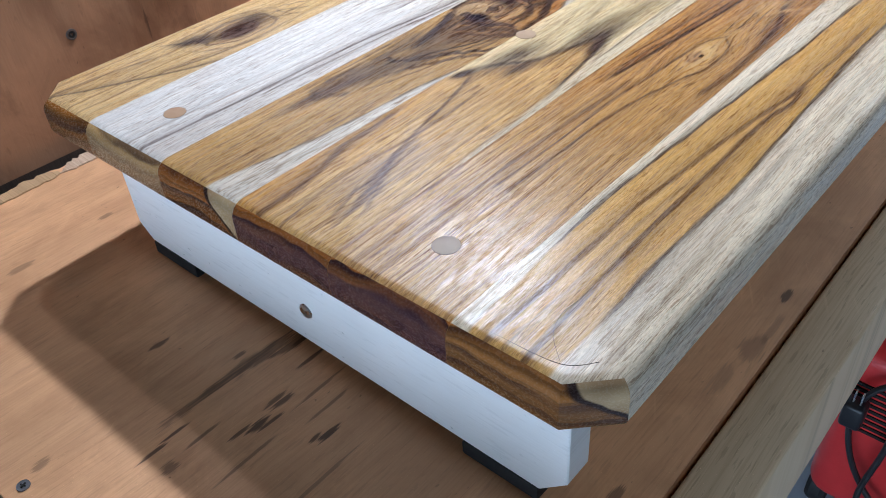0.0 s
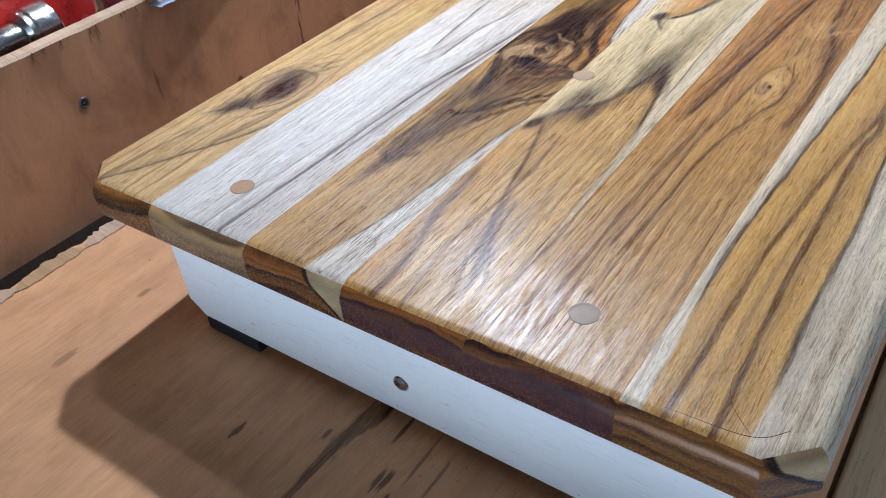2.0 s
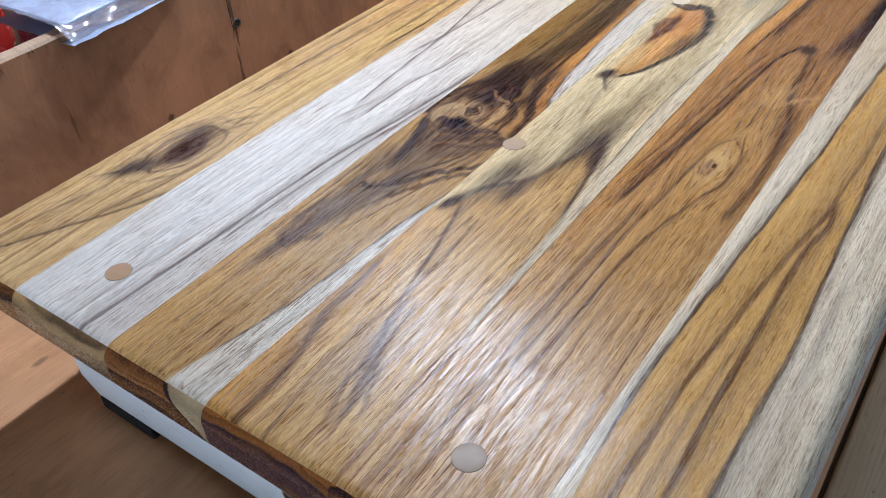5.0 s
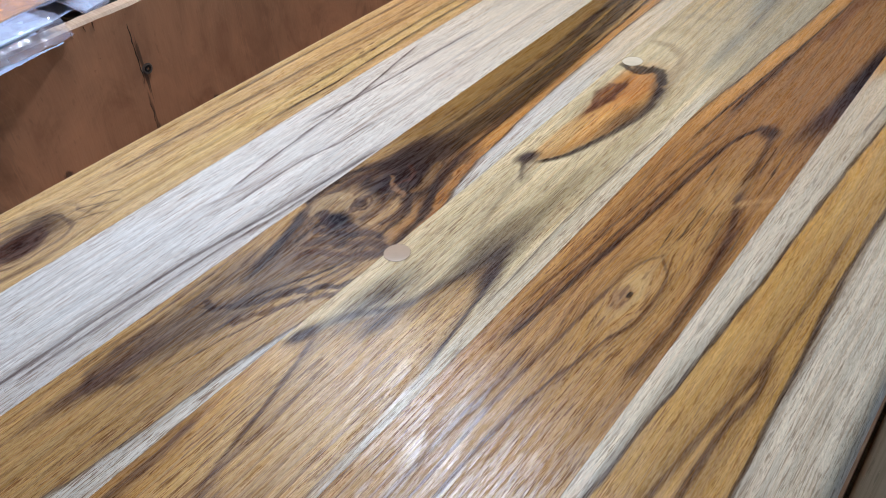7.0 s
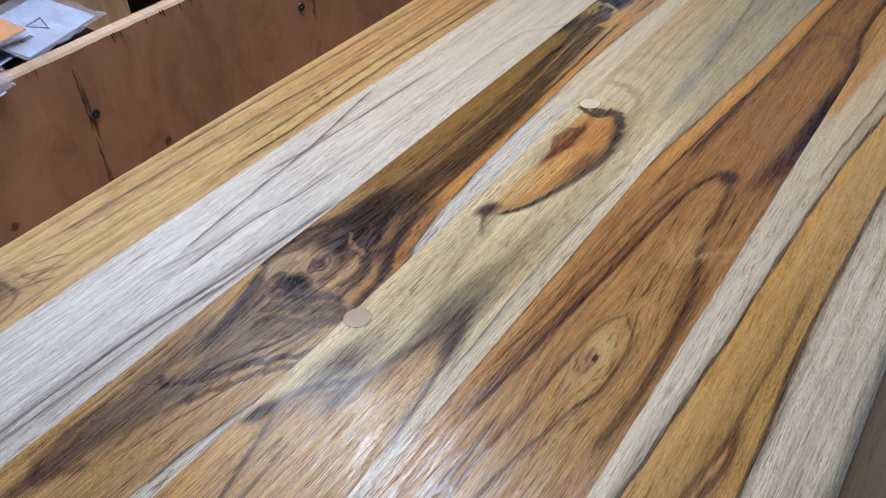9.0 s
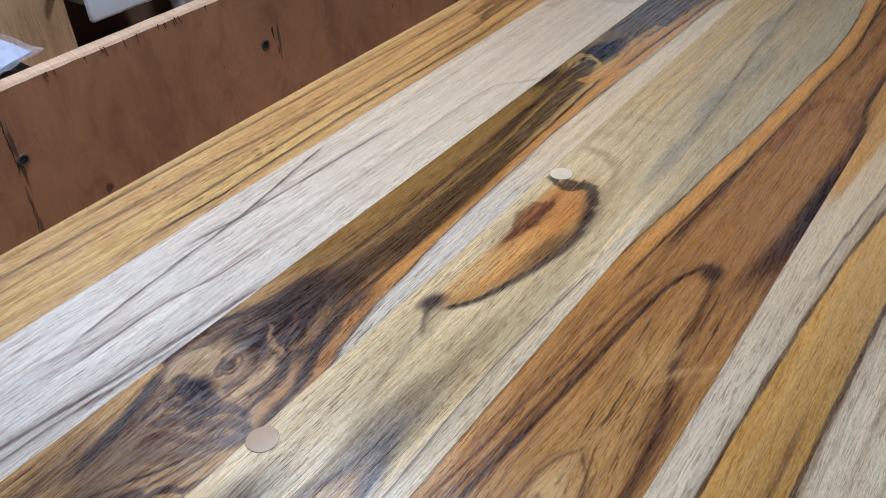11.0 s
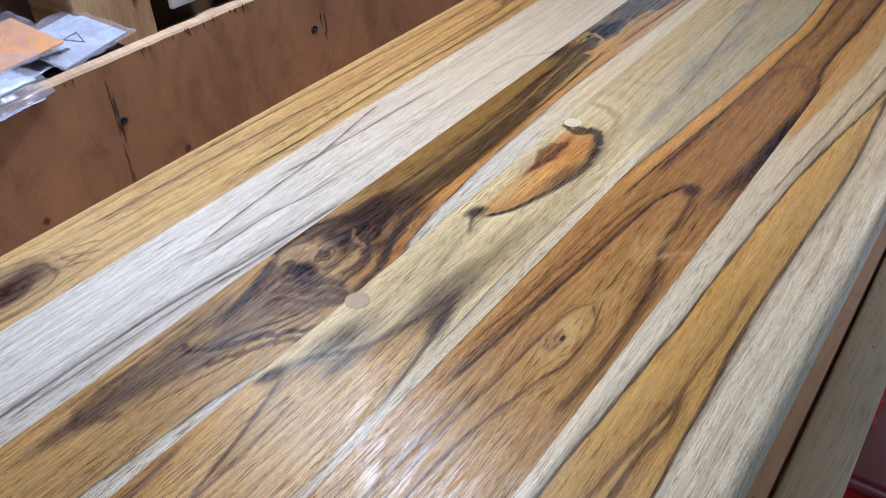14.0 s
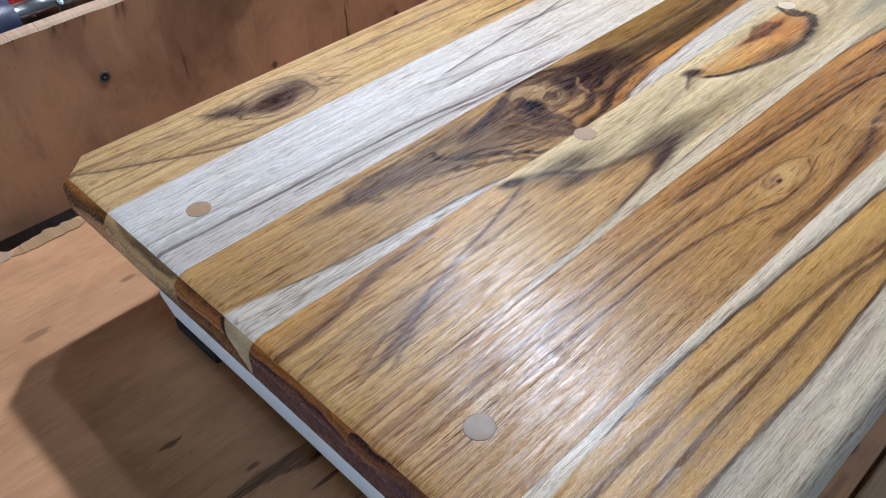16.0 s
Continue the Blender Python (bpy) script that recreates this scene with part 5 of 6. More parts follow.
def flat_screw(name, radius, material, parent, m):
    bm = lathe([(0, 0.0002), (radius * 0.9, 0.0002), (radius, 0.0006), (radius, -0.001)], 24)
    ob = part(name, bm, material, parent, "", m)
    cross = box(-radius * 0.5, radius * 0.5, -radius * 0.11, radius * 0.11, 0.0002, 0.0007)
    box(-radius * 0.11, radius * 0.11, -radius * 0.5, radius * 0.5, 0.0002, 0.00072, bm=cross)
    part("cross_recess", cross, hole_dark, ob)
    return ob


def check_crack(y, z0, z1, width, seed):
    """A ragged dark check that runs down the face."""
    r, left, right, z = random.Random(seed), [], [], z0
    drift = 0.0
    while z > z1:
        k = min(1.0, (z0 - z) / 0.012 + 0.5, (z - z1) / 0.012)
        w = width * max(0.12, k) * r.uniform(0.4, 1.2)
        drift += r.uniform(-0.0008, 0.0008)
        left.append((-z, y + drift - w / 2))
        right.append((-z, y + drift + w / 2))
        z -= r.uniform(0.002, 0.005)
    return prism(left + right[::-1], -0.0005, 0.0003)


for k, (y, z0, z1, width) in enumerate(((0.740, 0.019, -0.020, 0.0022), (0.745, -0.026, -0.042, 0.0026), (0.748, -0.052, -0.060, 0.0014), (0.860, 0.021, -0.092, 0.0026),
                                        (0.583, -0.020, -0.034, 0.0020), (0.587, -0.040, -0.050, 0.0020), (0.331, 0.006, -0.046, 0.0008), (0.328, -0.062, -0.10, 0.0006))):
    part("check_crack", check_crack(y, z0, z1, width, 60 + k), hole_dark, back, "dark ragged check", pose(0, 0, 0, 0, 90, 0), 0)
screw_hole = plain("sunk_screw", (0.055, 0.035, 0.026), 0.5, 0.0, bump=0.0)
for sy, sz in ((0.093, -0.036), (0.336, -0.034), (0.572, -0.033), (0.766, -0.030), (0.832, -0.034), (0.897, -0.026), (0.982, -0.024), (-0.16, -0.036)):
    ob = part("sunk_screw", lathe([(0.0030, 0.0006), (0.0034, 0.0010), (0.0044, 0.0006), (0.0048, 0.0)], 20), [screw_hole], back, "", pose(0.0002, sy, sz, 0, 90, 0))
    part("screw_recess", lathe([(0, 0.0004), (0.0031, 0.0004), (0.0031, 0.0001)], 16), hole_dark, ob)
    part("screw_socket", lathe([(0, 0.0008), (0.0011, 0.0008), (0.0011, 0.0004)], 12), steel, ob)
flat_screw("bench_screw", 0.0036, plain("grey_zinc_steel", (0.22, 0.23, 0.25), 0.4, 0.7), bench, pose(0.017, -0.142, BENCH + 0.0003, 0, 0, 20))

# ---- the riser: six staves on two white feet boards ----
riser = thing("serving_riser", pose(0, 0, BENCH), "oiled teak riser of six glued staves on white foot boards", "riser")
THICK, HIGH, LOWEST = 0.024, TOP - BENCH, TOP - BENCH - 0.024
X0, X1, Y0, Y1, CUT = -0.1425, 0.2835, -0.0085, 0.9755, 0.019
JOINTS = (-0.0725, 0.0020, 0.0675, 0.1375, 0.2085)


def slab():
    bm = prism([(X0 + CUT, Y0), (X1 - CUT, Y0), (X1, Y0 + CUT), (X1 + 0.006, Y1 - CUT), (X1 + 0.006 - CUT, Y1), (X0 + CUT, Y1), (X0, Y1 - CUT), (X0, Y0 + CUT)], LOWEST, HIGH)
    bmesh.ops.recalc_face_normals(bm, faces=bm.faces)
    upper = [e for e in bm.edges if all(abs(v.co.z - HIGH) < 1e-6 for v in e.verts)]
    bmesh.ops.bevel(bm, geom=upper, offset=0.0085, segments=6, affect="EDGES", profile=0.5)
    lower = [e for e in bm.edges if all(abs(v.co.z - LOWEST) < 1e-6 for v in e.verts)]
    bmesh.ops.bevel(bm, geom=lower, offset=0.003, segments=2, affect="EDGES", profile=0.5)
    return bm


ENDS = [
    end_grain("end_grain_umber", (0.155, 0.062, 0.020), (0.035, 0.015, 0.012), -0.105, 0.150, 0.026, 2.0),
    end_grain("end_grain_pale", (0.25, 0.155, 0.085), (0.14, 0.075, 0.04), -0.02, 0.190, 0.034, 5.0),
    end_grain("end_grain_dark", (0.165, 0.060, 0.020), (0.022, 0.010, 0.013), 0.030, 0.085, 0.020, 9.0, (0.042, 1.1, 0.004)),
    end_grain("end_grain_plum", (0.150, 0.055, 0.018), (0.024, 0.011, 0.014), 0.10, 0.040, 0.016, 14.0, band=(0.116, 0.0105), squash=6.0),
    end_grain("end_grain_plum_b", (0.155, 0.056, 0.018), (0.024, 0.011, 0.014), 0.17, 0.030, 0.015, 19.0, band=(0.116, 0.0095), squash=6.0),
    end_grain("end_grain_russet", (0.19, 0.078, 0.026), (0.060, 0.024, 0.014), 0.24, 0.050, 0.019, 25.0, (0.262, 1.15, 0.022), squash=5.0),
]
GAP = 0.00008
for i, figure in enumerate((stave_one, stave_two, stave_three, stave_four, stave_five, stave_six)):
    bm = slab()
    for side, cut in ((1, JOINTS[i] - GAP if i < 5 else None), (-1, JOINTS[i - 1] + GAP if i else None)):
        if cut is None:
            continue
        bmesh.ops.bisect_plane(bm, geom=bm.verts[:] + bm.edges[:] + bm.faces[:], plane_co=(cut, 0, 0), plane_no=(side, 0, 0), clear_outer=True, dist=1e-7)
        bmesh.ops.holes_fill(bm, edges=[e for e in bm.edges if e.is_boundary], sides=0)
    bm.normal_update()
    bmesh.ops.recalc_face_normals(bm, faces=bm.faces)
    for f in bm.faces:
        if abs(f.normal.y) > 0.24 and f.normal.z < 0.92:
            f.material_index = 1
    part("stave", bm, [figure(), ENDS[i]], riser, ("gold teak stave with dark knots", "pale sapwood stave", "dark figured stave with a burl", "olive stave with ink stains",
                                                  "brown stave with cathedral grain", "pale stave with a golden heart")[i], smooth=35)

PLUGS = ((-0.037, 0.032, (0.40, 0.235, 0.135)), (0.175, 0.032, (0.33, 0.235, 0.165)), (0.072, 0.232, (0.42, 0.28, 0.175)), (0.075, 0.470, (0.68, 0.55, 0.39)), (0.186, 0.931, (0.72, 0.50, 0.31)))
for k, (px, py, tint) in enumerate(PLUGS):
    dome = 0.0001
    bm = lathe([(0, 0.0002 + dome), (0.0035, 0.0002 + dome * 0.8), (0.0060, 0.0002 + dome * 0.3), (0.00655, 0.0001), (0.00665, -0.0012)], 36)
    part("dowel_plug", bm, plain("dowel_end_wood", tint, (0.7, 0.52, 0.42, 0.42, 0.42)[k], vary=0.12, scale=160), riser, ("tan wooden dowel plug", "glossy tan dowel plug", "tan wooden dowel plug", "cream dowel plug", "peach dowel plug")[k], pose(px, py, HIGH))
    part("plug_joint", lathe([(0.00665, 0.00012), (0.00685, 0.00012), (0.00685, -0.001)], 36), plain("glue_line", (0.16, 0.10, 0.055), 0.6), riser, "", pose(px, py, HIGH))


def foot_board(y):
    top, low = LOWEST, 0.0100
    x0, x1 = -0.1115, 0.2525
    outline = [(x0, top), (x0, low + 0.011), (x0 + 0.013, low), (x1 - 0.016, low), (x1, low + 0.017), (x1, top)]
    bm = bmesh.new()
    a = [bm.verts.new((px, 0.0, pz)) for px, pz in outline]
    b = [bm.verts.new((px, 0.018, pz)) for px, pz in outline]
    bm.faces.new(a)
    bm.faces.new(b)
    for k in range(6):
        bm.faces.new((a[k], a[(k + 1) % 6], b[(k + 1) % 6], b[k]))
    bmesh.ops.bevel(bm, geom=bm.edges[:], offset=0.0007, segments=1, affect="EDGES")
    ob = part("foot_board", bm, white_paint, riser, "white-stained wooden foot board", pose(0, y, 0), 0)
    for fx in (-0.098, 0.187):
        part("rubber_foot", box(fx, fx + 0.049, -0.001, 0.020, 0.0, 0.0105, 0.0015), rubber, ob, "black rubber foot strip")
    face = 0.0 if y < 0.5 else 0.018
    turn = 90 if y < 0.5 else -90
    head = part("screw_head", lathe([(0, 0.0016), (0.0030, 0.0015), (0.0046, 0.0010), (0.0052, 0.0)], 24), steel, ob, "round steel screw head", pose(0.0705, face, 0.0365, turn, 0, 0))
    cross = box(-0.0024, 0.0024, -0.0006, 0.0006, 0.0012, 0.0019)
    box(-0.0006, 0.0006, -0.0024, 0.0024, 0.0012, 0.00192, bm=cross)
    return ob


foot_board(0.020)
foot_board(0.930)

# ---- window in the west wall ----
# white vinyl with the window's blue daylight mixed into its base colour
vinyl = plain("blue_daylit_vinyl", (0.50, 0.68, 0.90), 0.4, vary=0.05)
pane_glass = window_glass("window_pane_glass")
window = tagged(new("window_1"), "white vinyl window with pale blue daylight", "window", kind="structure")


def sash_bar(x0, x1, y0, y1, z0, z1):
    return part("sash_bar", box(x0, x1, y0, y1, z0, z1, 0.004), vinyl, window, "", None)


for y0, y1, z0, z1 in ((WY0, WY1, WZ0, WZ0 + 0.045), (WY0, WY1, WZ1 - 0.05, WZ1), (WY0, WY0 + 0.045, WZ0, WZ1), (WY1 - 0.045, WY1, WZ0, WZ1), (1.935, 1.965, WZ0, WZ1), (2.22, 2.25, WZ0, WZ1)):
    sash_bar(-0.500, -0.452, y0, y1, z0, z1)
ob = part("pane", box(-0.480, -0.476, WY0 + 0.04, WY1 - 0.04, WZ0 + 0.04, WZ1 - 0.04), pane_glass, window)
ob.visible_shadow = False
sill_wood = wood("rough_sill_plank", (0.26, 0.16, 0.095), (0.15, 0.085, 0.045), "y", 0.5, 0.7, seed=41.0)
part("window_sill", box(-0.505, -0.425, WY0 - 0.0, WY1 + 0.12, WZ0 - 0.03, WZ0 - 0.001, 0.004), vinyl, window, "white window sill")
bm = box(-0.449, -0.420, WY0 - 0.02, WY1 + 0.09, WZ0 - 0.13, WZ0 - 0.04, 0.006)
structure("trim", bm, sill_wood, "rough brown plank under the window sill", "trim")
# pine studs take the dark panel material to stand for shade on them
for k, (y0, y1) in enumerate(((1.40, 1.575), (2.66, 2.75))):
    structure("trim", box(-0.449, -0.432, y0, y1, 0.0, 2.3, 0.003), panel_wall, "bare pine stud beside the window, its shade given by a dark colour", "trim")
n = Nodes("far_garden_light")
tone = n.noise(n.place, 1.3, 3)
green = n.mix(n.ramp(tone, 0.35, 0.65), (0.12, 0.36, 0.30), (0.22, 0.50, 0.60))
green = n.mix(n.ramp(n.z, 0.0, 1.4), green, (0.40, 0.66, 0.90))
n.put(n.bsdf.inputs["Emission Color"], green)
n.bsdf.inputs["Emission Strength"].default_value = 1.3
n.done((0.02, 0.04, 0.03), 1.0)
structure("backdrop", box(-3.1, -3.0, -4.0, 16.0, -1.5, 5.0), n.m, "soft green garden and pale sky outside the window", "backdrop")

# ---- studs and wall fittings over the bench ----
structure("wall_stud", box(-0.449, -0.372, 0.372, 0.452, 0.0, 3.22, 0.003), pine_stud, "bare pine wall stud behind the bench", "stud")
structure("wall_stud", box(-0.449, -0.405, 0.868, 0.958, 0.0, 3.22, 0.003), pine_stud, "bare pine wall stud behind the bench", "stud")
outlet_white = plain("outlet_plastic", (0.78, 0.80, 0.84), 0.35, vary=0.05)
outlet = thing("wall_outlet", pose(-0.352, 0.495, 1.100), "white square-faced wall outlet with two sockets on a grey box", "wall outlet")
part("cover_plate", box(-0.0, 0.006, -0.040, 0.040, -0.060, 0.060, 0.003, 3), outlet_white, outlet)
part("socket_face", box(0.005, 0.010, -0.0165, 0.0165, -0.034, 0.034, 0.002), outlet_white, outlet)
for sz in (-0.018, 0.018):
    for sy in (-0.006, 0.006):
        part("slot", box(0.0095, 0.0104, sy - 0.001, sy + 0.001, sz - 0.004, sz + 0.004), hole_dark, outlet)
    part("earth_hole", lathe([(0, 0.0006), (0.0022, 0.0006), (0.0024, 0)], 14), hole_dark, outlet, "", pose(0.0098, 0, sz - 0.010, 0, 90, 0))
part("plate_screw", lathe([(0, 0.001), (0.0022, 0.0008), (0.003, 0)], 14), outlet_white, outlet, "", pose(0.006, 0, -0.048, 0, 90, 0))
part("back_box", box(-0.097, 0.0, -0.035, 0.035, -0.050, 0.050, 0.003), plain("grey_box_steel", (0.16, 0.15, 0.14), 0.6, 0.5), outlet)
part("nail", tube([(-0.02, -0.041, -0.018), (-0.01, -0.062, -0.021)], 0.0018, 8), black_steel, outlet, "dark bent nail")

# ---- things on the ledge behind the back board ----
LEDGE = BENCH + 0.085
chrome = plain("satin_chrome", (0.66, 0.67, 0.66), 0.22, 1.0, vary=0.15, scale=120)
navy = plain("dark_blue_plastic", (0.025, 0.035, 0.07), 0.4)
black_plastic = plain("black_plastic", (0.013, 0.013, 0.015), 0.38, vary=0.2)
red_plastic = plain("red_plastic", (0.62, 0.030, 0.030), 0.35, vary=0.15)
clear_film = film_plastic("clear_plastic_film", (0.66, 0.66, 0.84), 0.26, 0.10)


def air_tool():
    t = thing("air_ratchet", pose(-0.340, 0.092, LEDGE + 0.052, 0, 0, 4), "chrome-headed air tool with dark blue barrel", "power tool")
    along = pose(0, 0, 0, 90, 0, 0)
    part("chrome_collar", lathe([(0, -0.026), (0.0185, -0.026), (0.0205, -0.024), (0.0205, -0.006), (0.0190, -0.004), (0.0190, 0.0), (0.0150, 0.003), (0.0, 0.003)], 36), chrome, t, "worn chrome collar", along)
    part("chrome_neck", lathe([(0.0, 0.003), (0.0125, 0.003), (0.0125, 0.020), (0.0115, 0.022), (0.0115, 0.034), (0, 0.034)], 32), chrome, t, "", along)
    part("barrel", lathe([(0, 0.034), (0.0170, 0.035), (0.0200, 0.045), (0.0200, 0.130), (0.0150, 0.145), (0, 0.146)], 32), navy, t, "dark blue barrel", along)
    part("rest_block", box(-0.016, 0.016, -0.12, 0.022, -0.052, -0.0195, 0.003), black_plastic, t)


air_tool()


def crumpled_sheet(sx, sy, nx, ny, height, seed, drape=None, sag=0.0):
    """A wrinkled sheet; drape(x, y) gives its base height."""
    bm = bmesh.new()
    grid = []
    for i in range(nx + 1):
        row = []
        for j in range(ny + 1):
            x, y = sx * (i / nx - 0.5), sy * (j / ny - 0.5)
            p = Vector((x * 28 + seed, y * 28, seed))
            z = height * (abs(noise.noise(p)) + 0.5 * abs(noise.noise(p * 2.3)) + 0.25 * noise.noise(p * 5))
            row.append(bm.verts.new((x + 0.2 * height * noise.noise(p * 3), y + 0.2 * height * noise.noise(p * 3.1), z + (drape(x, y) if drape else 0.0))))
        grid.append(row)
    for i in range(nx):
        for j in range(ny):
            bm.faces.new((grid[i][j], grid[i + 1][j], grid[i + 1][j + 1], grid[i][j + 1]))
    return bm


def soft_pack(name, m, sx, sy, sz, material, label, category, seed, film=True):
    """A soft crumpled package, with a clear film round it."""
    t = thing(name, m, label, category)
    bm = bmesh.new()
    bmesh.ops.create_uvsphere(bm, u_segments=40, v_segments=24, radius=1.0)
    for v in bm.verts:
        d = v.co.normalized()
        q = Vector((math.copysign(abs(d.x) ** 0.5, d.x), math.copysign(abs(d.y) ** 0.5, d.y), math.copysign(abs(d.z) ** 0.6, d.z)))
        k = 1 + 0.16 * noise.noise(d * 2.5 + Vector((seed, 0, 0))) + 0.10 * abs(noise.noise(d * 6 + Vector((seed, 3, 0))))
        v.co = Vector((q.x * sx * k, q.y * sy * k, max(-1.0, q.z) * sz * k + sz))
        v.co.z = max(v.co.z, 0.0)
    part("pack", bm, material, t, smooth=180)
    return t


red_wrap = plain("red_crinkled_wrap", (0.55, 0.03, 0.025), 0.25, vary=0.3, scale=60, bump=0.4)
soft_pack("red_package", pose(-0.400, 0.110, LEDGE, 0, 0, 10), 0.036, 0.075, 0.058, red_wrap, "crumpled glossy red plastic package on the ledge", "package", 2.0)
clamp = thing("spring_clamp", pose(-0.352, 0.150, LEDGE, 0, 0, -12), "black plastic spring clamp lying on the ledge", "clamp")
part("jaw", box(-0.018, 0.018, -0.030, 0.022, 0.0, 0.034, 0.006, 3), black_plastic, clamp)
part("handle", tube([(0.004, 0.015, 0.020), (0.010, 0.045, 0.028), (0.006, 0.075, 0.030)], 0.007, 10), black_plastic, clamp)
pink = plain("pink_tinted_packet", (0.45, 0.16, 0.22), 0.3, vary=0.25, scale=60)
soft_pack("pink_packet", pose(-0.345, 0.212, LEDGE, 0, 0, 4), 0.022, 0.035, 0.027, pink, "small pinkish plastic packet on the ledge", "packet", 5.0)
packet_white = plain("white_leaflet_paper", (0.44, 0.52, 0.68), 0.5, vary=0.08)
packet_orange = plain("orange_card", (0.75, 0.30, 0.05), 0.5, vary=0.15)
ink = plain("black_print", (0.02, 0.02, 0.025), 0.6, bump=0.0)


def parts_bag(m, sx, sy, card, seed, label, marks=False, lip=0.0):
    """A clear bag that lies tilted on the back board, with a card in it."""
    t = thing("parts_bag", m, label, "plastic bag")
    inner = part("card", box(-sx * 0.40, sx * 0.40, -sy * 0.44, sy * 0.44, 0.004, 0.006, 0.0006), card, t, "printed card inside the bag")
    if marks:
        for k, (x, y, w, h) in enumerate(((-0.012, -0.028, 0.016, 0.0022), (-0.006, -0.028, 0.020, 0.0022), (0.002, -0.030, 0.010, 0.0022), (0.010, -0.020, 0.012, 0.002))):
            part("print_bar", box(x - h, x + h, y - w / 2, y + w / 2, 0.006, 0.0064), ink, inner)
        tri = [(0.0, 0.0), (0.015, 0.008), (0.0, 0.017), (0.0, 0.0)]
        part("triangle_mark", tube([(x - 0.002, y - 0.006, 0.0064) for x, y in tri], 0.0007, 6, smooth_steps=1), ink, inner)
    part("filling", crumpled_sheet(sx * 0.86, sy * 0.90, 24, 30, 0.004, seed + 3, lambda x, y: -0.012), black_plastic if marks else packet_white, t)
    film = crumpled_sheet(sx, sy, 40, 48, 0.0045, seed, lambda x, y: 0.006 - lip * max(0.0, x - sx * 0.36) / 0.01)
    part("film", film, clear_film, t, "clear crinkled film")
    return t


parts_bag(pose(-0.322, 0.222, 1.053, 0, 4, 6), 0.105, 0.115, packet_white, 12.0, "clear lilac-tinted plastic bag with a leaflet draped over the back board", lip=0.008)
parts_bag(pose(-0.348, 0.285, 1.060, 0, 12, 8), 0.075, 0.090, packet_orange, 15.0, "clear plastic bag with an orange card behind the board")
parts_bag(pose(-0.346, 0.345, 1.046, 0, 14, 16), 0.070, 0.090, packet_white, 21.0, "clear plastic bag with a white printed leaflet", marks=True)


def filter_bowl():
    t = thing("air_filter", pose(-0.380, 0.590, LEDGE), "clear plastic filter bowl with a black cap", "air filter")
    bowl_mat = film_plastic("cloudy_bowl_plastic", (0.62, 0.66, 0.70), 0.8)
    part("bowl", lathe([(0, 0.0), (0.022, 0.0), (0.027, 0.004), (0.029, 0.05), (0.031, 0.075), (0.033, 0.082), (0.033, 0.090)], 40), bowl_mat, t, "cloudy clear bowl")
    part("bowl_ring", lathe([(0.031, 0.074), (0.0345, 0.076), (0.0345, 0.082), (0.031, 0.084)], 40), bowl_mat, t)
    part("cap", lathe([(0.0, 0.082), (0.036, 0.084), (0.038, 0.090), (0.038, 0.135), (0.034, 0.145), (0, 0.147)], 40), black_plastic, t, "black cap")
    part("port", lathe([(0.0, 0.0), (0.0, 0.036), (0.010, 0.036), (0.010, 0.050), (0.016, 0.050), (0.018, 0.047), (0.018, 0.0)], 6), black_plastic, t, "threaded hexagonal port", pose(0.0, 0.0, 0.108, 0, 90, -18))
    part("valve", tube([(0, 0, 0.03), (0, 0, 0.06)], 0.012, 14), outlet_white, t)


filter_bowl()


def canister():
    t = thing("red_canister", pose(-0.380, 0.722, LEDGE), "red and white canister wrapped in clear plastic bag", "canister")
    red_paint = plain("red_label_film", (0.66, 0.03, 0.03), 0.25, vary=0.15, scale=30)
    part("clear_base", lathe([(0, 0.0), (0.046, 0.0), (0.050, 0.004), (0.052, 0.048)], 48), film_plastic("clear_base_plastic", (0.6, 0.62, 0.66), 0.25, 0.3, 20), t, "clear plastic base")
    part("dark_core", lathe([(0, 0.004), (0.036, 0.004), (0.036, 0.046), (0, 0.046)], 32), plain("grey_core", (0.14, 0.14, 0.15), 0.4), t)
    part("stripe", lathe([(0.0522, 0.050), (0.0528, 0.050), (0.0528, 0.054), (0.0522, 0.054)], 48), ink, t, "thin black stripe")
    part("white_band", lathe([(0.052, 0.046), (0.0524, 0.046), (0.0524, 0.080), (0.052, 0.080)], 48), plain("white_label_film", (0.75, 0.78, 0.82), 0.3), t, "white label band")
    part("red_body", lathe([(0.0525, 0.080), (0.0528, 0.081), (0.052, 0.205), (0.044, 0.222), (0.0, 0.224)], 48), red_paint, t, "glossy red body")
    bm = bmesh.new()
    rings = []
    for k in range(22):
        z = 0.001 + 0.245 * k / 21
        ring = []
        for i in range(56):
            a = 2 * math.pi * i / 56
            p = Vector((3 * math.cos(a), 3 * math.sin(a), z * 24))
            r = 0.059 + 0.010 * (1 - min(1.0, z / 0.06)) + 0.006 * noise.noise(p * 1.6) + 0.004 * abs(noise.noise(p * 4))
            ring.append(bm.verts.new((r * math.cos(a), r * math.sin(a) * 1.08, z)))
        rings.append(ring)
    for a, b in zip(rings, rings[1:]):
        for i in range(56):
            bm.faces.new((a[i], a[(i + 1) % 56], b[(i + 1) % 56], b[i]))
    part("bag", bm, film_plastic("bag_film", (0.80, 0.87, 1.0), 0.07, 0.16, 22), t, "clear wrinkled bag", smooth=180)


canister()

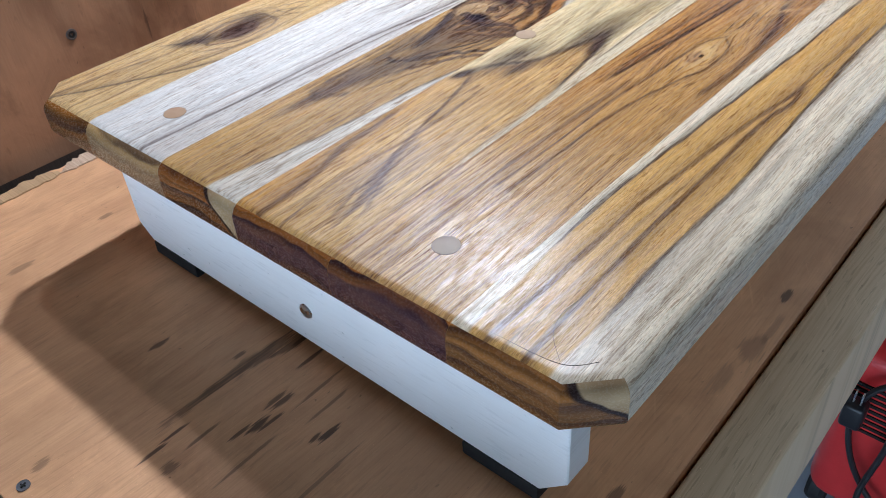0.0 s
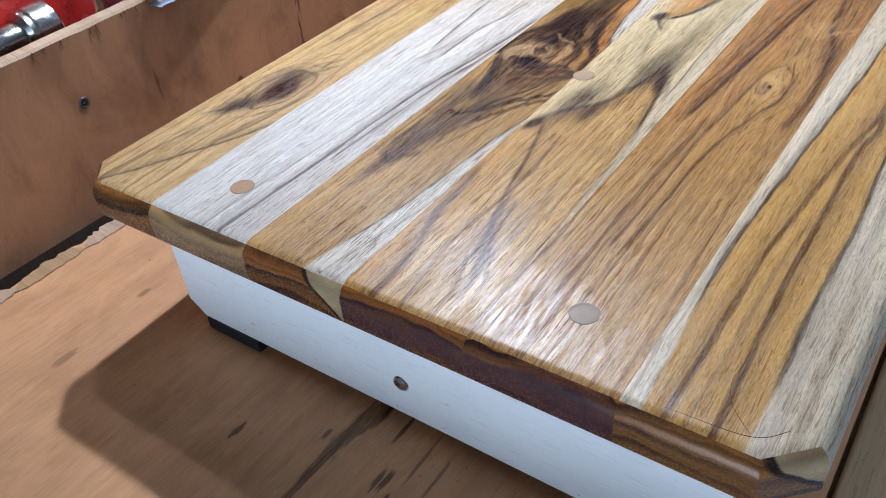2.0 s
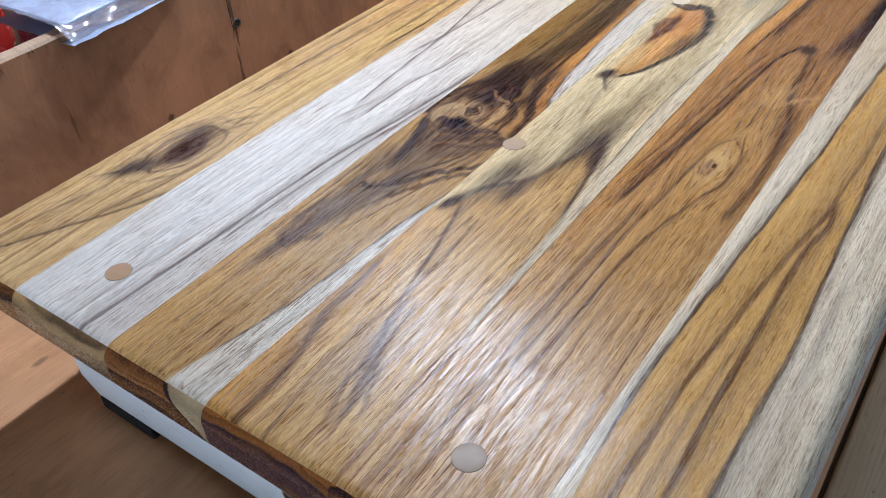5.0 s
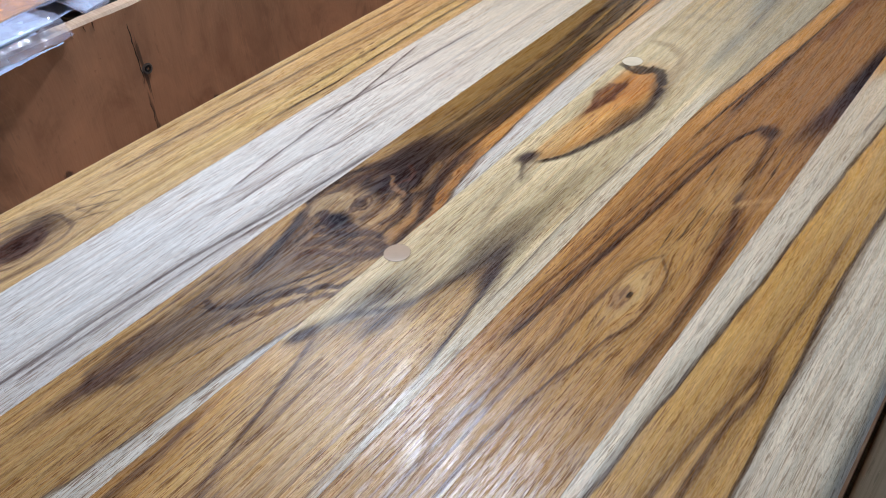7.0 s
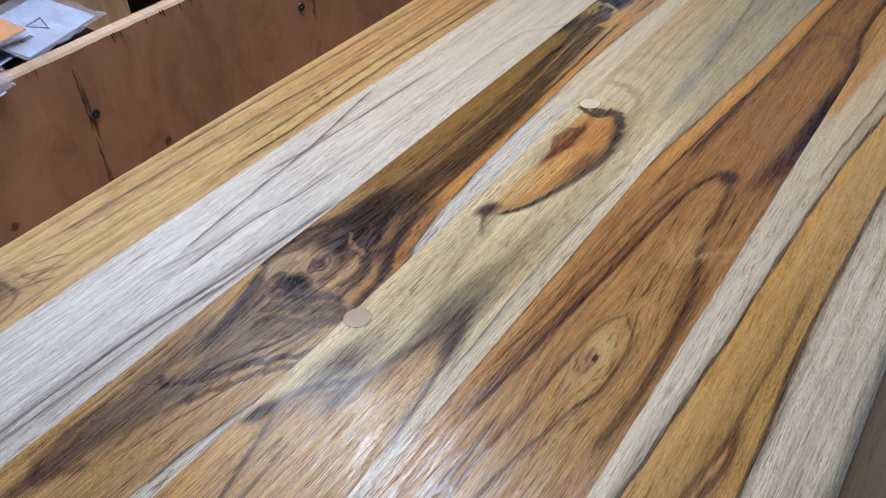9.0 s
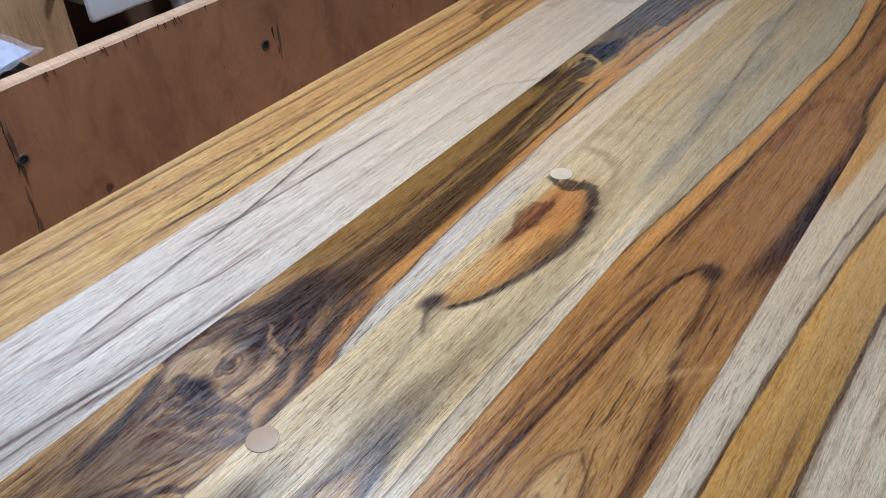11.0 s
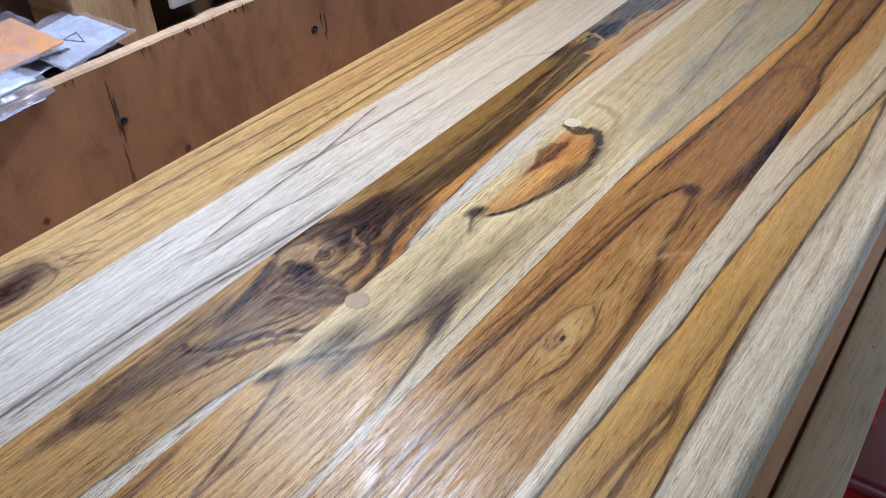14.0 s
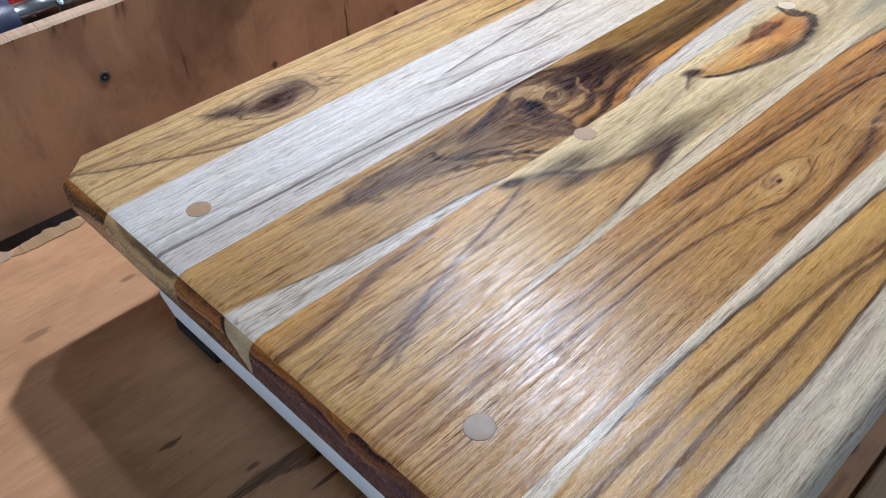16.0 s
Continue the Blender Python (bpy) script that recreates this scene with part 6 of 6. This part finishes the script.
pliers = thing("blue_tool", pose(-0.375, 0.972, LEDGE), "blue-capped tool with a chrome shank", "hand tool")
part("shank", tube([(0.01, -0.060, 0.075), (0.012, -0.030, 0.042), (0.010, -0.012, 0.004)], 0.0045, 12), chrome, pliers, "chrome shank")
part("buckle", tube([(0.0, 0.018, 0.068), (0.004, 0.010, 0.045), (0.004, 0.026, 0.038), (0.002, 0.036, 0.050), (0, 0.034, 0.068)], 0.0030, 10), chrome, pliers)
part("blue_cap", lathe([(0, 0.063), (0.030, 0.064), (0.036, 0.072), (0.036, 0.140), (0.028, 0.152), (0, 0.154)], 32), plain("blue_plastic", (0.012, 0.06, 0.42), 0.3), pliers, "glossy blue cap")
part("base", lathe([(0, 0.0), (0.022, 0.0), (0.022, 0.063), (0, 0.064)], 24), black_plastic, pliers)

case = thing("tall_black_case", pose(-0.400, 1.215, 0), "tall narrow black case standing against the wall", "case")
part("body", box(-0.042, 0.040, -0.046, 0.046, 0.0, 1.30, 0.008, 3), black_plastic, case)
part("lid_seam", box(0.0395, 0.0405, -0.040, 0.040, 0.90, 0.904), hole_dark, case)

# ---- far end of the garage ----
alu = plain("brushed_aluminium", (0.50, 0.52, 0.55), 0.4, 0.7, vary=0.1)
drawer_black = plain("black_powder_coat", (0.016, 0.018, 0.022), 0.5, vary=0.2)


def tool_chest():
    t = thing("tool_chest", pose(0.150, 2.80, 0), "black steel tool chest with silver frame and drawers", "tool chest")
    part("carcass", box(0.030, 0.64, 0.012, 0.46, 0.10, 0.95), drawer_black, t)
    for x in (0.0, 0.64):
        part("frame_post", box(x, x + 0.032, 0.0, 0.47, 0.06, 0.97, 0.004), alu, t, "silver frame post")
    for z0, z1 in ((0.085, 0.118), (0.95, 0.98)):
        part("frame_rail", box(0.032, 0.64, -0.002, 0.47, z0, z1, 0.003), alu, t, "silver frame rail")
    for z0, z1 in ((0.122, 0.432), (0.438, 0.562), (0.590, 0.760), (0.766, 0.945)):
        d = part("drawer", box(0.036, 0.636, 0.0, 0.012, z0, z1, 0.003), drawer_black, t)
        part("drawer_pull", box(0.036, 0.636, -0.014, 0.0, z1 - 0.012, z1 - 0.002, 0.003), alu if z0 == 0.438 else drawer_black, d)
    part("pull_strip", box(0.034, 0.638, -0.012, 0.011, 0.566, 0.586, 0.003), alu, t, "long silver pull strip")
    for k in range(5):
        part("badge_bar", box(0.085 + 0.026 * k, 0.105 + 0.026 * k, -0.002, 0.0005, 0.515 - 0.008 * (k % 2), 0.523), alu, t)
    part("round_sticker", lathe([(0, 0.001), (0.038, 0.001), (0.038, 0)], 32), outlet_white, t, "round white sticker", pose(0.275, 0.0, 0.49, 90, 0, 0))
    part("frame_bolt", lathe([(0, 0.004), (0.006, 0.003), (0.008, 0)], 16), steel, t, "", pose(0.20, -0.002, 0.10, 90, 0, 0))
    for x, y in ((0.05, 0.06), (0.60, 0.06), (0.05, 0.40), (0.60, 0.40)):
        part("caster", lathe([(0, -0.012), (0.034, -0.012), (0.038, -0.006), (0.038, 0.006), (0.034, 0.012), (0, 0.012)], 24), rubber, t, "", pose(x, y, 0.038, 0, 90, 0))
        part("caster_fork", box(x - 0.018, x + 0.018, y - 0.018, y + 0.018, 0.04, 0.088, 0.004), black_steel, t)


tool_chest()
stand = thing("machine_stand", pose(-0.20, 2.42, 0), "dark blue-black machine column with a white label", "machine")
part("column", box(-0.075, 0.060, -0.05, 0.09, 0.03, 1.35, 0.010, 3), drawer_black, stand)
part("foot_plate", box(-0.16, 0.15, -0.14, 0.18, 0.0, 0.03, 0.005), black_steel, stand)
part("spec_label", box(0.005, 0.030, -0.0515, -0.050, 0.40, 0.56), outlet_white, stand, "white label")
for k in range(6):
    part("label_bar", box(0.009, 0.026, -0.0520, -0.0515, 0.415 + 0.022 * k, 0.424 + 0.022 * k), ink, stand)
part("side_rod", tube([(0.115, 0.0, 0.03), (0.115, 0.0, 0.7), (0.115, 0.0, 1.35)], 0.016, 14), black_steel, stand, "black upright rod")
osb = wood("oriented_strand_board", (0.10, 0.055, 0.026), (0.04, 0.02, 0.010), "x", 0.8, 0.75, seed=51.0)
crate = thing("wooden_crate", pose(-0.05, 3.25, 0), "brown strand-board crate with pine battens", "crate")
part("panel", box(-0.22, 0.17, 0.012, 0.40, 0.10, 0.80), osb, crate)
for z0, z1 in ((0.10, 0.16), (0.74, 0.80)):
    part("batten", box(-0.23, 0.18, -0.006, 0.012, z0, z1, 0.002), pine_stud, crate)
for x0 in (-0.23, 0.13):
    part("batten", box(x0, x0 + 0.05, -0.008, 0.012, 0.0, 0.80, 0.002), pine_stud, crate)
part("base", box(-0.22, 0.17, 0.012, 0.40, 0.0, 0.10), plain("pallet_shadow_wood", (0.10, 0.065, 0.04), 0.8), crate)

# ---- floor beside the bench ----
card_board = wood("corrugated_cardboard", (0.40, 0.25, 0.15), (0.31, 0.185, 0.105), "x", 0.16, 0.85, seed=61.0)


def carton():
    t = thing("cardboard_box", pose(0.272, 2.215, 0, 0, 0, 16), "open brown cardboard box with raised flaps and a label", "box")
    w, d, h, k = 0.145, 0.14, 0.175, 0.004
    part("side", box(-w, w, -d, -d + k, 0, h), card_board, t)
    part("side", box(-w, w, d - k, d, 0, h), card_board, t)
    part("side", box(-w, -w + k, -d + k, d - k, 0, h), card_board, t)
    part("side", box(w - k, w, -d + k, d - k, 0, h), card_board, t)
    part("bottom", box(-w + k, w - k, -d + k, d - k, 0, k), card_board, t)
    part("flap", box(-w, w, 0, 0.075, 0, k), card_board, t, "", pose(0, d, h, 80, 0, 0))
    part("flap", box(0, 0.13, -d, d, 0, k), card_board, t, "", pose(w, 0, h, 0, -38, 0))
    part("flap", box(-w + k, w - k, k, 0.07, -k, 0), card_board, t, "", pose(0, -d, h, -72, 0, 0))
    part("flap", box(-0.13, 0, -d, d, 0, k), card_board, t, "", pose(-w, 0, h, 0, 60, 0))
    lab = part("shipping_label", box(0.005, 0.075, -d - 0.0012, -d, 0.128, 0.173), outlet_white, t, "white printed label")
    for i in range(4):
        part("label_bar", box(0.010, 0.070 - 0.014 * (i % 2), -d - 0.0018, -d - 0.0012, 0.134 + 0.009 * i, 0.138 + 0.009 * i), ink, lab)
    part("print_bar", box(0.0, 0.115, -d - 0.0008, -d, 0.100, 0.116), plain("brown_print", (0.12, 0.06, 0.035), 0.8), t)
    part("tape", box(0.077, 0.125, -d - 0.001, -d, 0.140, 0.172), plain("dark_green_tape", (0.015, 0.05, 0.045), 0.3), t, "dark green tape")


carton()
blue_bottle = thing("blue_bottle", pose(0.245, 2.20, 0.004), "blue plastic bottle standing in the cardboard box", "bottle")
part("body", lathe([(0, 0), (0.035, 0), (0.037, 0.01), (0.037, 0.15), (0.020, 0.185), (0.014, 0.19), (0.014, 0.215), (0, 0.215)], 28), plain("blue_bottle_plastic", (0.01, 0.05, 0.50), 0.3), blue_bottle)


def rounded(x0, x1, y0, y1, radius, steps=7):
    out = []
    for cx, cy, a0 in ((x1 - radius, y1 - radius, 0), (x0 + radius, y1 - radius, 90), (x0 + radius, y0 + radius, 180), (x1 - radius, y0 + radius, 270)):
        for k in range(steps):
            a = radians(a0 + 90 * k / (steps - 1))
            out.append((cx + radius * math.cos(a), cy + radius * math.sin(a)))
    return out


def grill():
    t = thing("portable_grill", pose(0.315, 1.715, 0, 0, 0, 6) @ Matrix.Scale(0.90, 4), "black enamelled portable grill with chrome bolts and red latch", "grill")
    enamel = plain("black_enamel", (0.010, 0.011, 0.013), 0.16, vary=0.1, coat=0.5)
    bm = prism(rounded(-0.26, 0.19, -0.20, 0.20, 0.07), 0.03, 0.105)
    bmesh.ops.bevel(bm, geom=[e for e in bm.edges if all(v.co.z < 0.04 for v in e.verts)], offset=0.02, segments=3, affect="EDGES")
    part("base_pan", bm, enamel, t)
    bm = prism(rounded(-0.275, 0.205, -0.215, 0.215, 0.08), 0.108, 0.122)
    bmesh.ops.bevel(bm, geom=[e for e in bm.edges if abs(e.verts[0].co.z - e.verts[1].co.z) < 1e-5], offset=0.005, segments=2, affect="EDGES")
    part("rim", bm, enamel, t, "glossy black rim")
    bm = prism(rounded(-0.25, 0.145, -0.165, 0.015, 0.05), 0.122, 0.165)
    bmesh.ops.bevel(bm, geom=[e for e in bm.edges if all(v.co.z > 0.16 for v in e.verts)], offset=0.025, segments=4, affect="EDGES")
    lid = part("lid", bm, enamel, t, "domed black lid")
    plate = part("name_plate", box(0.050, 0.110, -0.130, -0.020, 0.165, 0.1665, 0.0005), plain("silver_plate", (0.45, 0.46, 0.48), 0.3, 0.6), lid, "silver and red plate")
    part("plate_field", box(0.054, 0.106, -0.126, -0.024, 0.1665, 0.1672), drawer_black, plate)
    part("plate_stripe", box(0.090, 0.102, -0.126, -0.024, 0.1672, 0.1678), red_plastic, plate)
    part("carry_handle", tube([(0.13, -0.16, 0.122), (0.155, -0.14, 0.150), (0.165, -0.08, 0.165), (0.165, 0.08, 0.165), (0.150, 0.15, 0.152), (0.12, 0.18, 0.122)], 0.012, 12), black_plastic, t, "black carry handle")
    for x, y in ((-0.02, -0.185), (0.05, -0.185), (0.155, -0.185)):
        part("bolt", lathe([(0, 0.010), (0.006, 0.009), (0.010, 0.004), (0.010, 0)], 18), chrome, t, "chrome bolt", pose(x, y, 0.122))
    part("wire_clip", tube([(-0.005, -0.20, 0.124), (0.015, -0.212, 0.128), (0.04, -0.20, 0.124)], 0.0028, 8), chrome, t)
    part("latch_plate", box(0.070, 0.145, -0.226, -0.200, 0.070, 0.100, 0.006), chrome, t, "chrome latch")
    part("latch_pull", tube([(0.068, -0.226, 0.088), (0.080, -0.236, 0.062), (0.108, -0.240, 0.054), (0.136, -0.236, 0.062), (0.148, -0.226, 0.088)], 0.008, 10), red_plastic, t, "red latch pull")
    for x, y in ((-0.2, -0.14), (0.13, -0.14), (-0.2, 0.14), (0.13, 0.14)):
        part("foot", lathe([(0, 0), (0.02, 0), (0.016, 0.034), (0, 0.034)], 16), rubber, t, "", pose(x, y, 0))


grill()
red_carton = thing("red_box", pose(0.315, 1.765, 0.110, 0, 0, 6), "flat bright red box lying on the grill", "box")
part("body", box(-0.15, 0.088, -0.010, 0.10, 0.0, 0.044, 0.004), red_plastic, red_carton)


def red_machine():
    t = thing("red_compressor", pose(0.42, 1.02, 0), "red shop machine with vent slots and coiled black power cable", "machine")
    bm = box(-0.19, 0.30, -0.24, 0.03, 0.055, 0.40, 0.035, 4)
    part("housing", bm, red_plastic, t, "bright red housing")
    part("side_panel", box(-0.02, 0.27, -0.246, -0.238, 0.09, 0.38, 0.004), plain("deep_red_panel", (0.40, 0.02, 0.02), 0.4), t)
    part("top_cover", box(-0.15, 0.26, -0.20, 0.0, 0.398, 0.425, 0.010, 3), plain("maroon_plastic", (0.13, 0.012, 0.014), 0.4), t, "dark maroon top cover")
    for k in range(9):
        part("vent_slot", box(-0.165, -0.06, -0.2425, -0.238, 0.245 + 0.011 * k, 0.250 + 0.011 * k), hole_dark, t)
    for k in range(4):
        part("vent_slot", box(0.10, 0.20, -0.248, -0.244, 0.15 + 0.012 * k, 0.156 + 0.012 * k), hole_dark, t)
    for x, y in ((-0.17, -0.18), (0.26, -0.18), (-0.17, 0.0), (0.26, 0.0)):
        part("wheel", lathe([(0, -0.015), (0.045, -0.015), (0.050, -0.008), (0.050, 0.008), (0.045, 0.015), (0, 0.015)], 24), rubber, t, "black wheel", pose(x, y, 0.050, 0, 90, 0))
    pts = [(0.02, -0.20, 0.428), (-0.07, -0.25, 0.40), (-0.135, -0.268, 0.36), (-0.150, -0.268, 0.27), (-0.11, -0.268, 0.17), (-0.02, -0.275, 0.105), (0.10, -0.268, 0.10)]
    part("cable", tube(pts, 0.0046, 10), black_plastic, t, "black power cable")
    pts = [(0.07, -0.20, 0.428), (-0.02, -0.255, 0.405), (-0.085, -0.272, 0.36), (-0.098, -0.272, 0.25), (-0.105, -0.282, 0.14), (-0.06, -0.282, 0.09), (0.0, -0.275, 0.07)]
    part("cable", tube(pts, 0.0046, 10), black_plastic, t, "black power cable")
    part("plug", box(-0.165, -0.135, -0.292, -0.262, 0.290, 0.335, 0.006, 3), black_plastic, t, "black plug with steel pins")
    for dx in (-0.155, -0.145):
        part("plug_pin", box(dx - 0.001, dx + 0.001, -0.282, -0.276, 0.335, 0.355), steel, t)
    coil = [(-0.13 + 0.028 * math.cos(k * 0.9), -0.10 + 0.012 * math.sin(k * 0.9) + 0.006 * k, 0.432 + 0.022 * math.sin(k * 0.9)) for k in range(24)]
    part("coiled_hose", tube(coil, 0.0055, 8, smooth_steps=4), red_plastic, t, "red coiled air hose")
    part("hose_fitting", tube([coil[-1], (-0.07, 0.075, 0.40), (-0.055, 0.085, 0.33)], 0.008, 10), steel, t, "steel hose fitting")


red_machine()

# ---- bench lamp ----
lamp_white = plain("lamp_housing", (0.7, 0.7, 0.7), 0.5)
lamp = thing("bench_lamp", pose(-0.162, 0.371, 1.694), "white two-headed bench lamp on a wall arm", "lamp")
for dy in (-0.074, 0.074):
    part("lamp_head", lathe([(0, 0.045), (0.018, 0.043), (0.034, 0.02), (0.036, 0.0), (0.033, 0.0), (0.016, 0.034), (0, 0.036)], 28), lamp_white, lamp, "", pose(0, dy, 0))
part("cross_bar", tube([(0, -0.074, 0.045), (0, 0, 0.06), (0, 0.074, 0.045)], 0.006, 10), lamp_white, lamp)
part("wall_arm", tube([(0, 0, 0.06), (-0.12, 0, 0.10), (-0.285, 0, 0.02)], 0.008, 10), lamp_white, lamp)

# ---- small marks on the riser ----
hairline = plain("open_hairline_crack", (0.03, 0.018, 0.012), 0.8, bump=0.0)
part("hairline_crack", tube([(0.206, 0.0005, HIGH - 0.0002), (0.230, 0.0008, HIGH - 0.0001), (0.257, 0.0030, HIGH), (0.268, 0.0125, HIGH)], 0.00015, 6), hairline, riser, "dark hairline crack")
hair = thing("stray_hair", pose(0.232, 0.02, TOP + 0.0003), "thin dark stray fibre lying on the wood", "fibre")
part("strand", tube([(0.011, 0.016, 0), (0.010, 0.006, 0.0002), (0.014, -0.006, 0.0003), (0.024, -0.016, 0.0001)], 0.00009, 5), hairline, hair)
